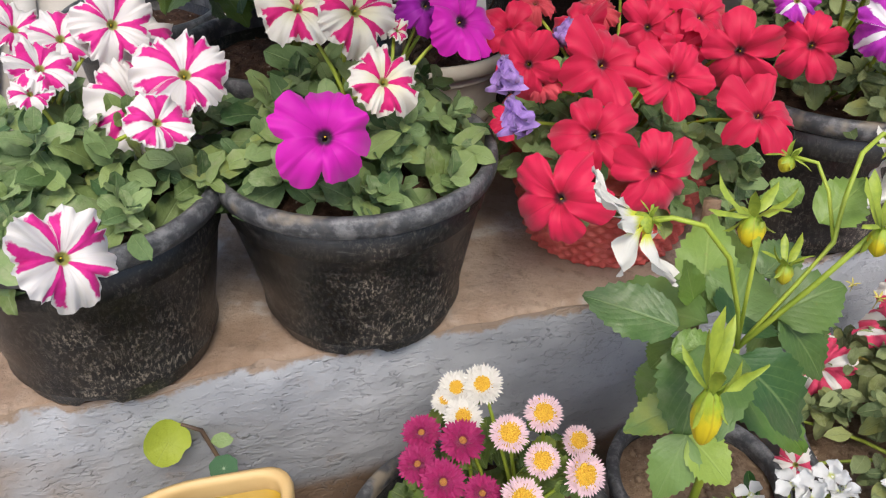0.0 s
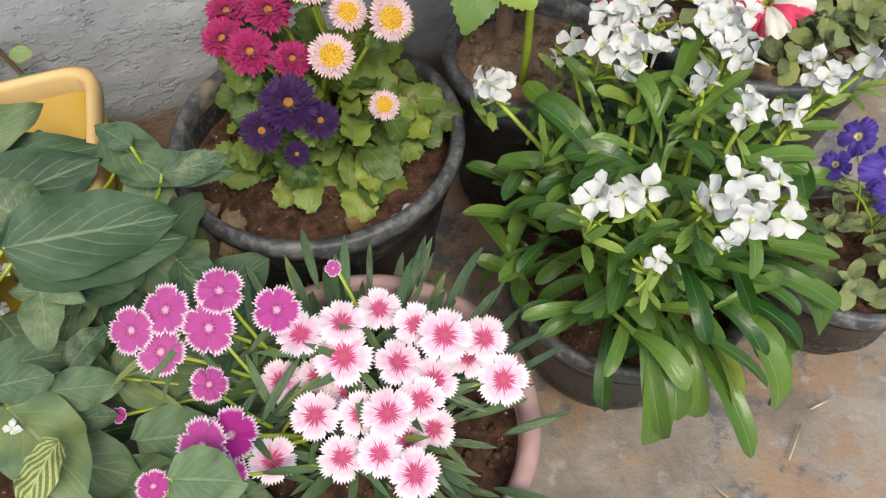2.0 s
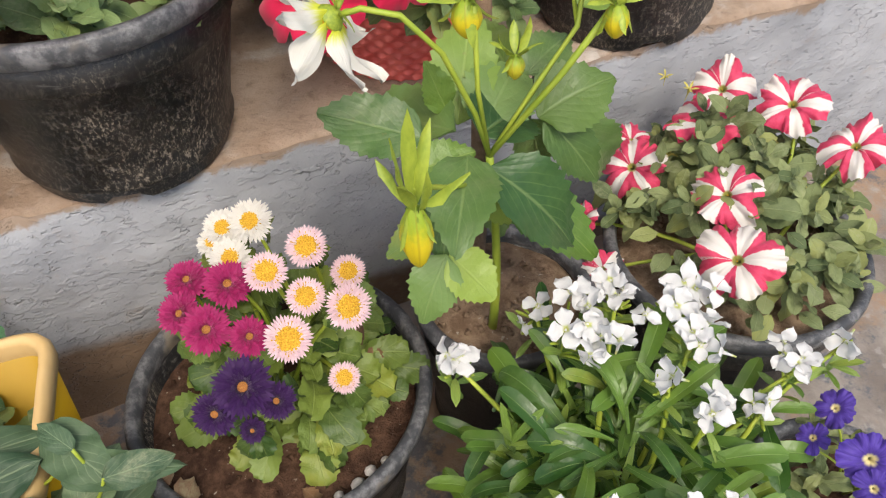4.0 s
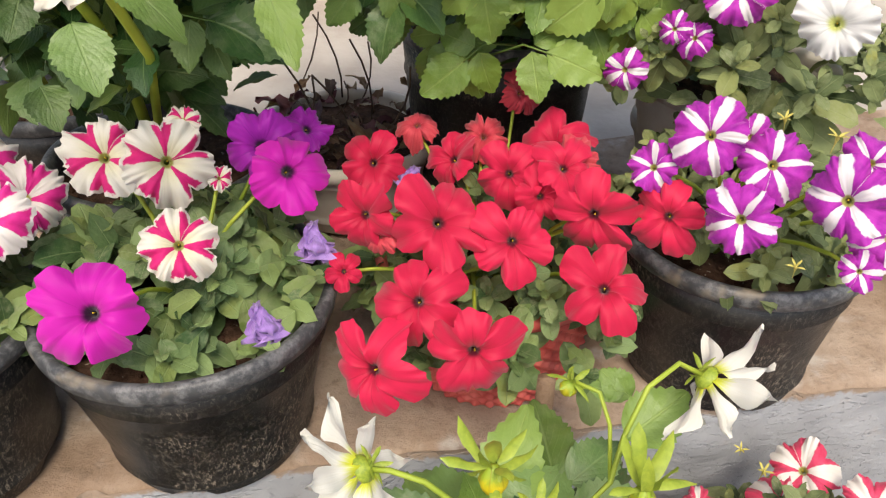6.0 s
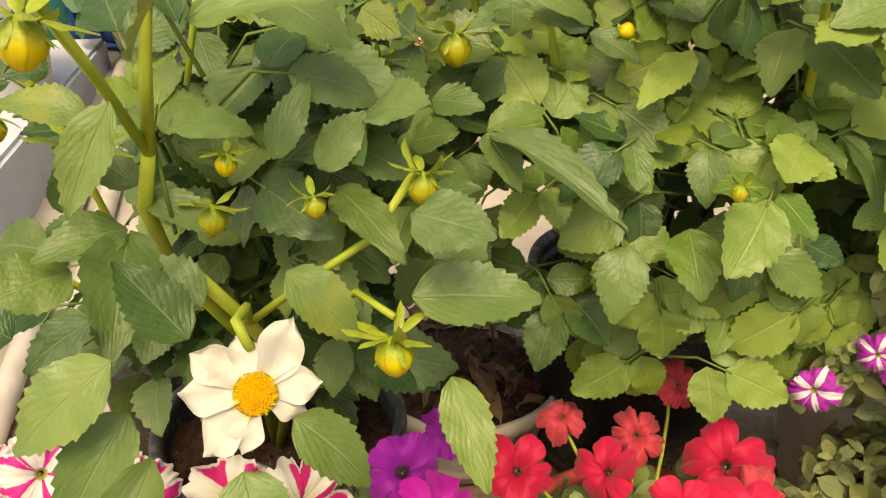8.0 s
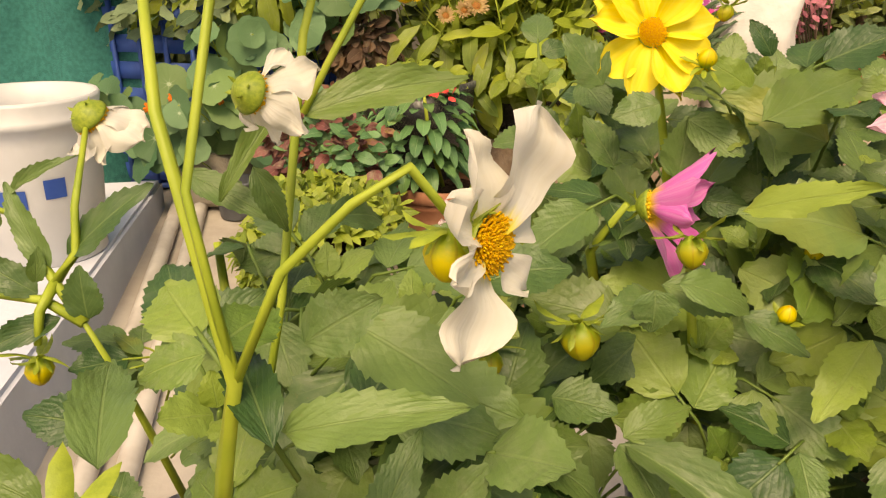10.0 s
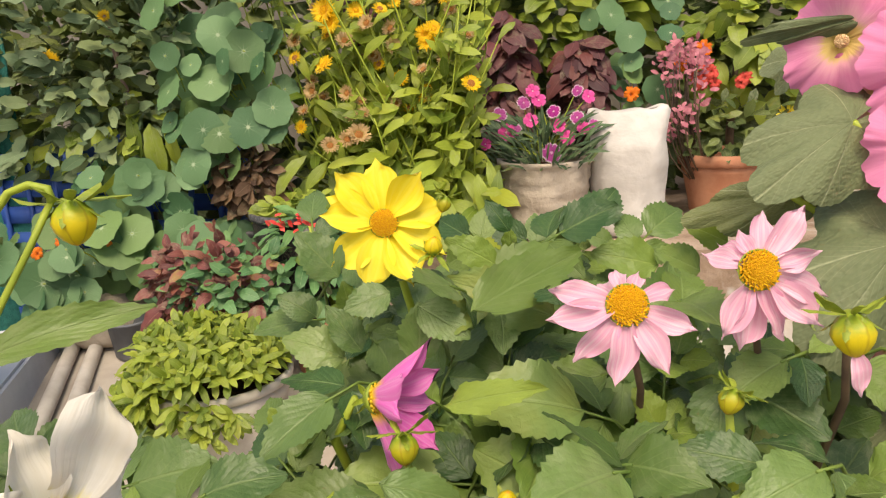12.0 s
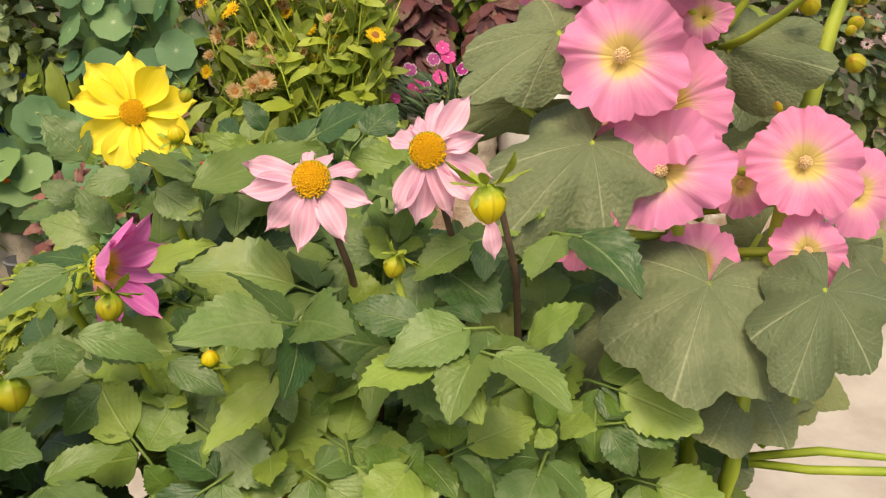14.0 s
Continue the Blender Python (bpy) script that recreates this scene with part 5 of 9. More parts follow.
# ---- things on the ledge ----
def stem_parts(owner, heap, mat=None, label=""):
    """Each stem of a heap as a part of its own."""
    for verts, faces, uvs in heap.pieces:
        part("stem", mesh("stem", verts, faces, mat or STEM, uvs), owner, None, label)


def mound(owner, meshes, centre, radius, height, count, leaf, rng, eye=EYE_A, skew=(0, 0), per=8, low=0.42, inner=None):
    """Shoots of a bushy plant over a pot, above a filling of smaller leaves."""
    for k in range(count):
        t, r = k * 2.4 + rng.uniform(-0.4, 0.4), math.sqrt((k + 0.5) / count)
        x, y = math.cos(t) * r, math.sin(t) * r
        z = height * (1 - r * r * (1 - low)) * rng.uniform(0.72, 1.15)
        p = V(centre) + V((x * radius + skew[0] * z, y * radius + skew[1] * z, z))
        axis = V((x * 0.7, y * 0.7, 0.8)) + (eye - p).normalized() * 0.5 + V((rng.uniform(-0.6, 0.6), rng.uniform(-0.6, 0.6), 0))
        rosette(owner, meshes, p, axis, leaf * rng.uniform(0.65, 1.3), rng, per)
    if inner:
        heap = Heap()
        for k in range(90):
            t, r = rng.uniform(0, 6.28), math.sqrt(rng.random())
            z = height * (1 - r * r * (1 - low)) * rng.uniform(0.2, 0.9)
            p = V(centre) + V((math.cos(t) * r * radius * 0.92 + skew[0] * z, math.sin(t) * r * radius * 0.92 + skew[1] * z, z))
            d = V((math.cos(t) * 0.6 + rng.uniform(-0.7, 0.7), math.sin(t) * 0.6 + rng.uniform(-0.9, 0.4), rng.uniform(-0.1, 0.7)))
            heap.copy(rng.choice(PETUNIA_SHAPES), aim(p, d, V((rng.uniform(-0.5, 0.5), -0.5, 0.8)), leaf * rng.uniform(0.5, 0.9)))
        tagged(part("foliage", heap.mesh("foliage", inner), owner), kind="stuff")


def stalks(owner, root, ends, mat, rng, thick=0.0016, name="stem"):
    for e in ends:
        foot = V(root) + V((rng.uniform(-0.03, 0.03), rng.uniform(-0.03, 0.03), 0))
        v, f, u = tube(bow(foot, e, (rng.uniform(-0.01, 0.01), rng.uniform(-0.01, 0.01), 0.012), 6), [thick * 1.4, thick * 1.3, thick * 1.2, thick * 1.1, thick, thick * 0.9], 5)
        part(name, mesh(name, v, f, mat, u), owner)


def potted_petunia(name, base, pot, beds, label, leaf=0.028, count=26, height=0.06, radius=0.10, blades=None, group="petunia pots", seed=1, skew=(0, 0), share=0.3, eye=EYE_A, per=8):
    """pot: arguments of pot_parts. beds: (flower meshes, rows of x, y, z, radius)."""
    rng = random.Random(seed)
    ob = thing(name, base, label, "potted flower", group)
    pot_parts(ob, base, seed=seed, **pot)
    top = V(base) + V((0, 0, pot["height"] - pot.get("soil_drop", 0.03) + 0.01))
    mound(ob, blades or PETUNIA_BLADES, top, radius, height, count, leaf, rng, skew=skew, per=per, inner=DUSTY_LEAF if blades else PETUNIA_LEAF)
    ends = []
    for kinds, rows in beds:
        for x, y, z, r, *spin in rows:
            n = toward((x, y, z), eye, top, share, rng, 0.22)
            petunia_flower(ob, kinds, (x, y, z), n, r, rng, spin=spin[0] if spin else None)
            ends.append(V((x, y, z)) - n * r * 0.9)
    stalks(ob, top, ends, STEM, rng)
    return ob


STRIPED_LEFT = [
    (-0.227, 0.540, 0.611, 0.039),
    (-0.214, 0.358, 0.594, 0.031),
    (-0.202, 0.601, 0.610, 0.035),
    (-0.240, 0.612, 0.643, 0.038),
    (-0.283, 0.558, 0.653, 0.025),
    (-0.287, 0.527, 0.643, 0.024),
    (-0.325, 0.582, 0.653, 0.026),
    (-0.289, 0.506, 0.631, 0.016),
    (-0.183, 0.525, 0.640, 0.034),
    (-0.242, 0.564, 0.660, 0.029),
    (-0.188, 0.469, 0.626, 0.022),
]
STRIPED_MID = [
    (-0.105, 0.559, 0.676, 0.029, 50),
    (-0.061, 0.565, 0.670, 0.032, 14),
    (-0.040, 0.514, 0.637, 0.026, 56),
    (-0.066, 0.614, 0.680, 0.013),
    (-0.034, 0.586, 0.647, 0.010),
]
MAGENTA = [
    (-0.076, 0.451, 0.625, 0.035),
    (-0.011, 0.618, 0.658, 0.027),
    (0.019, 0.589, 0.655, 0.031),
    (0.008, 0.688, 0.640, 0.021),
]
LILAC = [
    (0.045, 0.545, 0.631, 0.014),
    (0.040, 0.436, 0.647, 0.012),
    (0.105, 0.631, 0.630, 0.013),
]
RED_A = [
    (0.130, 0.579, 0.625, 0.033),
    (0.183, 0.572, 0.613, 0.029),
    (0.239, 0.599, 0.622, 0.031),
    (0.291, 0.591, 0.632, 0.026),
    (0.251, 0.561, 0.593, 0.031),
    (0.116, 0.533, 0.585, 0.032),
    (0.161, 0.501, 0.566, 0.032),
    (0.084, 0.497, 0.547, 0.034),
    (0.068, 0.592, 0.615, 0.026),
]
RED_B = [
    (0.211, 0.710, 0.631, 0.034),
    (0.222, 0.648, 0.641, 0.026),
    (0.124, 0.696, 0.615, 0.026),
    (0.060, 0.681, 0.615, 0.027),
    (0.176, 0.648, 0.628, 0.026),
    (0.054, 0.582, 0.571, 0.015),
    (0.204, 0.633, 0.618, 0.022),
    (0.080, 0.593, 0.600, 0.015),
    (0.090, 0.750, 0.620, 0.018),
    (0.185, 0.781, 0.641, 0.020),
    (0.224, 0.666, 0.632, 0.025),
    (0.151, 0.746, 0.612, 0.021),
]
PURPLE = [
    (0.278, 0.610, 0.664, 0.020),
    (0.311, 0.601, 0.696, 0.027),
    (0.355, 0.592, 0.681, 0.027),
    (0.328, 0.551, 0.659, 0.026),
    (0.394, 0.561, 0.672, 0.029),
    (0.433, 0.562, 0.643, 0.025),
    (0.419, 0.597, 0.685, 0.021),
    (0.344, 0.620, 0.686, 0.016),
    (0.413, 0.548, 0.627, 0.014),
]
WHITE_PET = [
    (0.328, 0.731, 0.783, 0.028),
    (0.363, 0.756, 0.797, 0.022),
    (0.398, 0.673, 0.751, 0.028),
    (0.403, 0.701, 0.775, 0.024),
    (0.335, 0.746, 0.785, 0.031),
]
PLUM_PET = [
    (0.342, 0.728, 0.755, 0.028),
    (0.318, 0.738, 0.715, 0.016),
    (0.265, 0.734, 0.684, 0.018),
    (0.301, 0.738, 0.720, 0.014),
]
PSTR = [
    (0.430, 0.559, 0.370, 0.034),
    (0.497, 0.545, 0.392, 0.030),
    (0.454, 0.591, 0.379, 0.029),
    (0.357, 0.537, 0.340, 0.030),
    (0.532, 0.491, 0.386, 0.029),
    (0.409, 0.462, 0.369, 0.029),
    (0.397, 0.399, 0.361, 0.033),
    (0.308, 0.510, 0.307, 0.018),
    (0.366, 0.570, 0.345, 0.019),
    (0.314, 0.454, 0.297, 0.018),
]
WHITE_DAISY = [
    (0.032, 0.449, 0.402, 0.017),
    (0.011, 0.450, 0.397, 0.015),
    (0.016, 0.426, 0.389, 0.016),
    (0.002, 0.443, 0.390, 0.012),
]
MAG_ASTER = [
    (0.015, 0.403, 0.387, 0.017),
    (-0.017, 0.419, 0.378, 0.015),
    (-0.019, 0.388, 0.378, 0.015),
    (-0.000, 0.373, 0.376, 0.017),
    (0.029, 0.366, 0.372, 0.014),
]
PINK_DAISY = [
    (0.048, 0.382, 0.419, 0.015),
    (0.075, 0.401, 0.420, 0.015),
    (0.072, 0.371, 0.403, 0.014),
    (0.101, 0.390, 0.402, 0.013),
    (0.100, 0.356, 0.406, 0.016),
    (0.057, 0.353, 0.382, 0.017),
    (0.090, 0.346, 0.338, 0.012),
]
PURPLE_ASTER = [
    (0.024, 0.332, 0.362, 0.020),
    (0.003, 0.323, 0.348, 0.015),
    (0.044, 0.328, 0.347, 0.013),
    (0.023, 0.322, 0.322, 0.009),
]
DIAN_A = [
    (-0.029, 0.168, 0.346, 0.016),
    (-0.020, 0.185, 0.359, 0.014),
    (-0.053, 0.180, 0.353, 0.015),
    (-0.074, 0.173, 0.346, 0.014),
    (-0.058, 0.161, 0.338, 0.014),
    (-0.032, 0.142, 0.327, 0.011),
    (0.012, 0.170, 0.354, 0.014),
    (-0.016, 0.103, 0.340, 0.015),
    (-0.030, 0.096, 0.346, 0.015),
    (-0.020, 0.085, 0.327, 0.011),
    (-0.057, 0.082, 0.334, 0.009),
    (-0.094, 0.144, 0.298, 0.005),
    (0.047, 0.186, 0.366, 0.005),
    (-0.114, 0.169, 0.314, 0.004),
]
DIAN_B = [
    (0.049, 0.159, 0.350, 0.014),
    (0.024, 0.157, 0.346, 0.014),
    (0.047, 0.143, 0.338, 0.017),
    (0.071, 0.173, 0.337, 0.013),
    (0.007, 0.146, 0.312, 0.013),
    (0.028, 0.145, 0.313, 0.012),
    (0.045, 0.136, 0.308, 0.012),
    (0.027, 0.118, 0.318, 0.014),
    (0.053, 0.115, 0.318, 0.013),
    (0.069, 0.109, 0.328, 0.015),
    (0.040, 0.096, 0.303, 0.014),
    (0.062, 0.091, 0.314, 0.013),
    (0.081, 0.079, 0.307, 0.015),
    (0.000, 0.100, 0.303, 0.014),
    (0.079, 0.137, 0.334, 0.014),
    (0.107, 0.146, 0.343, 0.016),
    (0.091, 0.158, 0.338, 0.013),
    (0.132, 0.151, 0.324, 0.014),
    (0.122, 0.148, 0.309, 0.013),
    (0.099, 0.130, 0.319, 0.014),
    (0.089, 0.117, 0.321, 0.014),
    (0.095, 0.111, 0.292, 0.013),
    (0.079, 0.104, 0.298, 0.012),
    (0.142, 0.133, 0.300, 0.016),
]
STOCK_A = [
    (0.170, 0.346, 0.348, 0.015),
    (0.236, 0.380, 0.354, 0.009),
    (0.224, 0.369, 0.345, 0.006),
    (0.244, 0.335, 0.384, 0.013),
    (0.253, 0.360, 0.390, 0.014),
    (0.263, 0.321, 0.388, 0.015),
    (0.285, 0.354, 0.389, 0.014),
    (0.299, 0.335, 0.389, 0.013),
    (0.322, 0.347, 0.387, 0.014),
    (0.326, 0.315, 0.390, 0.015),
    (0.337, 0.298, 0.391, 0.013),
    (0.300, 0.285, 0.390, 0.012),
    (0.325, 0.265, 0.378, 0.015),
    (0.367, 0.274, 0.363, 0.012),
    (0.396, 0.295, 0.369, 0.014),
    (0.394, 0.313, 0.369, 0.010),
    (0.435, 0.309, 0.370, 0.011),
    (0.343, 0.357, 0.384, 0.014),
    (0.256, 0.313, 0.381, 0.011),
    (0.357, 0.274, 0.362, 0.008),
]
STOCK_B = [
    (0.204, 0.201, 0.383, 0.012),
    (0.222, 0.201, 0.384, 0.009),
    (0.236, 0.203, 0.387, 0.010),
    (0.233, 0.163, 0.370, 0.007),
    (0.269, 0.189, 0.392, 0.009),
    (0.282, 0.187, 0.404, 0.011),
    (0.285, 0.168, 0.391, 0.014),
    (0.304, 0.183, 0.404, 0.010),
    (0.270, 0.159, 0.383, 0.008),
    (0.306, 0.165, 0.391, 0.009),
    (0.303, 0.195, 0.400, 0.008),
    (0.211, 0.207, 0.387, 0.008),
]
VIOLA = [
    (0.436, 0.239, 0.327, 0.020),
    (0.441, 0.289, 0.313, 0.014),
    (0.421, 0.274, 0.301, 0.012),
    (0.435, 0.224, 0.317, 0.014),
]
PODS_A = [
    (0.387, 0.586, 0.705, 0.009),
    (0.365, 0.534, 0.637, 0.007),
    (0.367, 0.629, 0.696, 0.008),
]
PODS_B = [
    (0.394, 0.541, 0.345, 0.011),
    (0.415, 0.576, 0.388, 0.010),
    (0.401, 0.600, 0.387, 0.008),
    (0.500, 0.475, 0.339, 0.011),
]
WD_LEAF = [
    (0.177, 0.395, 0.513, 0.119, 0.464, 0.486, 0.045),
    (0.214, 0.443, 0.433, 0.289, 0.397, 0.387, 0.046),
    (0.183, 0.385, 0.502, 0.167, 0.318, 0.501, 0.038),
    (0.191, 0.392, 0.510, 0.235, 0.441, 0.507, 0.042),
    (0.231, 0.443, 0.509, 0.317, 0.505, 0.422, 0.047),
    (0.285, 0.476, 0.443, 0.328, 0.472, 0.386, 0.037),
    (0.261, 0.449, 0.557, 0.296, 0.469, 0.581, 0.033),
    (0.266, 0.500, 0.547, 0.242, 0.502, 0.548, 0.015),
    (0.220, 0.448, 0.514, 0.207, 0.514, 0.521, 0.035),
    (0.208, 0.443, 0.433, 0.214, 0.413, 0.400, 0.030),
    (0.152, 0.381, 0.497, 0.186, 0.387, 0.504, 0.025),
    (0.230, 0.446, 0.513, 0.263, 0.469, 0.534, 0.031),
    (0.224, 0.440, 0.430, 0.252, 0.415, 0.403, 0.032),
    (0.157, 0.393, 0.511, 0.099, 0.406, 0.529, 0.036),
    (0.182, 0.421, 0.497, 0.197, 0.479, 0.546, 0.039),
    (0.198, 0.411, 0.501, 0.222, 0.445, 0.532, 0.044),
    (0.234, 0.421, 0.497, 0.277, 0.429, 0.526, 0.044),
    (0.175, 0.396, 0.498, 0.163, 0.344, 0.458, 0.047),
    (0.195, 0.381, 0.494, 0.261, 0.353, 0.453, 0.045),
    (0.167, 0.378, 0.454, 0.127, 0.369, 0.441, 0.025),
    (0.166, 0.359, 0.444, 0.144, 0.328, 0.417, 0.030),
    (0.168, 0.359, 0.444, 0.195, 0.341, 0.419, 0.031),
    (0.238, 0.421, 0.497, 0.280, 0.396, 0.461, 0.030),
    (0.163, 0.404, 0.491, 0.146, 0.398, 0.465, 0.024),
    (0.191, 0.395, 0.478, 0.214, 0.383, 0.443, 0.028),
    (0.230, 0.428, 0.491, 0.243, 0.415, 0.454, 0.029),
    (0.175, 0.418, 0.510, 0.163, 0.417, 0.545, 0.019),
    (0.168, 0.417, 0.457, 0.146, 0.405, 0.423, 0.029),
    (0.271, 0.499, 0.543, 0.250, 0.508, 0.557, 0.021),
]
NS_LEAF = [
    (-0.134, 0.210, 0.389, -0.046, 0.230, 0.375, 0.052),
    (-0.127, 0.237, 0.373, -0.154, 0.247, 0.402, 0.040),
    (-0.090, 0.287, 0.362, -0.019, 0.277, 0.362, 0.026),
    (-0.074, 0.290, 0.378, -0.096, 0.306, 0.388, 0.016),
    (-0.102, 0.265, 0.320, -0.043, 0.226, 0.310, 0.034),
    (-0.139, 0.251, 0.307, -0.113, 0.213, 0.282, 0.038),
    (-0.158, 0.211, 0.289, -0.148, 0.180, 0.267, 0.034),
    (-0.041, 0.076, 0.356, -0.003, 0.064, 0.375, 0.033),
    (-0.146, 0.143, 0.328, -0.094, 0.089, 0.331, 0.047),
    (-0.193, 0.249, 0.364, -0.102, 0.288, 0.377, 0.056),
    (-0.209, 0.283, 0.369, -0.104, 0.308, 0.369, 0.043),
    (-0.214, 0.261, 0.375, -0.200, 0.305, 0.390, 0.041),
    (-0.133, 0.218, 0.272, -0.121, 0.195, 0.244, 0.035),
    (-0.184, 0.232, 0.290, -0.164, 0.205, 0.272, 0.042),
    (-0.187, 0.277, 0.393, -0.134, 0.326, 0.388, 0.030),
    (-0.134, 0.206, 0.379, -0.042, 0.223, 0.370, 0.048),
    (-0.236, 0.286, 0.373, -0.223, 0.341, 0.386, 0.035),
    (-0.217, 0.302, 0.389, -0.179, 0.349, 0.382, 0.035),
    (-0.097, 0.311, 0.373, -0.055, 0.272, 0.363, 0.035),
    (-0.058, 0.275, 0.366, -0.018, 0.285, 0.363, 0.023),
    (-0.183, 0.235, 0.379, -0.198, 0.261, 0.391, 0.025),
    (-0.142, 0.278, 0.367, -0.160, 0.246, 0.362, 0.030),
    (-0.080, 0.266, 0.342, -0.060, 0.305, 0.354, 0.032),
    (-0.054, 0.230, 0.334, -0.029, 0.198, 0.331, 0.029),
    (-0.174, 0.194, 0.394, -0.147, 0.172, 0.387, 0.032),
    (-0.118, 0.216, 0.333, -0.076, 0.228, 0.332, 0.033),
    (-0.169, 0.286, 0.345, -0.129, 0.302, 0.348, 0.028),
    (-0.192, 0.209, 0.395, -0.175, 0.213, 0.399, 0.020),
]


potted_petunia("potted_petunia", (-0.285, 0.515, LEDGE_Z), dict(top_r=0.112, foot_r=0.080, height=0.165), [(F_PINK_STAR, STRIPED_LEFT)], "black plastic pot of pink and white striped petunias", count=38, height=0.075, radius=0.118, seed=11, leaf=0.041)
mid = potted_petunia("potted_petunia", (-0.075, 0.578, LEDGE_Z), dict(top_r=0.118, foot_r=0.083, height=0.165), [(F_CREAM_STAR, STRIPED_MID), (F_MAGENTA, MAGENTA[:1] + MAGENTA[2:3]), (F_PURPLE, MAGENTA[1:2] + MAGENTA[3:])], "dusty black plastic pot of magenta and striped petunias", count=40, height=0.080, radius=0.108, seed=12, leaf=0.041, skew=(0, 0.15))
rng = random.Random(5)
for x, y, z, r in LILAC:
    petunia_flower(mid, F_WILT, (x, y, z + 0.01), V((rng.uniform(-0.4, 0.4), -0.5, -0.8)), r * 1.25, rng, False, "wilted_flower")


def woven_basket(owner, base, top_r, foot_r, height):
    """Two strands woven over upright ribs."""
    sides, rows = 288, 73
    verts, uvs = [], []
    for j in range(rows):
        v = j / (rows - 1)
        band = j // 4
        for i in range(sides):
            t = 2 * math.pi * i / sides
            r = foot_r + (top_r - foot_r) * v**0.8
            strand = abs(math.sin(math.pi * j / 4))
            weave = 0.0026 * strand * math.sin(t * 36 + (band % 2) * math.pi) - 0.0022 * (1 - strand)
            if j > rows - 3:
                weave = 0.004
            verts.append(((r + weave) * math.cos(t), (r + weave) * math.sin(t), height * v))
            uvs.append((i / sides, v))
    faces = grid_faces(sides, rows, True)
    cap(verts, faces, uvs, sides, 0, True)
    b = part("basket", mesh("basket", verts, faces, RED_WEAVE, uvs), owner, Matrix.Translation(base), "red woven plastic basket")
    sub("rim", mesh("rim", *lathe([(top_r - 0.004, height - 0.006), (top_r + 0.005, height - 0.004), (top_r + 0.006, height + 0.004), (top_r, height + 0.007), (top_r - 0.005, height + 0.003), (top_r - 0.004, height - 0.006)], 60)[:2], RED_WEAVE), b)
    part("soil", soil_mesh(top_r - 0.006, 0.012, 9), owner, Matrix.Translation(V(base) + V((0, 0, height - 0.025))))


red = thing("potted_petunia", (0.170, 0.705, LEDGE_Z), "red petunias spilling over a red woven basket", "potted flower", "petunia pots")
woven_basket(red, (0.170, 0.705, LEDGE_Z), 0.108, 0.080, 0.125)
rng = random.Random(21)
top = V((0.17, 0.68, LEDGE_Z + 0.115))
mound(red, PETUNIA_BLADES, top, 0.140, 0.085, 46, 0.038, rng, per=8, low=-0.1, inner=PETUNIA_LEAF)
ends = []
for kinds, rows in ((F_RED, RED_A), (F_RED, RED_B[:7]), (F_ROSE, RED_B[7:])):
    for x, y, z, r in rows:
        n = toward((x, y, z), EYE_A, top, 0.30, rng, 0.36)
        petunia_flower(red, kinds, (x, y, z), n, r * 1.08, rng)
        ends.append(V((x, y, z)) - n * r * 0.9)
stalks(red, top, ends, STEM, rng)

purple_pot = potted_petunia("potted_petunia", (0.392, 0.725, LEDGE_Z), dict(top_r=0.110, foot_r=0.085, height=0.165), [(F_PURPLE_STAR, PURPLE)], "black plastic pot of purple and white star petunias", count=52, height=0.10, radius=0.118, seed=14, leaf=0.036, blades=DUSTY_BLADES, skew=(0, 0.25))
potted_petunia("potted_petunia", (0.420, 0.935, ground_z(0.935)), dict(top_r=0.110, foot_r=0.085, height=0.20, body=CREAM_POT, lip=CREAM_POT), [(F_WHITE, WHITE_PET), (F_PURPLE_STAR, PLUM_PET)], "leggy white and plum petunias in a pale pot", count=84, height=0.17, radius=0.165, seed=15, leaf=0.036, blades=DUSTY_BLADES, skew=(-0.45, -0.7))
potted_petunia("potted_plant", (0.735, 0.835, LEDGE_Z + 0.016), dict(top_r=0.120, foot_r=0.09, height=0.18), [], "plain black plastic pot with a leafy seedling", count=10, height=0.05, radius=0.08, seed=16, blades=DUSTY_BLADES, group="")


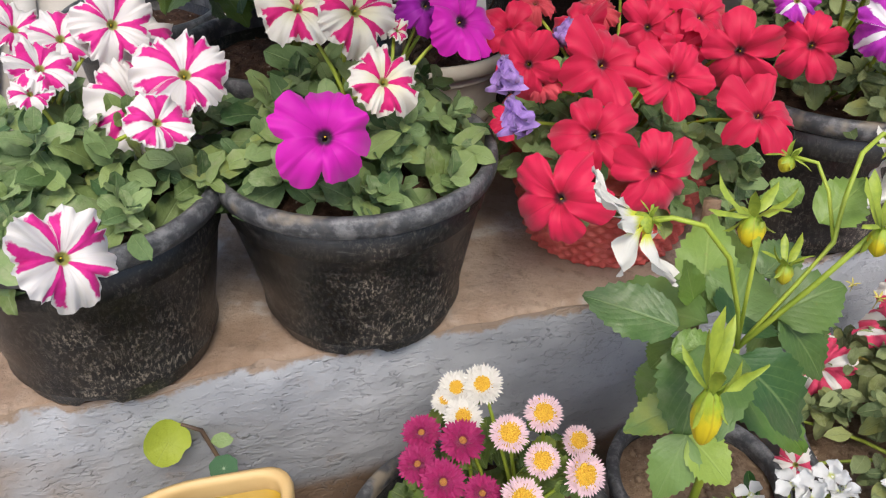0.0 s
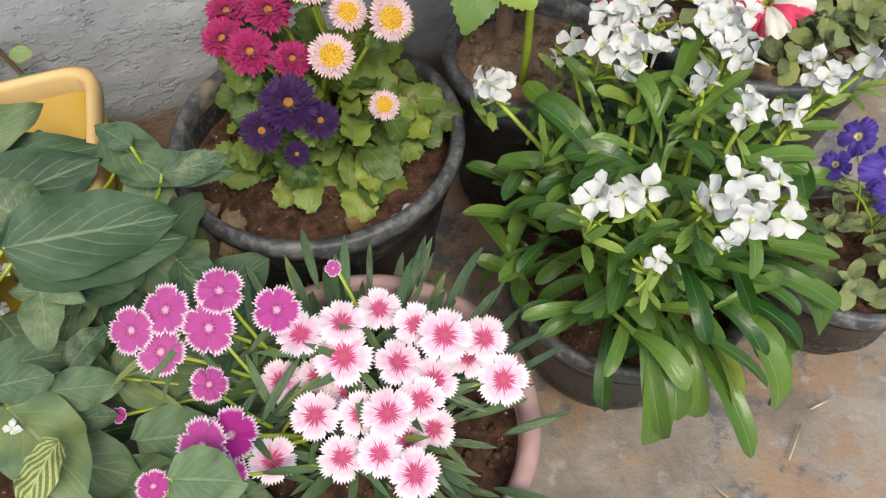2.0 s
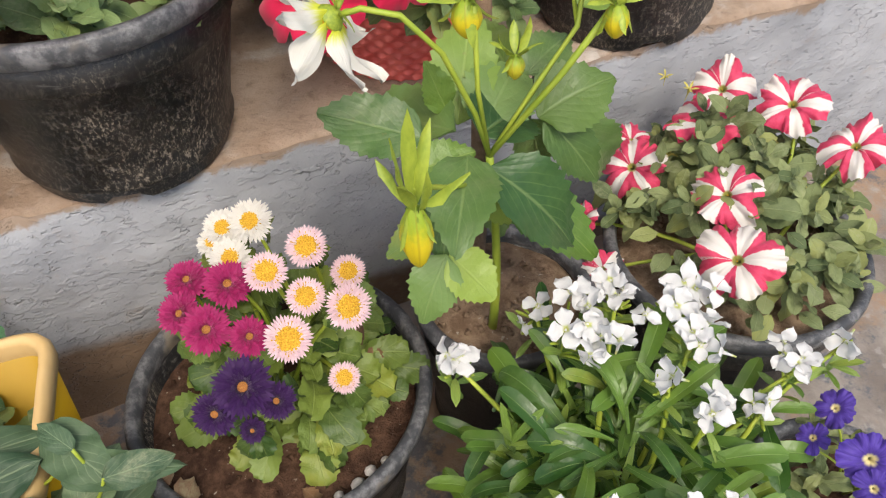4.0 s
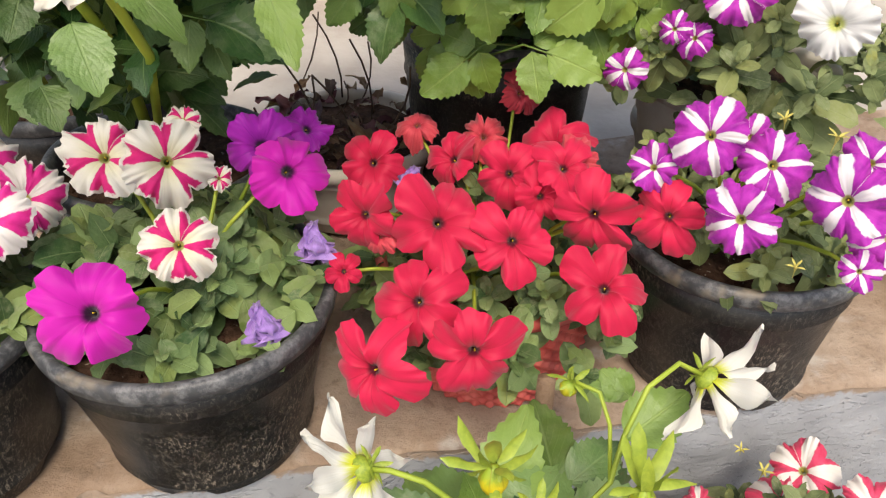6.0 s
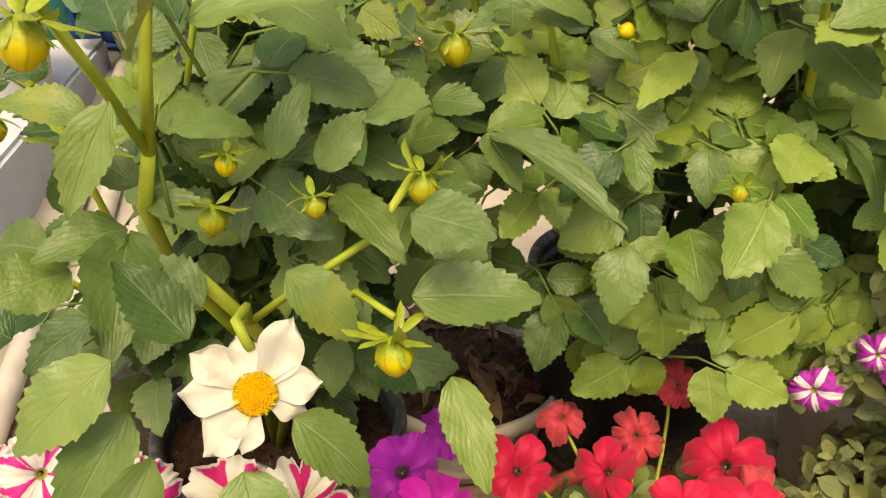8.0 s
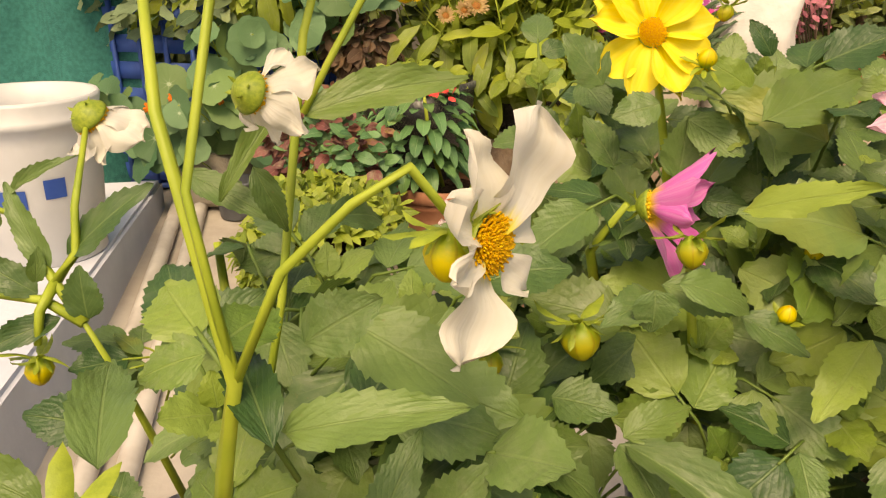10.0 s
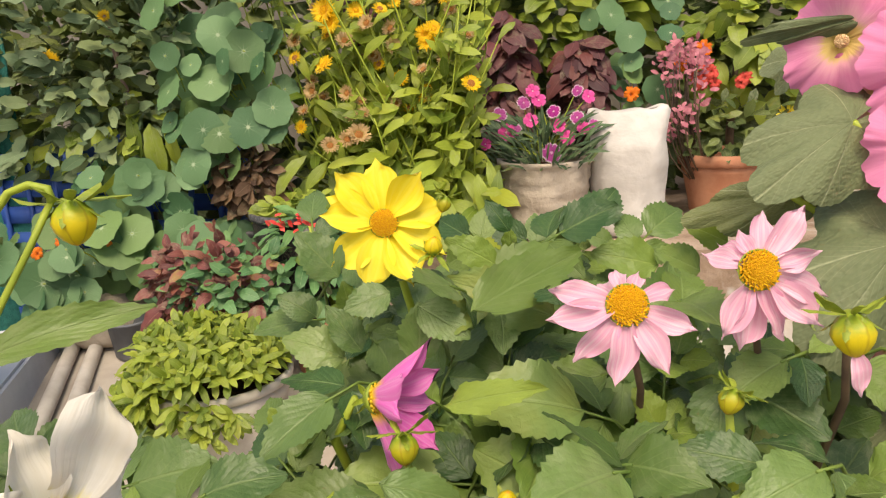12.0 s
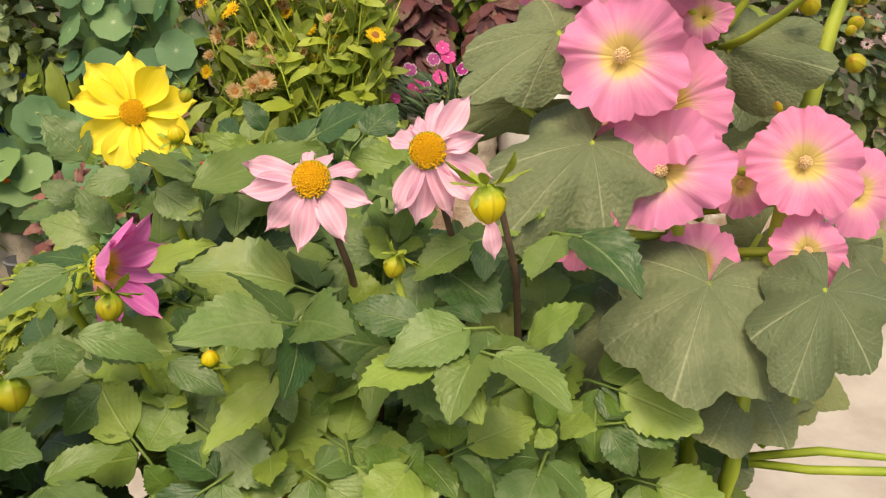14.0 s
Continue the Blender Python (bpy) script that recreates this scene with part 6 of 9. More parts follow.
# ---- things on the ground in front ----
def aster_pot():
    base = V((0.034, 0.388, FLOOR_Z))
    rng = random.Random(31)
    ob = thing("potted_aster", base, "black pot of white, pink, wine and violet asters", "potted flower")
    pot_parts(ob, base, 0.118, 0.088, 0.18, soil_drop=0.035, seed=31)
    root = base + V((0.012, 0.03, 0.15))
    ends = []
    for rows, mat, disc, dr in ((WHITE_DAISY, WHITE_DAISY_RAY, DISC_ASTER, 0.44), (PINK_DAISY, DAISY_RAY, DISC_ASTER, 0.54), (MAG_ASTER, WINE_RAY, DISC_DULL, 0.26), (PURPLE_ASTER, VIOLET_RAY, DISC_DULL, 0.26)):
        full = mat in (WINE_RAY, VIOLET_RAY)
        kinds = [many_petals(40, 5 if full else 3, 0.20, 400 + k, 0.10, dr * 0.85).mesh("flower", mat) for k in range(4)]
        for x, y, z, r in rows:
            n = toward((x, y, z), V((0.1, -0.1, 0.95)), root, 0.35, rng, 0.12)
            fl = part("flower", rng.choice(kinds), ob, face(V((x, y, z)), n, r * 1.18, rng.uniform(0, 6)))
            sub("disc", disc, fl, Matrix.Translation((0, 0, 0.02)) @ Matrix.Scale(dr, 4))
            ends.append(V((x, y, z)) - n * 0.004)
            for k in range(4):
                d = V((rng.uniform(-1, 1), rng.uniform(-1, 1), -0.3)) - n * 0.3
                part("leaf", rng.choice(ASTER_BLADES), ob, aim(V((x, y, z)) - n * 0.012, d, n, 0.022 * rng.uniform(0.8, 1.4)))
    stalks(ob, root, ends, STEM, rng, 0.0016)
    for k in range(110):
        t, r = rng.uniform(0, 6.28), rng.uniform(0.02, 0.105)
        h = rng.uniform(0.0, 0.12) * (1 - r / 0.15)
        p = base + V((0.015 + 0.55 * r * math.cos(t), 0.02 + 0.55 * r * math.sin(t), 0.155 + h))
        d = V((math.cos(t), math.sin(t), rng.uniform(-0.1, 0.7)))
        part("leaf", rng.choice(ASTER_BLADES), ob, aim(p, d, V((rng.uniform(-0.6, 0.6), rng.uniform(-0.7, 0.2), 1)), rng.uniform(0.024, 0.046)))
    for k in range(46):
        t = rng.uniform(-2.9, -0.2)
        r = rng.uniform(0.03, 0.075)
        p = base + V((0.012 + r * math.cos(t), 0.03 + r * math.sin(t), 0.155 + rng.uniform(0.0, 0.035)))
        part("leaf", rng.choice(ASTER_BLADES), ob, aim(p, (math.cos(t), math.sin(t), rng.uniform(-0.3, 0.4)), (rng.uniform(-0.5, 0.5), -0.5, 1), rng.uniform(0.026, 0.042)))
    dry = variants("dead_leaf", DRY_LEAF, 3, 35, width=0.5, tip=0.7, belly=0.5, teeth=5, bite=0.2, fold=0.6, droop=0.8, wave=0.12, cols=7)
    for x, y, z, s in ((0.105, 0.41, 0.315, 0.028), (0.112, 0.40, 0.300, 0.024), (0.10, 0.43, 0.32, 0.026), (-0.03, 0.32, 0.268, 0.040), (0.05, 0.30, 0.27, 0.022), (-0.045, 0.33, 0.268, 0.030)):
        part("dead_leaf", rng.choice(dry), ob, aim(V((x, y, z)), V((rng.uniform(-1, 1), -0.6, rng.uniform(-0.4, 0.2))), (0, -0.3, 1), s))
    pebble = lathe([(0.001, -0.6), (0.8, -0.3), (1.0, 0.0), (0.7, 0.5), (0.001, 0.7)], 8, 0.08, 2)
    me = mesh("pebble", pebble[0], pebble[1], plain_material("pale_pebble", (0.45, 0.42, 0.38), (0.62, 0.58, 0.52), 60.0))
    for x, y, s in ((0.075, 0.298, 0.004), (0.09, 0.305, 0.006), (0.10, 0.315, 0.005), (0.067, 0.29, 0.003), (0.112, 0.322, 0.004)):
        part("pebble", me, ob, Matrix.Translation((x, y, 0.254)) @ Matrix.Scale(s, 4))


def dianthus_pot():
    base = V((0.052, 0.142, FLOOR_Z))
    rng = random.Random(41)
    ob = thing("potted_dianthus", base, "fringed pink and magenta dianthus in a dusty rose pot", "potted flower")
    pot_parts(ob, base, 0.112, 0.085, 0.155, body=ROSE_POT, lip=ROSE_POT, lip_h=0.02, lip_out=0.009, seed=41, soil_drop=0.03)
    root = base + V((0.0, 0.01, 0.125))
    ends = []
    for rows, kinds in ((DIAN_A, F_FRINGE_M), (DIAN_B, F_FRINGE)):
        for x, y, z, r in rows:
            n = toward((x, y, z), V((0.08, -0.08, 0.73)), root, 0.32, rng, 0.30)
            part("flower", rng.choice(kinds), ob, face(V((x, y, z)), n, r * 1.02, rng.uniform(0, 6)))
            ends.append(V((x, y, z)) - n * 0.006)
    stalks(ob, root, ends, STEM, rng, 0.0012)
    heap = Heap()
    for e in ends:
        foot = root + V((rng.uniform(-0.04, 0.04), rng.uniform(-0.04, 0.04), 0))
        for k in range(7):
            p = foot.lerp(e, rng.uniform(0.2, 0.92))
            d = V((rng.uniform(-1, 1), rng.uniform(-1, 1), rng.uniform(0.2, 1.0)))
            heap.copy(rng.choice(GRASSY_SHAPES), aim(p, d, (0, -0.4, 1), rng.uniform(0.025, 0.045)))
    for k in range(170):
        t, r = rng.uniform(0, 6.28), 0.10 * math.sqrt(rng.random())
        d = V((math.cos(t), math.sin(t), rng.uniform(0.3, 1.4)))
        heap.copy(rng.choice(GRASSY_SHAPES), aim(base + V((r * math.cos(t), r * math.sin(t), 0.13 + rng.uniform(0, 0.05))), d, (0, -0.4, 1), rng.uniform(0.03, 0.055)))
    tagged(part("foliage", heap.mesh("foliage", PINK_LEAF), ob), kind="stuff")


def stock_pot():
    base = V((0.275, 0.262, FLOOR_Z))
    rng = random.Random(51)
    ob = thing("potted_stock", base, "white stock with long drooping leaves in a black pot", "potted flower")
    pot_parts(ob, base, 0.098, 0.078, 0.115, seed=51, soil_drop=0.02)
    root = base + V((0, 0.01, 0.11))
    eye = V((0.08, -0.05, 0.75))
    ends = []
    for x, y, z, r in STOCK_A + STOCK_B:
        p = V((x, y, z))
        for k in range(3 if r > 0.0135 else 1):
            q = p + V((rng.uniform(-1, 1), rng.uniform(-1, 1), rng.uniform(-0.5, 0.5))) * (0.013 if k else 0.001)
            n = toward(q, eye, root, 0.4, rng, 0.85)
            part("flower", rng.choice(F_CROSS), ob, face(q, n, rng.uniform(0.0120, 0.0158) * (0.72 if r < 0.009 else 1.0), rng.uniform(0, 6)))
        ends.append(p - V((0, 0, 0.010)))
    heads = []
    for e in ends:
        near = [h for h in heads if (h - e).length < 0.032]
        if near:
            foot, thick = near[0] - V((0, 0, 0.022)), 0.0011
            v, f, u = tube(bow(foot, e, (0, 0, 0.002), 5), thick, 5)
        else:
            heads.append(e)
            foot = root + V((rng.uniform(-0.03, 0.03), rng.uniform(-0.03, 0.03), 0))
            v, f, u = tube(bow(foot, e, (rng.uniform(-0.01, 0.01), rng.uniform(-0.01, 0.01), 0.012), 7), [0.0028, 0.0026, 0.0024, 0.0022, 0.002, 0.0018, 0.0014], 6)
        part("stem", mesh("stem", v, f, STEM, u), ob)
    small = variants("leaf", LIME_LEAF, 4, 55, width=0.26, tip=0.4, belly=0.6, fold=0.3, droop=0.2, wave=0.0, rows=7, cols=3)
    calyx = mesh("calyx", *lathe([(0.10, -1.0), (0.20, -0.6), (0.24, 0.0), (0.22, 0.6), (0.10, 1.0), (0.001, 1.05)], 7)[:2], BUD_GREEN)
    for h in heads:
        for k in range(9):
            d = V((rng.uniform(-1, 1), rng.uniform(-1, 1), rng.uniform(0.1, 1.2)))
            part("bud", calyx, ob, face(h - V((0, 0, 0.008)) + d.normalized() * 0.010, d, rng.uniform(0.0042, 0.0062), 0))
        for k in range(7):
            d = V((rng.uniform(-1, 1), rng.uniform(-1, 1), rng.uniform(0.0, 1)))
            part("leaf", rng.choice(small), ob, aim(h - V((0, 0, rng.uniform(0.012, 0.035))), d, (0, -0.4, 1), rng.uniform(0.016, 0.030)))
        foot = root + V((rng.uniform(-0.03, 0.03), rng.uniform(-0.03, 0.03), 0))
        for k in range(5):
            p = foot.lerp(h, rng.uniform(0.30, 0.85))
            t = rng.uniform(0, 6.28)
            part("leaf", rng.choice(STOCK_BLADES), ob, aim(p, (math.cos(t), math.sin(t) - 0.15, 0.75), (-math.cos(t) + rng.uniform(-0.4, 0.4), -math.sin(t), 1.2), rng.uniform(0.045, 0.072)))
    for k in range(270):
        t = rng.uniform(0, 6.28)
        r = rng.uniform(0.005, 0.095)
        p = root + V((r * math.cos(t), r * math.sin(t), rng.uniform(0.0, 0.145) * (1.1 - 0.6 * r / 0.1)))
        a = t + rng.uniform(-1.6, 1.6)
        up = rng.uniform(0.0, 2.0)
        part("leaf", rng.choice(STOCK_BLADES), ob, aim(p, (math.cos(a), math.sin(a) - 0.1, up), (-math.cos(a) * up + rng.uniform(-0.8, 0.8), -math.sin(a) * up + rng.uniform(-0.5, 0.3), 1), rng.uniform(0.034, 0.084)))
    thin = variants("leaf", LIME_LEAF, 5, 57, width=0.15, tip=0.5, belly=0.5, fold=0.4, droop=0.15, wave=0.02, rows=9, cols=3)
    for k in range(16):
        t = rng.uniform(1.9, 5.2)
        q = root + V((rng.uniform(0.02, 0.085) * math.cos(t), rng.uniform(0.02, 0.085) * math.sin(t), rng.uniform(0.05, 0.11)))
        lean = V((rng.uniform(-0.4, 0.2), rng.uniform(-0.4, 0.1), 1))
        for j in range(8):
            a = j * 2.4 + k
            d = lean + V((math.cos(a), math.sin(a), 0)) * rng.uniform(0.2, 0.7)
            part("leaf", rng.choice(thin), ob, aim(q + lean * 0.003 * j, d, (-math.cos(a), -math.sin(a), 0.6), rng.uniform(0.026, 0.046)))
    # the long outer leaves hang over the lip towards the open floor
    for t, n, up in ((-2.05, 0.085, 0.5), (-1.80, 0.095, 0.35), (-1.62, 0.090, 0.6), (-1.40, 0.080, 0.2), (-1.22, 0.092, 0.5), (-1.02, 0.098, 0.4), (-0.82, 0.090, 0.7), (-0.62, 0.098, 0.45), (-0.42, 0.085, 0.6), (-1.92, 0.070, 0.8), (-1.12, 0.075, 0.8), (-0.72, 0.070, 0.9), (-1.72, 0.098, 0.15), (-1.32, 0.100, 0.25), (-0.92, 0.102, 0.15), (-0.52, 0.098, 0.2), (-0.25, 0.092, 0.5), (-0.1, 0.09, 0.8), (0.15, 0.085, 0.6)):
        p = root + V((0.068 * math.cos(t), 0.068 * math.sin(t), rng.uniform(0.015, 0.045)))
        part("leaf", STOCK_BLADES[rng.randrange(7, 16)], ob, aim(p, (math.cos(t), math.sin(t), up), (-math.cos(t) * up + rng.uniform(-0.3, 0.3), -math.sin(t) * up, 1), n * (1.22 if up < 0.45 else 1.05)))


def rose_petunia_pot():
    return potted_petunia("potted_petunia", (0.442, 0.470, FLOOR_Z), dict(top_r=0.112, foot_r=0.088, height=0.20, soil=DRY_SOIL), [(F_ROSE_STAR, PSTR)], "rose and white star petunias in a black pot of dry soil", count=46, height=0.10, radius=0.12, seed=61, blades=DUSTY_BLADES, skew=(0.1, 0.55), leaf=0.036)


def viola_pot():
    base = V((0.475, 0.265, FLOOR_Z))
    rng = random.Random(71)
    ob = thing("potted_viola", base, "small pot of violet pansies with white eyes", "potted flower")
    pot_parts(ob, base, 0.075, 0.055, 0.10, seed=71, soil_drop=0.02)
    top = base + V((0, 0, 0.09))
    mound(ob, DUSTY_BLADES, top, 0.07, 0.05, 12, 0.026, rng)
    pansy = petal_material("violet_pansy_petal", (0.085, 0.045, 0.34), (0.03, 0.012, 0.15), (0.72, 0.62, 0.30), 0.16, 0.5)
    kinds = flowers_of(pansy, 2, 250, notch=0.3, ruffle=0.08)
    for x, y, z, r in VIOLA:
        petunia_flower(ob, kinds, (x, y, z), toward((x, y, z), V((0.08, -0.05, 0.75)), top, 0.2, rng), r, rng, False)
    stalks(ob, top, [V((x, y, z - 0.01)) for x, y, z, r in VIOLA], STEM, rng, 0.0009)


def white_dahlia():
    """A staked dahlia with nodding white flowers."""
    base = V((0.228, 0.452, FLOOR_Z))
    rng = random.Random(81)
    ob = thing("potted_dahlia", base, "staked dahlia with nodding white flowers and green buds", "potted flower")
    pot_parts(ob, base, 0.075, 0.058, 0.19, soil=DRY_SOIL, seed=81, soil_drop=0.02)
    heap = Heap()
    root, fork = base + V((-0.015, -0.03, 0.17)), V((0.196, 0.385, 0.50))
    heap.add(*tube(bow(root, fork, (0.004, 0, 0), 8), [0.0040, 0.0038, 0.0036, 0.0033, 0.0030, 0.0028, 0.0026, 0.0024], 8))
    wd_a, wd_b = V((0.112, 0.365, 0.612)), V((0.300, 0.452, 0.612))
    heap.add(*tube([fork, (0.185, 0.375, 0.54), (0.165, 0.362, 0.59), (0.145, 0.358, 0.615), (0.127, 0.360, 0.619), wd_a], 0.0016, 6))
    heap.add(*tube([fork, (0.225, 0.39, 0.55), (0.245, 0.40, 0.575), (0.250, 0.412, 0.60), (0.262, 0.43, 0.622), (0.280, 0.445, 0.628), wd_b], 0.0016, 6))
    heap.add(*tube([(0.245, 0.40, 0.575), (0.243, 0.42, 0.60), (0.236, 0.43, 0.615), (0.222, 0.435, 0.617)], 0.0013, 5))
    heap.add(*tube([fork, (0.185, 0.37, 0.56), (0.182, 0.37, 0.61)], 0.0014, 6))
    heap.add(*tube([fork, (0.235, 0.385, 0.555), (0.258, 0.38, 0.60)], 0.002, 6))
    heap.add(*tube([(0.19, 0.378, 0.485), (0.165, 0.345, 0.515), (0.150, 0.315, 0.545), (0.143, 0.298, 0.560)], 0.0015, 6))
    stem_parts(ob, heap)
    stake = bow((0.205, 0.475, FLOOR_Z + 0.1), (0.214, 0.525, 0.530), (0.002, 0, 0), 6)
    part("stake", mesh("stake", *tube(stake, [0.009, 0.008, 0.0085, 0.0075, 0.008, 0.007], 7)[:2], WOOD), ob, None, "weathered wooden stake")
    ray_flower(ob, P_WHITE_SLIM, wd_a, (-0.78, 0.02, -0.60), 0.044, rng, 8, DISC_PALE, 0.15, 0.40, wild=0.25)
    ray_flower(ob, P_WHITE_SLIM, wd_b, (0.74, -0.10, -0.64), 0.045, rng, 8, DISC_PALE, 0.15, 0.62, wild=0.18)
    dahlia_bud(ob, (0.179, 0.374, 0.602), (0.05, -0.1, -1), 0.0095, rng, "yellow", 1.15, 1.0, 2.1)
    dahlia_bud(ob, (0.258, 0.377, 0.592), (0.05, -0.1, -1), 0.0088, rng, "yellow", 1.15, 1.0, 2.1)
    dahlia_bud(ob, (0.205, 0.372, 0.572), (0.0, -0.2, -1), 0.0065, rng, "green", 1.1, 0.6, 1.9)
    dahlia_bud(ob, (0.143, 0.292, 0.536), (0.02, -0.05, -1), 0.0105, rng, "yellow", 2.0, 1.2, 1.5)
    dahlia_bud(ob, (0.219, 0.435, 0.612), (-0.3, -0.1, -0.8), 0.0065, rng, "green")
    for ax, ay, az, bx, by, bz, w in WD_LEAF:
        leaf_at(ob, LIME_BLADES if rng.random() < 0.30 else DAHLIA_BLADES, (ax, ay, az), (bx, by, bz), EYE_A - V((ax, ay, az)) + V((0, 0, 0.15)), rng, w * 1.2)


def nightshade():
    base = V((-0.205, 0.095, FLOOR_Z))
    rng = random.Random(91)
    ob = thing("potted_shrub", base, "broad-leaved green shrub with tiny white flowers in a pot", "potted plant")
    pot_parts(ob, base, 0.095, 0.075, 0.13, seed=91)
    heap = Heap()
    root = base + V((0, 0.02, 0.12))
    for ax, ay, az, bx, by, bz, w in NS_LEAF:
        a, b = V((ax, ay, az)), V((bx, by, bz))
        leaf_at(ob, SHADE_BLADES, a, b, V((0.05, -0.05, 0.8)) - a + V((0, 0, 0.1)), rng, w)
        heap.add(*tube(bow(a - (b - a) * 0.30 - V((0, 0, 0.025)), a + (b - a) * 0.02, (0, 0.0, -0.003), 6), 0.0012, 5))
    for k in range(150):
        t = rng.uniform(0, 6.28)
        r = 0.16 * math.sqrt(rng.random())
        p = root + V((0.02 + r * math.cos(t), 0.03 + r * math.sin(t), rng.uniform(0.0, 0.09)))
        d = V((math.cos(t), math.sin(t), rng.uniform(-0.2, 0.4)))
        part("leaf", rng.choice(SHADE_BLADES), ob, aim(p, d, (0, -0.3, 1), rng.uniform(0.04, 0.075)))
    stem_parts(ob, heap)
    for k in range(64):
        p = V((rng.uniform(-0.32, -0.10), rng.uniform(0.12, 0.285), rng.uniform(0.315, 0.365)))
        t = rng.uniform(0, 6.28)
        part("leaf", rng.choice(SHADE_BLADES), ob, aim(p, (math.cos(t), math.sin(t), rng.uniform(-0.5, 0.4)), (rng.uniform(-0.7, 0.7), rng.uniform(-0.7, 0.2), 1), rng.uniform(0.026, 0.052)))
    cream = mottled_material()
    vb = variants("leaf", cream, 3, 95, width=0.6, tip=0.7, belly=0.5, fold=0.2, droop=0.3, wave=0.09, rows=12, cols=7)
    for a, b, w in (((-0.087, 0.070, 0.345), (-0.078, 0.030, 0.34), 0.024), ((-0.075, 0.05, 0.34), (-0.055, 0.02, 0.335), 0.025), ((-0.105, 0.11, 0.345), (-0.115, 0.08, 0.355), 0.022)):
        leaf_at(ob, vb, a, b, (0.05, -0.1, 1), rng, w, "leaf", "cream and green mottled leaf")
    for k in range(8):
        p = root + V((rng.uniform(0.0, 0.12), rng.uniform(0.0, 0.14), rng.uniform(0.08, 0.13)))
        part("flower", rng.choice(F_CROSS), ob, face(p, (0.1, -0.4, 0.8), 0.005, rng.uniform(0, 6)))


def yellow_tub():
    """A tub with cut and rounded corners and a thick pale rim."""
    base = V((-0.190, 0.330, FLOOR_Z))
    rng = random.Random(101)
    ob = thing("planter", base, "yellow plastic planter with cut corners and a peach rim", "planter")
    plan = [V((x, y)) - V((base.x, base.y)) for x, y in ((-0.120, 0.414), (-0.218, 0.392), (-0.285, 0.335), (-0.265, 0.262), (-0.100, 0.262))]
    n = 6 * len(plan)

    def ring(grow, z, corner=0.026):
        out = []
        for k, c in enumerate(plan):
            a, b = (plan[k - 1] - c).normalized(), (plan[(k + 1) % len(plan)] - c).normalized()
            for i in range(6):
                t = i / 5
                p = (c + a * corner) * (1 - t) ** 2 + c * 2 * t * (1 - t) + (c + b * corner) * t * t
                out.append((p.x * grow, p.y * grow, z))
        return out

    turn = Matrix.Translation(base)
    rows = [ring(0.70, 0), ring(0.73, 0.004), ring(0.945, 0.235), ring(0.90, 0.235), ring(0.69, 0.02)]
    faces = grid_faces(n, len(rows), True)
    faces += [tuple(range(n))[::-1], tuple(range(4 * n, 5 * n))]
    tub = part("tub", mesh("tub", [p for r in rows for p in r], faces, YELLOW_TUB), ob, turn)
    rows = [ring(0.90, 0.230), ring(0.955, 0.229), ring(0.995, 0.236), ring(1.0, 0.245), ring(0.975, 0.252), ring(0.91, 0.253), ring(0.875, 0.247), ring(0.90, 0.230)]
    sub("rim", mesh("rim", [p for r in rows for p in r], grid_faces(n, len(rows), True), TUB_RIM), tub)
    part("soil", soil_mesh(0.050, 0.01, 4), ob, Matrix.Translation(base + V((0, 0, 0.13))))
    for k in range(60):
        p = base + V((rng.uniform(-0.06, 0.055), rng.uniform(-0.05, 0.055), rng.uniform(0.14, 0.215)))
        t = rng.uniform(0, 6.28)
        part("leaf", rng.choice(PETUNIA_BLADES), ob, aim(p, (math.cos(t), math.sin(t), 0.5), (0, -0.4, 1), rng.uniform(0.018, 0.030)))


aster_pot()
dianthus_pot()
stock_pot()
rose_pot = rose_petunia_pot()
viola_pot()
white_dahlia()
nightshade()
yellow_tub()
green = thing("climbing_sprig", (-0.225, 0.452, FLOOR_Z), "cupped round yellow-green leaf on a brown twig beside the riser", "seedling")
gv, gf, gu = round_leaf(26, 6, 77, 0.04, 5, 0.25, 0.9, 0.05, 0.02, 0.08)
part("leaf", mesh("leaf", gv, gf, CAL_LEAF, gu), green, face(V((-0.234, 0.446, 0.334)), (0.42, -0.72, 0.62), 0.0195, 0.7))
part("leaf", NAST_BLADES[1], green, face(V((-0.190, 0.440, 0.310)), (0.2, -0.5, 0.9), 0.012, 0.3))
part("twig", mesh("twig", *tube([(-0.18, 0.44, FLOOR_Z), (-0.19, 0.448, 0.22), (-0.195, 0.452, 0.30), (-0.208, 0.456, 0.34), (-0.222, 0.452, 0.352)], [0.003, 0.0025, 0.002, 0.002, 0.0015], 6)[:2], DARK_STEM), green)
part("leaf", PETUNIA_BLADES[0], green, aim((-0.200, 0.452, 0.33), (0.7, -0.2, 0.4), (0, -0.6, 0.6), 0.02))


def floor_bits():
    """Straws and crumbs lying on the ground by the pots."""
    straw = plain_material("pale_straw", (0.42, 0.34, 0.22), (0.58, 0.50, 0.36), 60.0, 0.8)
    for x, y, a, n in ((0.405, 0.135, 0.9, 0.018), (0.33, 0.10, 2.2, 0.012), (0.44, 0.165, 0.3, 0.010), (0.37, 0.075, 1.5, 0.014)):
        p = V((x, y, FLOOR_Z + 0.0035))
        d = V((math.cos(a), math.sin(a), 0)) * n
        solid("straw", mesh("straw", *tube([p - d, p + V((0, 0, 0.0006)), p + d], [0.0007, 0.0008, 0.0005], 5)[:2], straw), "short dry straw lying on the cement ground", "straw", group="straws")


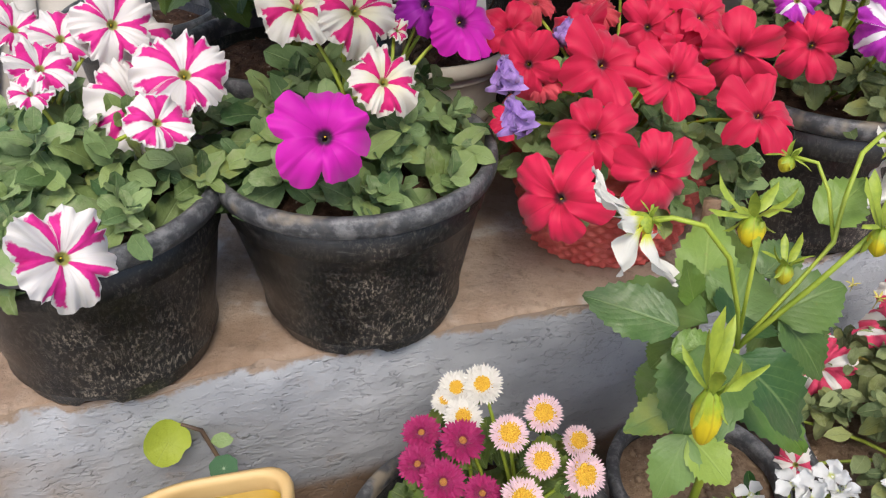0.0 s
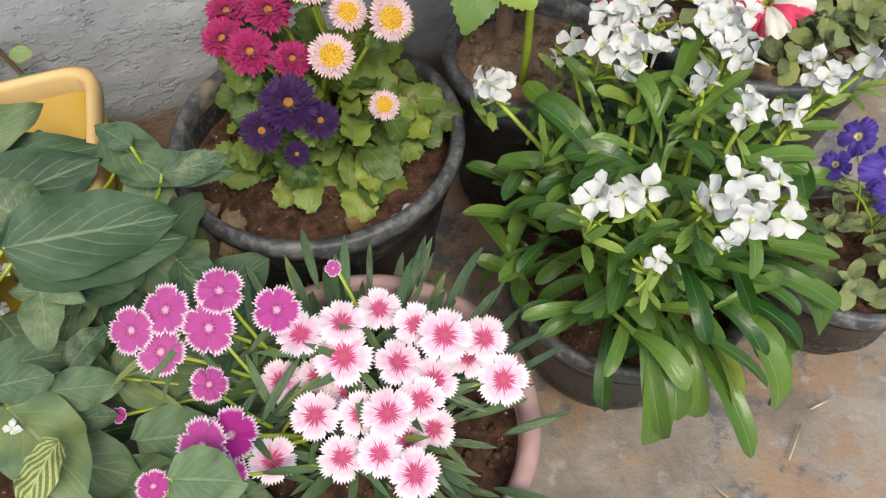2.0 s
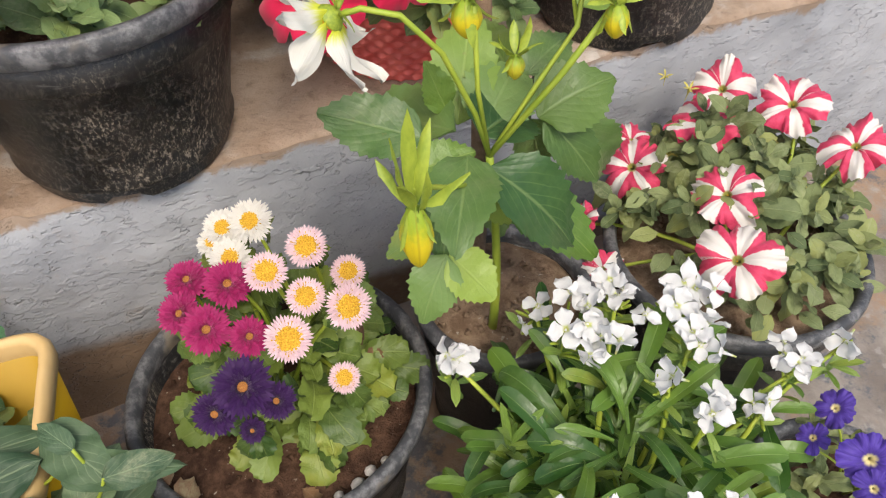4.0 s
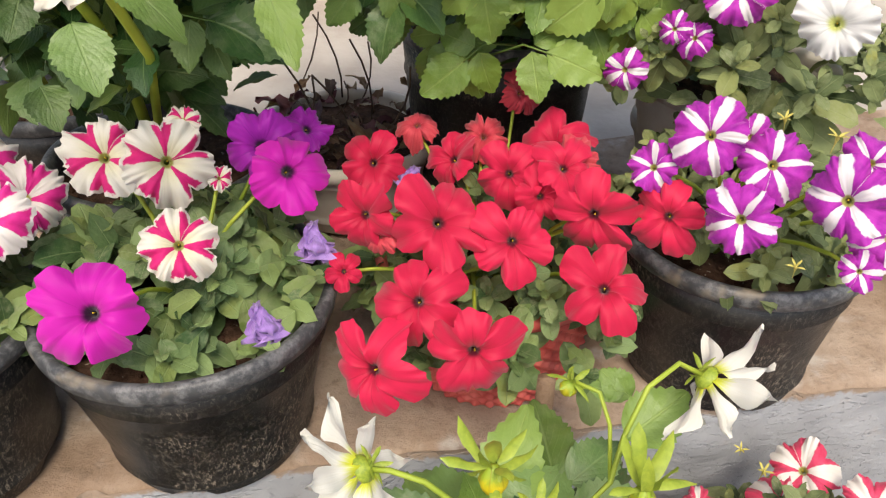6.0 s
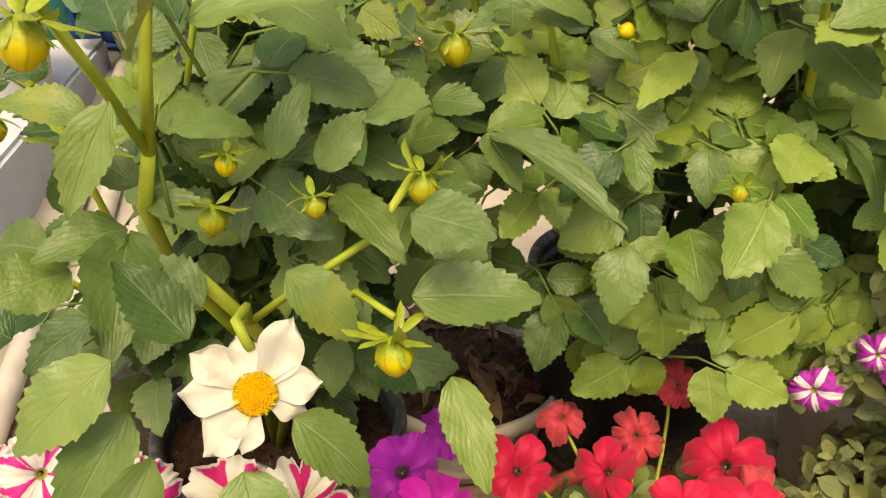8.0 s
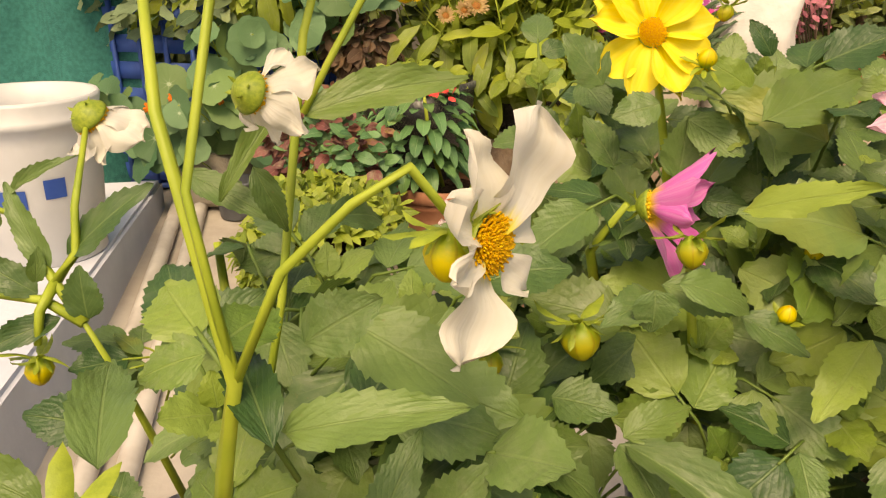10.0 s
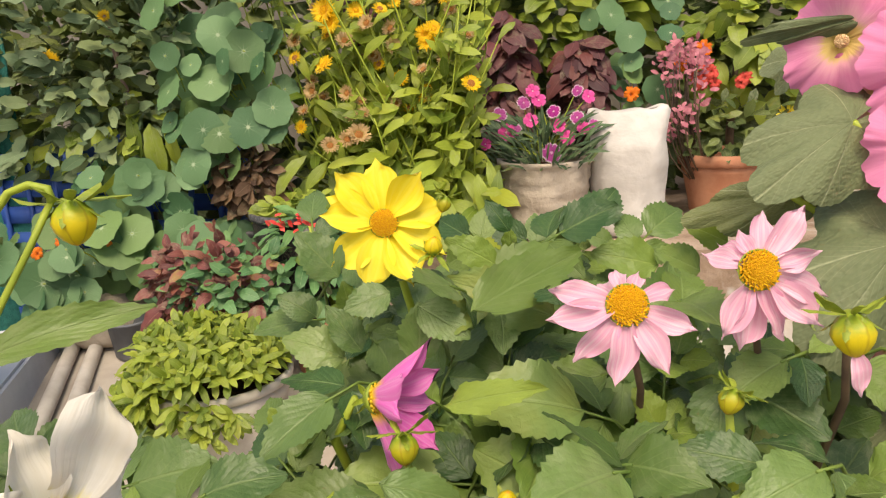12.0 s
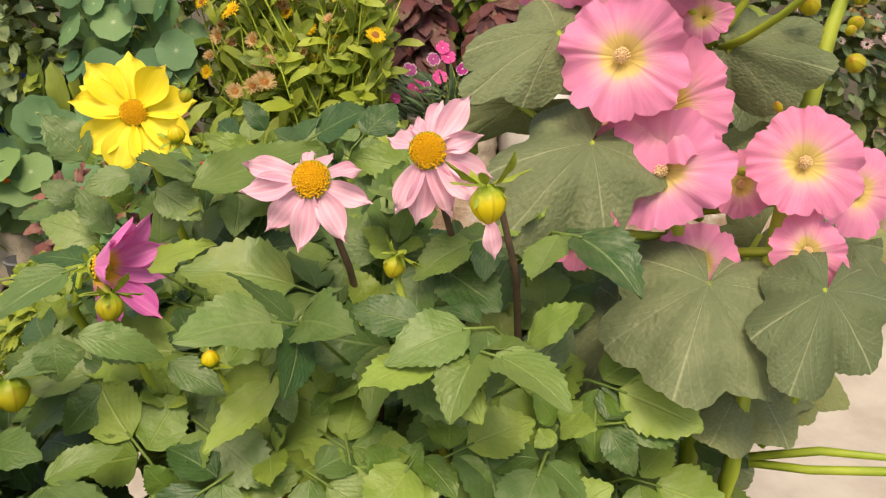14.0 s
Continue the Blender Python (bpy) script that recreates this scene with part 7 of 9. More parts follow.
def seed_pods(owner, spots, rng):
    """Spent petunia calyces with spread yellowish lobes."""
    dry = plain_material("yellowing_calyx", (0.34, 0.30, 0.06), (0.50, 0.44, 0.12), 6.0, 0.7)
    for x, y, z, h in spots:
        heap = Heap()
        for k in range(5):
            shape = strap(0.22, 0.6, 0.5, 0.5, -0.25, 6, 3, 600 + k)
            heap.copy(shape, Matrix.Rotation(k * 1.257 + rng.uniform(-0.3, 0.3), 4, "Z") @ Matrix.Rotation(rng.uniform(0.5, 1.1), 4, "X"))
        heap.add(*lathe([(0.03, -1.6), (0.05, -0.6), (0.16, 0.0), (0.001, 0.35)], 7))
        part("seed_pod", heap.mesh("seed_pod", dry), owner, face(V((x, y, z)), (rng.uniform(-0.3, 0.3), -0.3, 1), h, rng.uniform(0, 6)))


floor_bits()
seed_pods(purple_pot, [(x, y, z, h) for x, y, z, h in PODS_A], random.Random(8))
seed_pods(rose_pot, [(x, y, z, h) for x, y, z, h in PODS_B], random.Random(9))


# ---- tall plants on the platform ----
NEAR_WHITE = [
    (-0.021, 0.566, 1.022, 0.032),
    (-0.115, 0.603, 1.057, 0.017),
    (-0.132, 0.624, 1.137, 0.017),
]
NEAR_STEM = [
    (-0.130, 0.619, 0.914, 0.000),
    (-0.125, 0.634, 0.962, 0.000),
    (-0.124, 0.647, 1.003, 0.000),
    (-0.123, 0.657, 1.036, 0.000),
    (-0.122, 0.668, 1.071, 0.000),
    (-0.117, 0.676, 1.095, 0.000),
    (-0.108, 0.682, 1.108, 0.000),
    (-0.099, 0.684, 1.111, 0.000),
    (-0.091, 0.685, 1.109, 0.000),
    (-0.089, 0.684, 1.103, 0.000),
]
NEAR_STEM_B = [
    (-0.120, 0.658, 1.039, 0.000),
    (-0.110, 0.667, 1.061, 0.000),
    (-0.099, 0.676, 1.083, 0.000),
    (-0.089, 0.685, 1.105, 0.000),
]
NEAR_LEAF = [
    (-0.131, 0.612, 1.097, -0.110, 0.682, 1.110, 0.016),
    (-0.120, 0.659, 1.038, -0.057, 0.679, 1.063, 0.021),
    (-0.154, 0.641, 1.002, -0.126, 0.665, 1.062, 0.010),
    (-0.125, 0.693, 0.980, -0.101, 0.730, 0.978, 0.022),
    (-0.180, 0.659, 1.008, -0.138, 0.644, 1.002, 0.016),
    (-0.126, 0.621, 1.025, -0.112, 0.617, 1.001, 0.012),
]
HOLLY = [
    (0.339, 0.851, 1.141, 0.040),
    (0.329, 0.826, 1.096, 0.037),
    (0.359, 0.834, 1.067, 0.039),
    (0.355, 0.826, 1.028, 0.038),
    (0.442, 0.831, 1.033, 0.0315),
    (0.318, 0.874, 1.118, 0.034),
    (0.293, 0.879, 1.152, 0.032),
    (0.311, 0.813, 0.990, 0.022),
    (0.388, 0.847, 0.963, 0.026),
    (0.448, 0.827, 0.979, 0.022),
    (0.322, 0.889, 1.182, 0.032),
    (0.379, 0.851, 1.117, 0.017),
    (0.490, 0.868, 1.008, 0.026),
    (0.414, 0.861, 1.013, 0.022),
    (0.287, 0.868, 1.201, 0.015),
]
HOLLY_LEAF = [
    (0.292, 0.848, 1.108, 0.233, 0.814, 1.080, 0.065),
    (0.346, 0.820, 1.160, 0.394, 0.804, 1.130, 0.047),
    (0.402, 0.876, 1.098, 0.456, 0.842, 1.090, 0.066),
    (0.314, 0.826, 1.044, 0.267, 0.779, 0.999, 0.090),
    (0.388, 0.815, 0.960, 0.364, 0.750, 0.916, 0.110),
    (0.449, 0.793, 0.965, 0.425, 0.749, 0.926, 0.071),
    (0.268, 0.877, 1.062, 0.204, 0.867, 1.049, 0.034),
    (0.307, 0.884, 1.165, 0.236, 0.864, 1.159, 0.014),
    (0.347, 0.864, 0.924, 0.313, 0.817, 0.874, 0.075),
    (0.422, 0.864, 1.164, 0.432, 0.862, 1.192, 0.027),
    (0.450, 0.803, 1.155, 0.424, 0.800, 1.152, 0.018),
    (0.458, 0.878, 0.886, 0.458, 0.831, 0.863, 0.076),
    (0.287, 0.918, 1.141, 0.311, 0.939, 1.175, 0.048),
    (0.442, 0.906, 0.968, 0.418, 0.896, 0.937, 0.060),
    (0.428, 0.853, 0.882, 0.398, 0.795, 0.871, 0.079),
]
HOLLY_STEM = [
    (0.493, 0.915, 1.202, 0.004),
    (0.479, 0.900, 1.146, 0.005),
    (0.466, 0.890, 1.107, 0.006),
    (0.455, 0.878, 1.062, 0.007),
    (0.438, 0.857, 0.984, 0.007),
    (0.423, 0.835, 0.899, 0.007),
    (0.414, 0.818, 0.829, 0.007),
]
HOLLY_TWIG = [
    (0.430, 0.835, 0.831, 0.003),
    (0.470, 0.823, 0.845, 0.003),
    (0.517, 0.800, 0.855, 0.002),
    (0.430, 0.834, 0.827, 0.003),
    (0.463, 0.819, 0.833, 0.003),
    (0.517, 0.798, 0.848, 0.003),
    (0.437, 0.838, 0.838, 0.003),
    (0.454, 0.839, 0.868, 0.003),
    (0.469, 0.834, 0.919, 0.002),
]
HOLLY_BUD = [
    (0.442, 0.860, 1.123, 0.010),
    (0.474, 0.871, 1.112, 0.007),
    (0.481, 0.886, 1.128, 0.008),
    (0.471, 0.855, 1.089, 0.009),
    (0.479, 0.888, 1.137, 0.007),
    (0.425, 0.882, 1.137, 0.007),
    (0.433, 0.865, 1.062, 0.009),
    (0.467, 0.859, 1.108, 0.005),
    (0.465, 0.884, 1.170, 0.008),
]
BG_DIAN = [
    (0.049, 2.359, 1.059, 0.016),
    (0.027, 2.350, 1.032, 0.016),
    (0.063, 2.356, 1.037, 0.017),
    (-0.031, 2.337, 1.007, 0.017),
    (-0.017, 2.329, 0.964, 0.020),
    (0.004, 2.332, 0.967, 0.017),
    (0.043, 2.343, 0.989, 0.017),
    (0.098, 2.354, 1.008, 0.016),
    (0.109, 2.347, 0.972, 0.017),
    (0.093, 2.331, 0.910, 0.024),
    (0.132, 2.344, 0.943, 0.017),
    (0.155, 2.358, 0.991, 0.016),
    (0.184, 2.373, 1.039, 0.016),
    (0.156, 2.372, 1.054, 0.014),
    (0.171, 2.354, 0.965, 0.016),
    (0.197, 2.359, 0.972, 0.014),
    (-0.068, 2.316, 0.938, 0.014),
]
BG_CAL = [
    (-0.407, 2.161, 1.265, 0.026),
    (-0.394, 2.156, 1.239, 0.022),
    (-0.335, 2.169, 1.262, 0.017),
    (-0.251, 2.185, 1.278, 0.014),
    (-0.181, 2.177, 1.204, 0.020),
    (-0.164, 2.181, 1.213, 0.018),
    (-0.175, 2.173, 1.183, 0.021),
    (-0.409, 2.133, 1.146, 0.020),
    (-0.166, 2.200, 1.296, 0.018),
    (-0.134, 2.201, 1.282, 0.016),
    (-0.110, 2.181, 1.179, 0.017),
    (-0.463, 2.096, 1.013, 0.013),
    (-0.891, 2.084, 1.279, 0.017),
    (-0.518, 2.127, 1.181, 0.010),
    (-1.031, 2.046, 1.195, 0.026),
    (-1.014, 2.047, 1.189, 0.021),
]
BG_FADED = [
    (-0.362, 2.151, 1.197, 0.018),
    (-0.252, 2.162, 1.179, 0.017),
    (-0.258, 2.170, 1.218, 0.018),
    (-0.436, 2.117, 1.092, 0.018),
    (-0.358, 2.126, 1.082, 0.016),
    (-0.360, 2.102, 0.980, 0.018),
    (-0.334, 2.108, 0.989, 0.024),
    (-0.399, 2.094, 0.969, 0.018),
    (-0.473, 2.137, 1.202, 0.016),
    (-0.121, 2.196, 1.252, 0.016),
    (-0.456, 2.105, 1.048, 0.013),
    (-0.346, 2.115, 1.030, 0.014),
    (-0.298, 2.152, 1.162, 0.013),
    (-0.136, 2.170, 1.148, 0.017),
]
LD_LEAF = [
    (-0.068, 0.445, 0.821, -0.064, 0.363, 0.782, 0.028),
    (-0.040, 0.462, 0.804, -0.023, 0.440, 0.782, 0.031),
    (-0.022, 0.476, 0.824, 0.015, 0.471, 0.805, 0.028),
    (0.007, 0.564, 0.833, 0.068, 0.576, 0.838, 0.038),
    (0.031, 0.547, 0.800, 0.056, 0.509, 0.770, 0.026),
    (-0.090, 0.466, 0.822, -0.103, 0.425, 0.797, 0.031),
    (-0.084, 0.524, 0.839, -0.123, 0.529, 0.857, 0.035),
    (-0.072, 0.470, 0.766, -0.056, 0.454, 0.756, 0.024),
    (-0.133, 0.549, 0.862, -0.153, 0.514, 0.869, 0.027),
    (-0.132, 0.548, 0.860, -0.109, 0.489, 0.848, 0.038),
    (-0.127, 0.557, 0.876, -0.088, 0.561, 0.868, 0.020),
    (-0.158, 0.534, 0.843, -0.177, 0.498, 0.848, 0.034),
    (-0.059, 0.566, 0.838, -0.017, 0.561, 0.811, 0.032),
]
LD_LEAF_C = [
    (-0.088, 0.460, 0.853, -0.120, 0.430, 0.830, 0.032),
    (-0.115, 0.488, 0.850, -0.142, 0.466, 0.839, 0.020),
    (-0.079, 0.500, 0.838, -0.108, 0.501, 0.871, 0.030),
    (-0.148, 0.478, 0.842, -0.161, 0.472, 0.856, 0.022),
    (-0.116, 0.513, 0.933, -0.145, 0.501, 0.945, 0.020),
    (-0.149, 0.511, 0.945, -0.178, 0.503, 0.967, 0.017),
    (-0.173, 0.567, 0.933, -0.194, 0.556, 0.944, 0.022),
    (-0.127, 0.555, 0.883, -0.154, 0.548, 0.907, 0.022),
    (-0.096, 0.575, 0.887, -0.099, 0.580, 0.921, 0.028),
    (-0.065, 0.575, 0.895, -0.052, 0.585, 0.932, 0.020),
    (-0.050, 0.596, 0.883, -0.028, 0.603, 0.911, 0.024),
    (-0.180, 0.564, 0.858, -0.176, 0.566, 0.885, 0.014),
]
LD_LEAF_B = [
    (-0.069, 0.462, 0.958, -0.083, 0.443, 0.925, 0.018),
    (-0.076, 0.523, 0.970, -0.104, 0.552, 0.996, 0.017),
    (-0.077, 0.533, 0.968, -0.029, 0.532, 0.988, 0.019),
    (-0.078, 0.554, 0.988, -0.055, 0.556, 1.005, 0.022),
    (-0.106, 0.488, 0.983, -0.128, 0.526, 1.001, 0.019),
    (-0.097, 0.462, 0.971, -0.128, 0.469, 0.955, 0.014),
    (-0.058, 0.460, 0.972, -0.034, 0.438, 1.007, 0.008),
    (-0.071, 0.497, 0.937, -0.046, 0.526, 0.937, 0.017),
    (-0.066, 0.588, 0.888, -0.045, 0.669, 0.905, 0.041),
    (-0.035, 0.622, 0.897, -0.022, 0.659, 0.896, 0.022),
    (-0.044, 0.606, 0.868, -0.006, 0.562, 0.875, 0.027),
    (0.008, 0.558, 0.882, 0.047, 0.545, 0.884, 0.034),
    (-0.080, 0.602, 0.971, -0.032, 0.586, 0.960, 0.034),
]
BUSH_LEAF = [
    (0.027, 0.684, 0.878, 0.104, 0.634, 0.877, 0.028),
    (0.024, 0.683, 0.878, 0.051, 0.660, 0.864, 0.026),
    (0.026, 0.685, 0.881, 0.056, 0.700, 0.898, 0.021),
    (0.034, 0.699, 0.955, 0.037, 0.691, 0.937, 0.024),
    (0.045, 0.703, 0.958, 0.085, 0.710, 0.951, 0.022),
    (0.141, 0.734, 0.924, 0.114, 0.694, 0.902, 0.025),
    (0.142, 0.735, 0.927, 0.157, 0.744, 0.938, 0.021),
    (0.141, 0.734, 0.924, 0.150, 0.725, 0.902, 0.017),
    (0.079, 0.731, 0.931, 0.112, 0.723, 0.921, 0.021),
    (0.119, 0.713, 0.798, 0.114, 0.675, 0.770, 0.037),
    (0.154, 0.707, 0.817, 0.161, 0.667, 0.800, 0.037),
]
BUSH_LEAF_C = [
    (-0.001, 0.807, 1.032, -0.020, 0.800, 1.060, 0.029),
    (0.031, 0.800, 1.024, 0.009, 0.785, 1.020, 0.023),
    (0.047, 0.801, 1.016, 0.077, 0.792, 1.002, 0.026),
    (0.077, 0.856, 1.006, 0.132, 0.863, 1.041, 0.038),
    (-0.004, 0.814, 0.977, -0.033, 0.803, 0.998, 0.030),
    (0.009, 0.807, 0.985, -0.006, 0.802, 1.014, 0.021),
    (0.045, 0.802, 0.981, 0.049, 0.801, 1.015, 0.027),
    (0.193, 0.898, 1.012, 0.155, 0.884, 1.026, 0.030),
    (0.131, 0.891, 1.026, 0.137, 0.888, 1.051, 0.017),
    (0.096, 0.868, 1.044, 0.086, 0.861, 1.064, 0.016),
    (0.106, 0.856, 0.990, 0.076, 0.838, 0.979, 0.027),
    (0.131, 0.883, 0.997, 0.107, 0.868, 0.992, 0.025),
    (0.088, 0.862, 1.023, 0.061, 0.852, 1.044, 0.022),
    (0.177, 0.902, 0.999, 0.146, 0.886, 0.996, 0.027),
    (0.221, 0.901, 1.007, 0.194, 0.891, 1.025, 0.027),
    (-0.028, 0.836, 0.997, -0.045, 0.827, 1.015, 0.022),
    (0.240, 0.909, 1.024, 0.216, 0.898, 1.039, 0.023),
    (0.116, 0.884, 1.009, 0.146, 0.881, 1.017, 0.023),
]
BUSH_LEAF_B = [
    (0.135, 0.774, 0.904, 0.173, 0.758, 0.907, 0.027),
    (0.131, 0.772, 0.901, 0.142, 0.730, 0.893, 0.020),
    (0.130, 0.773, 0.906, 0.116, 0.778, 0.928, 0.021),
    (0.126, 0.771, 0.897, 0.106, 0.736, 0.891, 0.020),
    (0.223, 0.727, 0.962, 0.188, 0.725, 0.971, 0.027),
    (0.232, 0.724, 0.947, 0.202, 0.689, 0.946, 0.031),
    (0.238, 0.725, 0.947, 0.254, 0.692, 0.932, 0.026),
    (0.279, 0.750, 0.943, 0.302, 0.739, 0.972, 0.024),
    (0.038, 0.718, 0.943, 0.020, 0.687, 0.952, 0.024),
    (0.038, 0.720, 0.949, 0.078, 0.722, 0.940, 0.022),
    (0.125, 0.822, 1.002, 0.064, 0.822, 1.027, 0.040),
    (0.082, 0.773, 1.022, 0.139, 0.837, 1.041, 0.034),
    (0.072, 0.733, 0.986, 0.118, 0.704, 1.012, 0.017),
]


def thicket(owner, count, low, high, rng, keep):
    """The inner leaves of a bush, too many to part."""
    heap = Heap()
    done = 0
    while done < count:
        p = V([rng.uniform(a, b) for a, b in zip(low, high)])
        if not keep(p):
            continue
        done += 1
        t = rng.uniform(0, 6.28)
        d = V((math.cos(t), 0.6 * math.sin(t) - 0.45, rng.uniform(-0.65, 0.35)))
        heap.copy(rng.choice(DAHLIA_SHAPES), aim(p, d, V((rng.uniform(-0.8, 0.8), rng.uniform(-0.8, 0.2), 0.9)), rng.uniform(0.028, 0.052)))
    tagged(part("foliage", heap.mesh("foliage", DAHLIA_LEAF), owner), kind="stuff")


def over_parapet(p):
    """The side of the plant that is bare, where the parapet and the pipes show past it."""
    return p.x < -0.140 - 0.78 * (p.y - 0.565) and p.z > 0.785


def left_clear(p):
    """Bare of random leaves: the parapet's side, and the space in front of the main stems and big leaves."""
    return over_parapet(p) or p.y < 0.580 + 0.35 * (p.z - 0.86)


def bush_clear(p):
    """The open side of the bush, past which the pots behind it show."""
    return p.z > 0.84 and p.x < -0.030 - 0.27 * (p.y - 0.80) - 0.35 * max(0.0, 1.03 - p.z)


def left_dahlia():
    base = V((-0.150, 0.735, ground_z(0.735)))
    rng = random.Random(111)
    ob = thing("potted_dahlia", base, "tall leafy dahlia with white yellow-eyed flowers and fat buds", "potted flower", "dahlias")
    pot_parts(ob, base, 0.105, 0.085, 0.19, seed=111)
    heap = Heap()
    root = base + V((0, -0.01, 0.16))
    node, fork = V((-0.112, 0.545, 0.905)), V((-0.090, 0.530, 0.985))
    heap.add(*tube([root, (-0.14, 0.68, 0.70), (-0.135, 0.585, 0.82), (-0.126, 0.556, 0.872), node], [0.005, 0.0046, 0.0042, 0.0040, 0.0034], 8))
    heap.add(*tube([node, (-0.100, 0.535, 0.95), fork, (-0.118, 0.55, 1.06), (-0.15, 0.60, 1.12)], [0.0032, 0.0029, 0.0025, 0.0019, 0.0016], 7))
    heap.add(*tube([fork, (-0.075, 0.535, 1.02), (-0.055, 0.54, 1.04), (-0.04, 0.545, 1.05), V(NEAR_WHITE[0][:3]) - V((0.006, 0, 0))], 0.0016, 6))
    heap.add(*tube([fork, (-0.105, 0.54, 1.04), (-0.10, 0.56, 1.10), (-0.085, 0.60, 1.15)], 0.0015, 6))
    heap.add(*tube([node, (-0.108, 0.515, 0.945), (-0.098, 0.475, 0.985)], 0.0024, 6))
    heap.add(*tube([(-0.085, 0.57, 0.80), (-0.05, 0.575, 0.83), (-0.02, 0.59, 0.85), (0.0, 0.598, 0.885)], 0.0024, 6))
    heap.add(*tube([root, (-0.09, 0.63, 0.72), (-0.085, 0.57, 0.80), (-0.095, 0.545, 0.84)], 0.004, 6))
    heap.add(*tube([(-0.06, 0.60, 0.79), (-0.025, 0.575, 0.825), (0.0, 0.555, 0.826)], 0.002, 6))
    heap.add(*tube([(-0.085, 0.57, 0.80), (-0.06, 0.52, 0.845), (-0.05, 0.49, 0.858), (-0.045, 0.49, 0.845)], 0.0024, 6))
    heap.add(*tube([root, (-0.16, 0.70, 0.80), (-0.19, 0.70, 0.90), (-0.205, 0.72, 0.95)], [0.005, 0.004, 0.003, 0.0025], 6))
    stem_parts(ob, heap)
    ray_flower(ob, P_WHITE, (-0.040, 0.480, 0.830), (0.30, -0.62, 0.55), 0.032, rng, 8, DISC_GOLD, 0.25, -0.05, 0.0, lay=[(5, 0.8, 0.1), (-38, 1.12, 0.25), (-85, 0.85, -0.1), (-120, 0.7, -0.2), (165, 0.75, -0.3), (130, 1.0, 0.0), (85, 0.95, 0.0), (45, 1.0, 0.0)])
    ray_flower(ob, P_WHITE, NEAR_WHITE[0][:3], (0.84, -0.42, 0.05), 0.036, rng, 6, DISC_GOLD, 0.24, 0.0, 0.0, lay=[(-34, 1.30, 0.15), (8, 0.95, 0.1), (-78, 0.9, -0.1), (52, 0.8, 0.1), (100, 0.7, 0.2), (155, 1.1, 0.2), (215, 0.7, 0.1)])
    ray_flower(ob, P_WHITE, NEAR_WHITE[1][:3], (0.35, 0.75, -0.35), 0.026, rng, 6, DISC_GOLD, 0.26, 0.9, wild=0.2)
    ray_flower(ob, P_WHITE, NEAR_WHITE[2][:3], (0.4, -0.5, 0.4), 0.028, rng, 6, DISC_GOLD, 0.30, 0.6, wild=0.3)
    heap = Heap()
    for pts, r in ((NEAR_STEM, 0.0020), (NEAR_STEM_B, 0.0016)):
        heap.add(*tube([p[:3] for p in pts], r, 6))
    stem_parts(ob, heap)
    for ax, ay, az, bx, by, bz, w in NEAR_LEAF:
        leaf_at(ob, DAHLIA_BLADES, (ax, ay, az), (bx, by, bz), (0.2, -0.8, 0.6), rng, w)
    for x, y, z, r, kind in ((-0.098, 0.464, 0.975, 0.0105, "yellow"), (0.001, 0.703, 0.923, 0.012, "green"), (0.004, 0.600, 0.877, 0.010, "green"), (-0.089, 0.573, 0.891, 0.007, "yellow"), (-0.098, 0.568, 0.862, 0.010, "green"), (0.001, 0.551, 0.806, 0.0125, "yellow"), (-0.083, 0.688, 1.094, 0.0118, "yellow"), (-0.033, 0.561, 1.02, 0.0095, "yellow"), (-0.135, 0.53, 0.905, 0.012, "yellow"), (-0.045, 0.575, 0.872, 0.007, "green")):
        dahlia_bud(ob, (x, y, z), (rng.uniform(-0.2, 0.2), -0.15, -1), r, rng, kind)
    for rows in (LD_LEAF, LD_LEAF_B, LD_LEAF_C):
        for ax, ay, az, bx, by, bz, w in rows:
            leaf_at(ob, DAHLIA_BLADES, (ax, ay, az), (bx, by, bz), V((0.08, 0.25, 1.06)) - V((ax, ay, az)) + V((0, 0, 0.25)), rng, w)
    stems = Heap()
    for k in range(58):
        t = rng.uniform(0, 6.28)
        z = rng.uniform(0.60, 0.96)
        r = rng.uniform(0.02, 0.13) * (1.0 if z < 0.85 else 0.7)
        p = V((-0.135 + r * math.cos(t), 0.655 + 0.75 * r * math.sin(t) - 0.12 * max(0, z - 0.75), z))
        if p.z < 0.71 - 0.47 * (p.y - 0.6):
            p.z = 0.71 - 0.47 * (p.y - 0.6) + rng.uniform(0.0, 0.12)
        if p.x > -0.085 and p.z < 0.80:
            p.x -= 0.06
        d = V((math.cos(t), math.sin(t) - 0.3, rng.uniform(-0.3, 0.4)))
        far = p + d.normalized() * 0.07
        if far.z < 0.745 - 0.47 * (far.y - 0.6):
            continue
        spray(ob, DAHLIA_BLADES, p, d, V((rng.uniform(-0.8, 0.8), rng.uniform(-0.9, 0.1), 0.9)), rng.uniform(0.040, 0.060), rng, 3, stems, left_clear)
    for x, y, z, size in ((-0.16, 0.63, 0.90, 0.05), (-0.06, 0.64, 0.89, 0.048), (-0.11, 0.60, 0.93, 0.044), (-0.03, 0.66, 0.85, 0.045), (-0.08, 0.69, 0.93, 0.045), (-0.13, 0.70, 0.94, 0.045)):
        shoot(ob, DAHLIA_BLADES, V((x, y, z)), V((rng.uniform(-0.4, 0.4), -0.45, 1)), size, rng, stems, 3, LIME_BLADES, left_clear)
    for x, y, z in ((-0.112, 0.545, 0.905), (-0.090, 0.53, 0.985)):
        spray(ob, LIME_BLADES, V((x, y, z)), V((rng.uniform(-1, 1), 0.4, rng.uniform(0.2, 0.6))), V((0, -0.3, 1)), 0.03, rng, 3, stems)
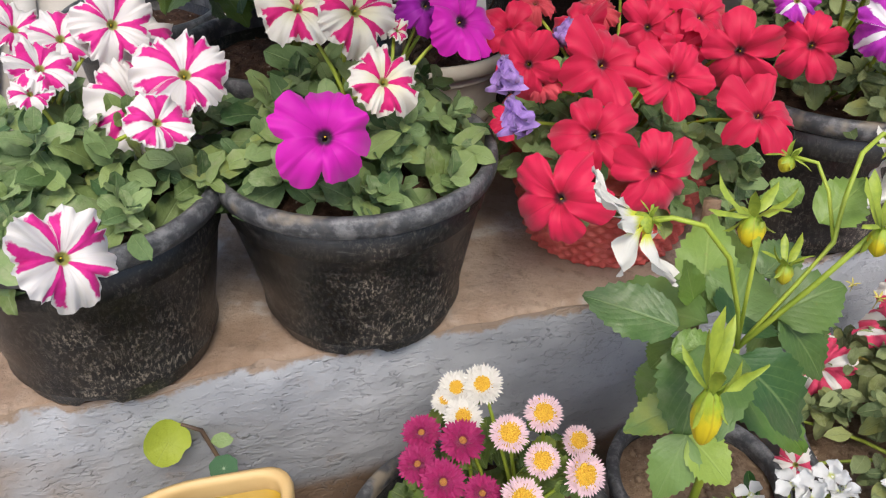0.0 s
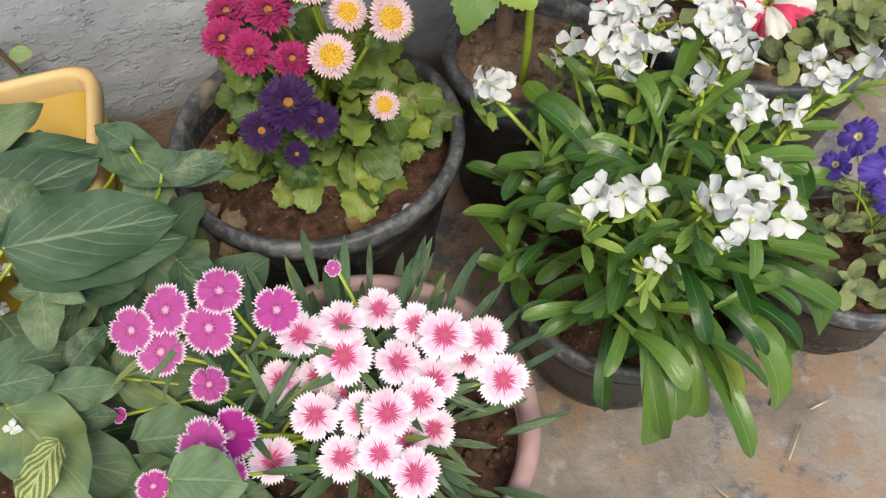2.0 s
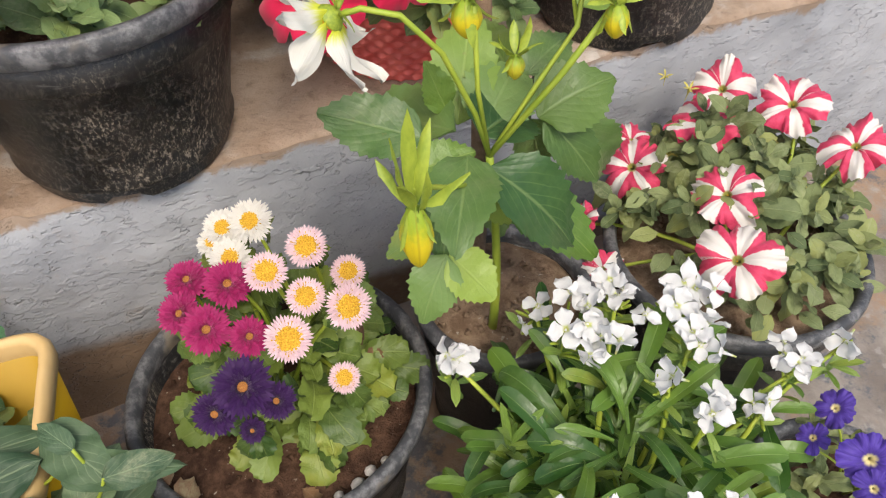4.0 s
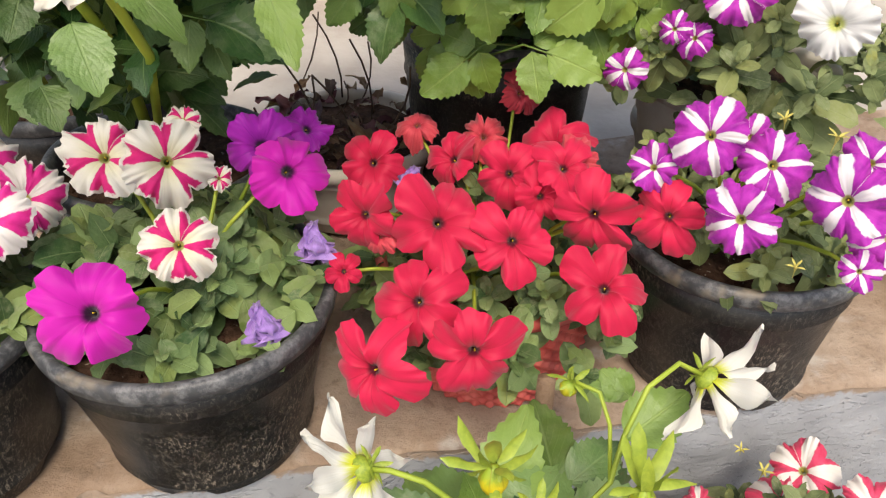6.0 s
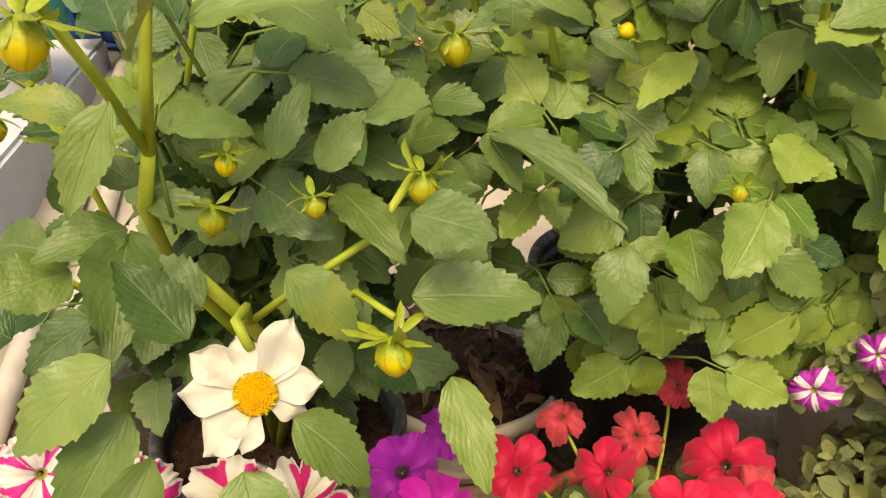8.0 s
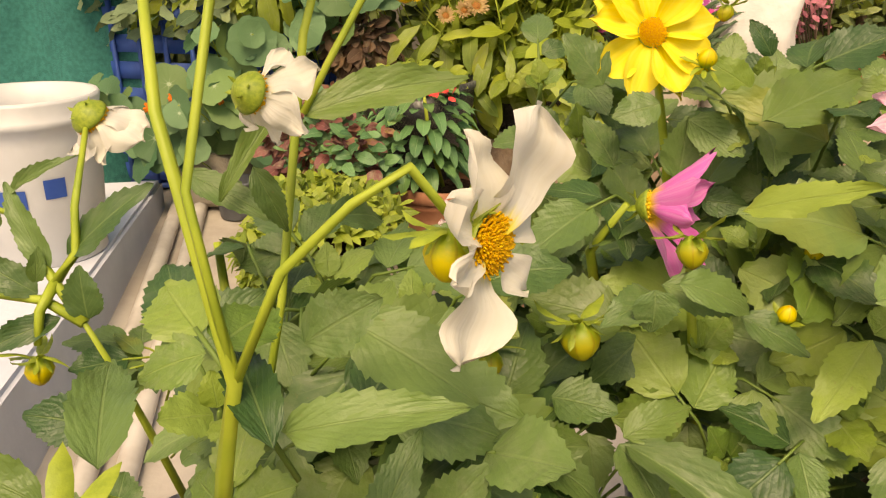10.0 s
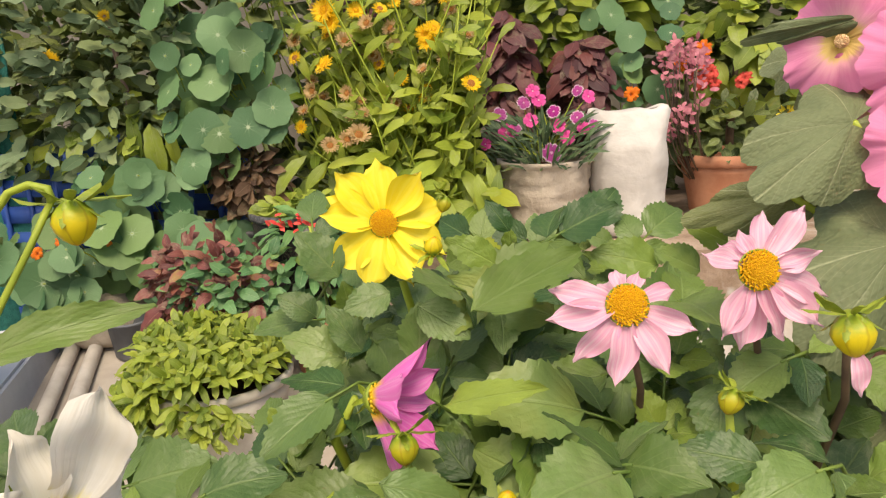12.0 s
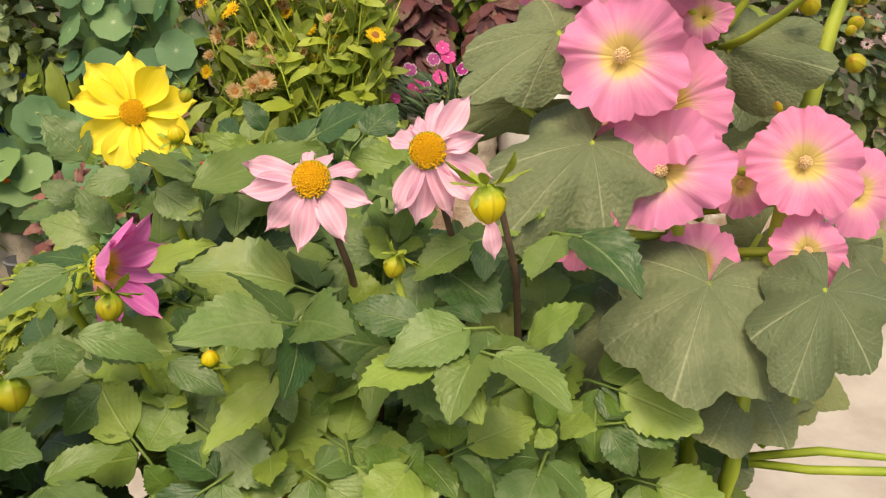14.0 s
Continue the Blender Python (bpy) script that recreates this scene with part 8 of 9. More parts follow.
    thicket(ob, 460, (-0.235, 0.63, 0.56), (-0.01, 0.84, 0.90), rng, lambda p: not over_parapet(p - V((0.03, 0, 0))) and p.z > 0.70 - 0.47 * (p.y - 0.6) and p.z < 0.93 - 0.25 * (p.y - 0.6) and not (p.x > -0.09 and p.z < 0.80))
    tagged(part("petiole", stems.mesh("petiole", PETIOLE), ob), kind="stuff")


def dahlia_bush():
    base = V((0.157, 0.965, ground_z(0.965)))
    rng = random.Random(121)
    ob = thing("potted_dahlia", base, "dense dahlia bush with yellow and pink flowers in tall black pot", "potted flower", "dahlias")
    pot_parts(ob, base, 0.112, 0.092, 0.235, seed=121)
    root = base + V((0, -0.03, 0.2))
    heap = Heap()
    yel, pa, pb, mg = V((0.024, 0.826, 1.060)), V((0.162, 0.748, 1.034)), V((0.224, 0.756, 1.049)), V((0.030, 0.757, 0.978))
    for end, mid_p in ((yel, (0.04, 0.84, 0.98)), (mg + V((-0.012, 0, 0)), (0.0, 0.77, 0.945)), (V((0.051, 0.73, 0.955)), (0.06, 0.75, 0.90)), (V((0.101, 0.74, 0.925)), (0.11, 0.76, 0.88)), (V((0.118, 0.78, 0.945)), (0.12, 0.79, 0.90)), (V((0.209, 0.737, 0.985)), (0.215, 0.75, 0.94))):
        heap.add(*tube([root, V(mid_p) + V((0.02, 0.06, -0.14)), mid_p, end], [0.005, 0.004, 0.003, 0.002], 6))
    stem_parts(ob, heap)
    dark = Heap()
    for end in (pa, pb, V((0.262, 0.735, 1.036))):
        dark.add(*tube([root, end + V((0.012, 0.10, -0.16)), end + V((0.01, 0.035, -0.06)), end + V((0.0, 0.012, -0.008))], [0.004, 0.003, 0.0022, 0.0018], 6))
    stem_parts(ob, dark, DARK_STEM, "dark red-brown flower stem")
    ray_flower(ob, P_YELLOW, yel, (0.28, -0.80, 0.30), 0.0425, rng, 9, DISC_GOLD, 0.18, 0.10, lay=[(8, 1.0, 0.05), (-30, 0.95, 0.15), (-72, 0.92, 0.3), (-112, 0.95, 0.1), (-155, 1.0, 0.0), (165, 1.02, 0.05), (130, 1.0, 0.05), (92, 0.98, 0.0), (48, 0.92, 0.15), (28, 0.90, 0.0)])
    ray_flower(ob, P_PINK, pa, (0.06, -0.85, 0.36), 0.038, rng, 8, DISC_GOLD, 0.24, 0.0, 0.0, lay=[(12, 0.62, -0.7), (-22, 0.6, -0.6), (48, 0.6, -0.8), (76, 1.02, -0.12), (102, 1.08, -0.05), (140, 1.02, -0.1), (172, 1.08, -0.18), (212, 1.04, -0.1), (248, 0.92, -0.25), (290, 0.74, -0.4)])
    ray_flower(ob, P_PINK, pb, (0.12, -0.85, 0.22), 0.038, rng, 9, DISC_GOLD, 0.23, 0.1, 0.0, lay=[(70, 0.72, -0.5), (45, 0.6, -0.8), (150, 1.0, -0.3), (172, 1.12, -0.2), (196, 1.02, -0.3), (222, 1.1, -0.15), (250, 1.05, -0.1), (285, 0.8, 0.2), (318, 1.0, -0.2), (345, 0.86, -0.4), (15, 0.6, -0.7)])
    ray_flower(ob, P_MAG, mg, (0.88, -0.25, 0.18), 0.043, rng, 8, DISC_PALE, 0.18, 0.8, 0.0, lay=[(-80, 0.95, 0.85), (-35, 1.15, 0.9), (5, 1.1, 0.85), (45, 1.0, 0.95), (95, 0.9, 0.8), (150, 1.1, 0.35), (200, 1.1, 0.5), (240, 0.9, 0.8)])
    dahlia_bud(ob, (0.258, 0.727, 1.028), (0.12, -0.2, -1), 0.0115, rng, "yellow")
    part("flower", P_PINK[0], ob, aim(V((0.259, 0.724, 1.021)), (0.2, -0.2, -1), (0, -1, 0.2), 0.022), "pink petals breaking from the bud")
    for x, y, z, r, kind in ((0.051, 0.726, 0.966, 0.0095, "green"), (0.101, 0.736, 0.932, 0.0062, "yellow"), (0.118, 0.776, 0.952, 0.0065, "yellow"), (0.209, 0.733, 0.992, 0.0075, "green"), (0.055, 0.818, 1.047, 0.0068, "yellow"), (0.062, 0.822, 1.072, 0.0055, "green"), (-0.045, 0.70, 0.905, 0.010, "green"), (0.17, 0.66, 0.865, 0.006, "green")):
        dahlia_bud(ob, (x, y, z), (rng.uniform(-0.3, 0.3), -0.25, 0.9 if kind == "yellow" else -0.6), r, rng, kind)
    for rows in (BUSH_LEAF, BUSH_LEAF_B, BUSH_LEAF_C):
        for ax, ay, az, bx, by, bz, w in rows:
            leaf_at(ob, LIME_BLADES if rng.random() < ax * 2.0 else DAHLIA_BLADES, (ax, ay, az), (bx, by, bz), V((0.12, 0.36, 1.15)) - V((ax, ay, az)) + V((0, 0, 0.25)), rng, w)
    stems = Heap()
    centre = V((0.13, 0.87, 0.80))
    for k in range(128):
        a, s = k * 2.39996, 1 - 1.75 * (k + 0.5) / 128
        q = math.sqrt(max(0, 1 - s * s))
        n = V((q * math.cos(a), q * math.sin(a), s))
        p = centre + V((n.x * 0.25, n.y * 0.165, n.z * 0.165)) * rng.uniform(0.80, 1.0)
        if n.y > 0.25 or p.z < 0.735 - 0.47 * (p.y - 0.6) or (p.x < 0.085 and p.z < 0.768):
            continue
        blades = LIME_BLADES if rng.random() < (0.12 + max(0.0, p.x - 0.02) * 2.2 + max(0.0, 0.80 - p.z) * 1.2) else DAHLIA_BLADES
        if n.z > 0.30:
            shoot(ob, blades, p, n * 0.35 + V((rng.uniform(-0.3, 0.3), -0.50, 0.75)), rng.uniform(0.041, 0.053), rng, stems, 3, LIME_BLADES, bush_clear)
        else:
            for j in range(2):
                d = V((n.x * 0.5 + rng.uniform(-0.9, 0.9), -0.30, rng.uniform(-1.0, 0.0)))
                spray(ob, blades, p + V((rng.uniform(-0.02, 0.02), 0.015 * j, rng.uniform(-0.01, 0.02))), d, V((n.x * 0.3, -0.85, 0.55)), rng.uniform(0.038, 0.055), rng, 3, stems, bush_clear)
    for p in ((0.096, 0.883, 1.02), (0.131, 0.918, 1.009), (0.165, 0.931, 0.998), (-0.047, 0.899, 1.014), (-0.017, 0.876, 0.983)):
        shoot(ob, DAHLIA_BLADES, V(p), V((rng.uniform(-0.4, 0.4), -0.6, 0.7)), 0.038, rng, stems, 3, LIME_BLADES, bush_clear)
    for k in range(9):
        p = V((rng.uniform(-0.04, 0.30), rng.uniform(0.80, 0.95), rng.uniform(0.94, 1.0)))
        shoot(ob, DAHLIA_BLADES, p, V((rng.uniform(-0.5, 0.5), -0.5, 0.8)), rng.uniform(0.034, 0.046), rng, stems, 3, LIME_BLADES, bush_clear)
    for x, y, z in ((0.13, 0.835, 1.012), (0.185, 0.83, 1.005), (0.075, 0.835, 1.012), (0.10, 0.84, 1.008), (-0.012, 0.835, 1.02), (0.02, 0.80, 0.975), (0.06, 0.80, 0.96), (0.17, 0.73, 0.955), (0.145, 0.74, 0.95), (0.24, 0.73, 0.95), (0.27, 0.745, 0.955)):
        spray(ob, DAHLIA_BLADES, V((x, y, z)), V((rng.uniform(-1, 1), -0.6, rng.uniform(-0.2, 0.5))), V((0, -0.5, 0.9)), rng.uniform(0.036, 0.05), rng, 3, stems, bush_clear)
    thicket(ob, 560, (-0.08, 0.84, 0.60), (0.40, 1.02, 1.0), rng, lambda p: not bush_clear(p - V((0.04, 0, 0))) and not (p.x < 0.10 and p.z < 0.79) and p.z > 0.765 - 0.47 * (p.y - 0.6) and p.z < 0.93 - 0.6 * max(0.0, 0.90 - p.y) - 0.9 * max(0.0, 0.0 - p.x))
    tagged(part("petiole", stems.mesh("petiole", PETIOLE), ob), kind="stuff")


def dry_pot():
    base = V((-0.020, 0.935, ground_z(0.935)))
    rng = random.Random(131)
    ob = thing("potted_plant", base, "wide cream pot of dried brown leaf litter", "potted plant")
    pot_parts(ob, base, 0.112, 0.080, 0.105, body=CREAM_POT, lip=CREAM_POT, soil_drop=0.02, notches=False)
    dry = variants("dead_leaf", DRY_LEAF, 4, 133, width=0.35, tip=0.7, belly=0.5, fold=0.5, droop=0.6, wave=0.1, rows=8, cols=5)
    wine = variants("dead_leaf", WINE_LEAF, 3, 134, width=0.35, tip=0.7, belly=0.5, fold=0.5, droop=0.5, wave=0.1, rows=8, cols=5)
    for k in range(60):
        t, r = rng.uniform(0, 6.28), 0.10 * math.sqrt(rng.random())
        p = base + V((r * math.cos(t), r * math.sin(t), 0.095 + rng.uniform(0, 0.025)))
        part("dead_leaf", rng.choice(dry if k % 3 else wine), ob, aim(p, (rng.uniform(-1, 1), rng.uniform(-1, 1), rng.uniform(-0.1, 0.7)), (0, 0, 1), rng.uniform(0.025, 0.05)))
    heap = Heap()
    for k in range(14):
        a = base + V((rng.uniform(-0.09, 0.09), rng.uniform(-0.09, 0.09), 0.1))
        heap.add(*tube(bow(a, a + V((rng.uniform(-0.06, 0.06), rng.uniform(-0.06, 0.06), rng.uniform(0.03, 0.12))), (0.01, 0, 0), 5), 0.0012, 4))
    part("twig", heap.mesh("twig", DARK_STEM), ob)


def hollyhock():
    base = V((0.400, 0.990, ground_z(0.990)))
    rng = random.Random(141)
    ob = thing("hollyhock", base, "tall hollyhock with big pink yellow-throated flowers and rough lobed leaves", "flower")
    pot_parts(ob, base, 0.075, 0.06, 0.11, body=CREAM_POT, lip=CREAM_POT, seed=141)
    heap = Heap()
    heap.add(*tube([base + V((0.03, 0.01, 0.14))] + [V(p[:3]) for p in HOLLY_STEM[::-1]], [0.008] + [p[3] * 0.8 for p in HOLLY_STEM[::-1]], 9))
    for x, y, z, r in HOLLY_BUD:
        part("bud", BUD_BODY["green"], ob, face(V((x, y, z)), (rng.uniform(-1, 0.3), -0.8, 0.4), r * 0.66, rng.uniform(0, 6)))
    for foot, mid_p, end in (((0.0, 0, 0.14), (0.375, 0.862, 0.98), (0.355, 0.89, 1.42)), ((0.02, -0.01, 0.14), (0.395, 0.855, 0.85), (0.385, 0.85, 0.95))):
        heap.add(*tube([base + V(foot), V(mid_p) * 0.5 + (base + V(foot)) * 0.5, mid_p, end], [0.008, 0.0075, 0.007, 0.005], 8))
    knob = Heap()
    knob.add(*lathe([(0.05, -0.30), (0.055, -0.1), (0.075, 0.0), (0.07, 0.08), (0.03, 0.13), (0.001, 0.135)], 12, 0.1, 3))
    grain = lathe([(0.001, -1), (0.8, -0.6), (1.0, 0), (0.7, 0.7), (0.001, 1)], 6)
    for k in range(46):
        a, h = k * 2.4, (k + 0.5) / 46
        knob.copy(grain, face(V((math.cos(a) * 0.105 * math.sqrt(1 - h * h * 0.9), math.sin(a) * 0.105 * math.sqrt(1 - h * h * 0.9), 0.15 * h)), (math.cos(a), math.sin(a), h), rng.uniform(0.014, 0.024), 0))
    column = knob.mesh("stamen", COLUMN)
    for i, (x, y, z, r) in enumerate(HOLLY):
        p = V((x, y, z))
        n = toward(p, V((0.26, 0.36, 1.14)), V((0.39, 0.89, z - 0.02)), 0.24, rng, 0.10)
        fl = part("flower", F_HOLLY[i % len(F_HOLLY)], ob, face(p, n, r * 1.06, rng.uniform(0, 6)))
        if r > 0.02:
            sub("stamen", column, fl, Matrix.Translation((0, 0, -0.14)) @ Matrix.Scale(1.05, 4))
        heap.add(*tube([p - n * r * 0.5, V((0.39, 0.885, z - 0.02))], [0.004, 0.003], 5))
    for ax, ay, az, bx, by, bz, w in HOLLY_LEAF:
        p = V((ax, ay, az))
        z = az
        n = toward(p, V((0.26, 0.36, 1.14)), V((0.39, 0.89, z - 0.05)), 0.15, rng, 0.10) + V((0, 0, 0.2))
        leaf_at(ob, HOLLY_BLADES, p, V((bx, by, bz)).lerp(p, 0.06), n, rng, w * 1.08)
        heap.add(*tube(bow(p, V((0.395, 0.885, z - 0.06)), (0, 0, -0.008), 5), [0.0022, 0.0024, 0.0026, 0.0028, 0.003], 5))
    for row in (HOLLY_TWIG[:3], HOLLY_TWIG[3:6], HOLLY_TWIG[6:]):
        heap.add(*tube([p[:3] for p in row], [p[3] for p in row], 7))
    stem_parts(ob, heap)
    for k in range(12):
        p = V((rng.uniform(0.30, 0.56), rng.uniform(0.90, 1.0), rng.uniform(0.62, 1.28)))
        part("leaf", HOLLY_BLADES[k % 6], ob, aim(p, (rng.uniform(-1, 1), -0.3, rng.uniform(-1, 0.2)), (rng.uniform(-0.4, 0.4), -0.7, 0.6), rng.uniform(0.04, 0.07)))


left_dahlia()
dahlia_bush()
dry_pot()
hollyhock()


# ---- the back of the platform ----
def leafy(owner, shape_list, mat, centre, size, count, leaf, rng, droop=0.2, name="foliage", up=0.3, wild=0.0):
    """A mass of joined leaves in an uneven cloud; denser outside."""
    heap = Heap()
    for k in range(count):
        n = V((rng.gauss(0, 1), rng.gauss(0, 1), rng.gauss(0, 1))).normalized()
        if n.y > 0.35:
            n.y = -n.y
        r = rng.uniform(0.45, 1.0) ** 0.6 * (1 + 0.22 * noise.noise(n * 2.3 + V((centre[0] * 7, 0, 0))))
        p = V(centre) + V((n.x * size[0], n.y * size[1], n.z * size[2])) * r
        d = n * 0.6 + V((rng.uniform(-0.7, 0.7), rng.uniform(-0.7, 0.2), up - droop + rng.uniform(-0.3, 0.3)))
        heap.copy(rng.choice(shape_list), aim(p, d, n * 0.4 + V((rng.uniform(-1, 1) * wild, -0.6 + rng.uniform(-0.6, 0.6) * wild, 0.6)), leaf * rng.uniform(0.65, 1.25)))
    return tagged(part(name, heap.mesh(name, mat), owner), kind="stuff")


def nasturtium(base, spots, leaf, label, rng, blossoms=()):
    ob = thing("nasturtium", base, label, "plant", "nasturtiums")
    heap = Heap()
    for x, y, z, sx, sy, sz, count in spots:
        for k in range(count):
            p = V((x + rng.uniform(-sx, sx), y + rng.uniform(-sy, sy), z + rng.uniform(-sz, sz)))
            n = V((rng.uniform(-0.75, 0.75), -0.75, rng.uniform(-0.05, 0.95)))
            part("leaf", rng.choice(NAST_BLADES), ob, face(p, n, leaf * rng.uniform(0.6, 1.15), rng.uniform(0, 6)))
            heap.add(*tube(bow(p, p + V((rng.uniform(-0.04, 0.04), 0.09, -0.08)), (0, 0, 0.02), 4), 0.0015, 4))
    tagged(part("stem", heap.mesh("stem", STEM), ob), kind="stuff")
    kinds = flowers_of(petal_material("orange_nasturtium_petal", (0.80, 0.20, 0.01), (0.70, 0.10, 0.01), (0.5, 0.1, 0.0), 0.2, 0.3), 2, 500, notch=0.3, ruffle=0.1)
    for x, y, z, r in blossoms:
        petunia_flower(ob, kinds, (x, y, z), (0.2, -0.9, 0.3), r, rng, False)
    return ob


def back_row():
    rng = random.Random(151)
    shrub = thing("shrub", (-1.02, 2.30, 0.5), "dark grey-green leafy shrub with yellow blossoms", "shrub")
    leafy(shrub, SHRUB_SHAPES, SHRUB_LEAF, (-1.08, 2.20, 1.22), (0.42, 0.28, 0.34), 760, 0.066, rng, 0.1, wild=1.0)
    leafy(shrub, SHRUB_SHAPES, FAR_LEAF, (-1.05, 2.30, 1.20), (0.45, 0.24, 0.34), 420, 0.060, rng, 0.1, wild=1.0)
    leafy(shrub, SHRUB_SHAPES, CAL_LEAF, (-0.98, 2.12, 1.02), (0.34, 0.10, 0.10), 110, 0.058, rng, 0.7, wild=0.6)
    hanging = variants("leaf", CAL_LEAF, 2, 600, width=0.30, tip=0.5, belly=0.4, fold=0.3, droop=0.2, wave=0.04, rows=9, cols=5)
    for x, z, n in ((-0.80, 1.04, 0.15), (-0.845, 1.06, 0.10), (-0.755, 1.03, 0.09)):
        part("leaf", rng.choice(hanging), shrub, aim(V((x, 2.02, z)), (0.12, -0.1, -1), (0.2, -1, 0.1), n), "yellowing hanging leaf")
    part("stem", mesh("stem", *tube([(-1.02, 2.35, 0.5), (-1.0, 2.33, 0.9), (-1.04, 2.3, 1.3)], [0.012, 0.01, 0.006], 8)[:2], DARK_STEM), shrub)
    nasturtium((-0.93, 2.03, 0.5), [(-0.79, 1.97, 0.83, 0.17, 0.08, 0.12, 40), (-1.02, 1.95, 0.73, 0.22, 0.08, 0.10, 44), (-0.70, 1.98, 0.68, 0.12, 0.08, 0.10, 18)], 0.050, "trailing nasturtium with round leaves and orange flowers", rng, [(-0.98, 1.90, 0.795, 0.022), (-0.88, 1.90, 0.80, 0.020), (-1.05, 1.90, 0.77, 0.016)])
    nasturtium((-0.60, 2.18, 0.69), [(-0.63, 2.06, 1.18, 0.13, 0.07, 0.18, 52), (-0.67, 2.02, 0.99, 0.07, 0.05, 0.07, 12)], 0.043, "climbing nasturtium with round grey-green leaves", rng)
    nasturtium((0.26, 2.72, 0.69), [(0.24, 2.62, 1.30, 0.22, 0.06, 0.14, 20), (0.32, 2.56, 1.08, 0.10, 0.05, 0.10, 10)], 0.042, "nasturtium with broad leaves and red flowers", rng, [(0.30, 2.50, 1.03, 0.022), (0.42, 2.5, 1.10, 0.02), (0.20, 2.5, 1.36, 0.018), (0.48, 2.5, 1.14, 0.022), (0.02, 2.5, 1.33, 0.016)])

    cal = thing("potted_calendula", (-0.26, 2.30, 0.69), "leggy calendula bush with yellow and faded heads", "potted flower")
    pot_parts(cal, (-0.26, 2.30, 0.69), 0.13, 0.10, 0.15, seed=7)
    stems, leaves = Heap(), Heap()
    for k in range(170):
        a = V((-0.26 + rng.uniform(-0.16, 0.16), 2.26 + rng.uniform(-0.10, 0.08), 0.78))
        t = rng.uniform(-1, 1)
        b = V((-0.27 + 0.25 * t + rng.uniform(-0.03, 0.03), 2.17 + rng.uniform(-0.07, 0.12), rng.uniform(0.95, 1.42) - 0.12 * t * t))
        pts = bow(a, b, (rng.uniform(-0.02, 0.02), -0.02, 0), 6)
        stems.add(*tube(pts, [0.003, 0.003, 0.0026, 0.0022, 0.002, 0.0016], 4))
        for j in range(11):
            q = pts[rng.randrange(6)].lerp(pts[rng.randrange(6)], rng.random())
            u = rng.uniform(0, 6.28)
            leaves.copy(rng.choice(CAL_SHAPES), aim(q, (0.8 * math.cos(u), 0.8 * math.sin(u) - 0.25, rng.uniform(0.2, 1.5)), (rng.uniform(-0.6, 0.6), -0.8, 0.6), rng.uniform(0.045, 0.085)))
    for k in range(110):
        p = V((-0.26 + rng.uniform(-0.25, 0.25), 2.13 + rng.uniform(-0.05, 0.08), rng.uniform(0.74, 0.95)))
        leaves.copy(rng.choice(CAL_SHAPES), aim(p, (rng.uniform(-0.6, 0.6), -0.5, rng.uniform(-0.9, 0.2)), (0, -0.8, 0.5), rng.uniform(0.07, 0.12)))
    tagged(part("stem", stems.mesh("stem", STEM), cal), kind="stuff")
    tagged(part("foliage", leaves.mesh("foliage", CAL_LEAF), cal), kind="stuff")
    kinds = [many_petals(26, 2, 0.2, 510 + k, 0.2, 0.3).mesh("flower", GOLD_RAY) for k in range(2)]
    faded = [many_petals(22, 2, 0.2, 520 + k, 0.5, 0.3).mesh("flower", FADED_RAY) for k in range(2)]
    for rows, ks in ((BG_CAL[:12], kinds), (BG_FADED, faded)):
        for x, y, z, r in rows:
            fl = part("flower", rng.choice(ks), cal, face(V((x, y - 0.02, z)), (rng.uniform(-0.5, 0.5), -0.8, rng.uniform(0.1, 0.9)), r * 1.5, 0))
            sub("disc", DISC_DULL if ks is faded else DISC_GOLD, fl, Matrix.Scale(0.35, 4))
    for k in range(26):
        p = V((-0.27 + rng.uniform(-0.22, 0.22), 2.13 + rng.uniform(-0.03, 0.05), rng.uniform(1.02, 1.36)))
        fl = part("flower", rng.choice(faded if k % 3 else kinds), cal, face(p, (rng.uniform(-0.5, 0.5), -0.7, rng.uniform(0.3, 1.0)), rng.uniform(0.018, 0.027), 0))
        sub("disc", DISC_DULL, fl, Matrix.Scale(0.4, 4))
    for x, y, z, r in BG_CAL[12:]:
        part("flower", kinds[0], shrub, face(V((x, y - 0.03, z)), (0.2, -0.8, 0.5), r * 1.1, 0))

    grow = thing("potted_dianthus", (0.075, 2.36, 0.69), "pink dianthus in a crumpled pale cloth grow bag", "potted flower")
    v, f, u = lathe([(0.085, 0.0), (0.092, 0.01)] + [(0.092 + 0.024 * i / 18 + 0.001 * math.sin(i * 1.7), 0.01 + 0.172 * i / 18) for i in range(1, 18)] + [(0.118, 0.185), (0.124, 0.19), (0.122, 0.20), (0.112, 0.198), (0.106, 0.16)], 40, 0.012, 8)
    v = [(x * (1 + 0.07 * noise.noise(V((x * 18, y * 18, z * 55)))), y * (1 + 0.07 * noise.noise(V((x * 18, y * 18, z * 55)))), z) for x, y, z in v]
    cap(v, f, u, 40, 0, True)
    part("grow_bag", mesh("grow_bag", v, f, CLOTH, u), grow, Matrix.Translation((0.075, 2.36, 0.69)))
    part("soil", soil_mesh(0.105, 0.01, 2), grow, Matrix.Translation((0.075, 2.36, 0.86)))
    heap = Heap()
    for k in range(320):
        t, r = rng.uniform(0, 6.28), 0.13 * math.sqrt(rng.random())
        heap.copy(rng.choice(GRASSY_SHAPES), aim(V((0.075 + r * math.cos(t), 2.35 + r * math.sin(t), 0.865 + rng.uniform(0, 0.11))), (math.cos(t), math.sin(t), rng.uniform(0.2, 1.6)), (0, -0.6, 0.6), rng.uniform(0.04, 0.07)))
    tagged(part("foliage", heap.mesh("foliage", PINK_LEAF), grow), kind="stuff")
    far_pink = []
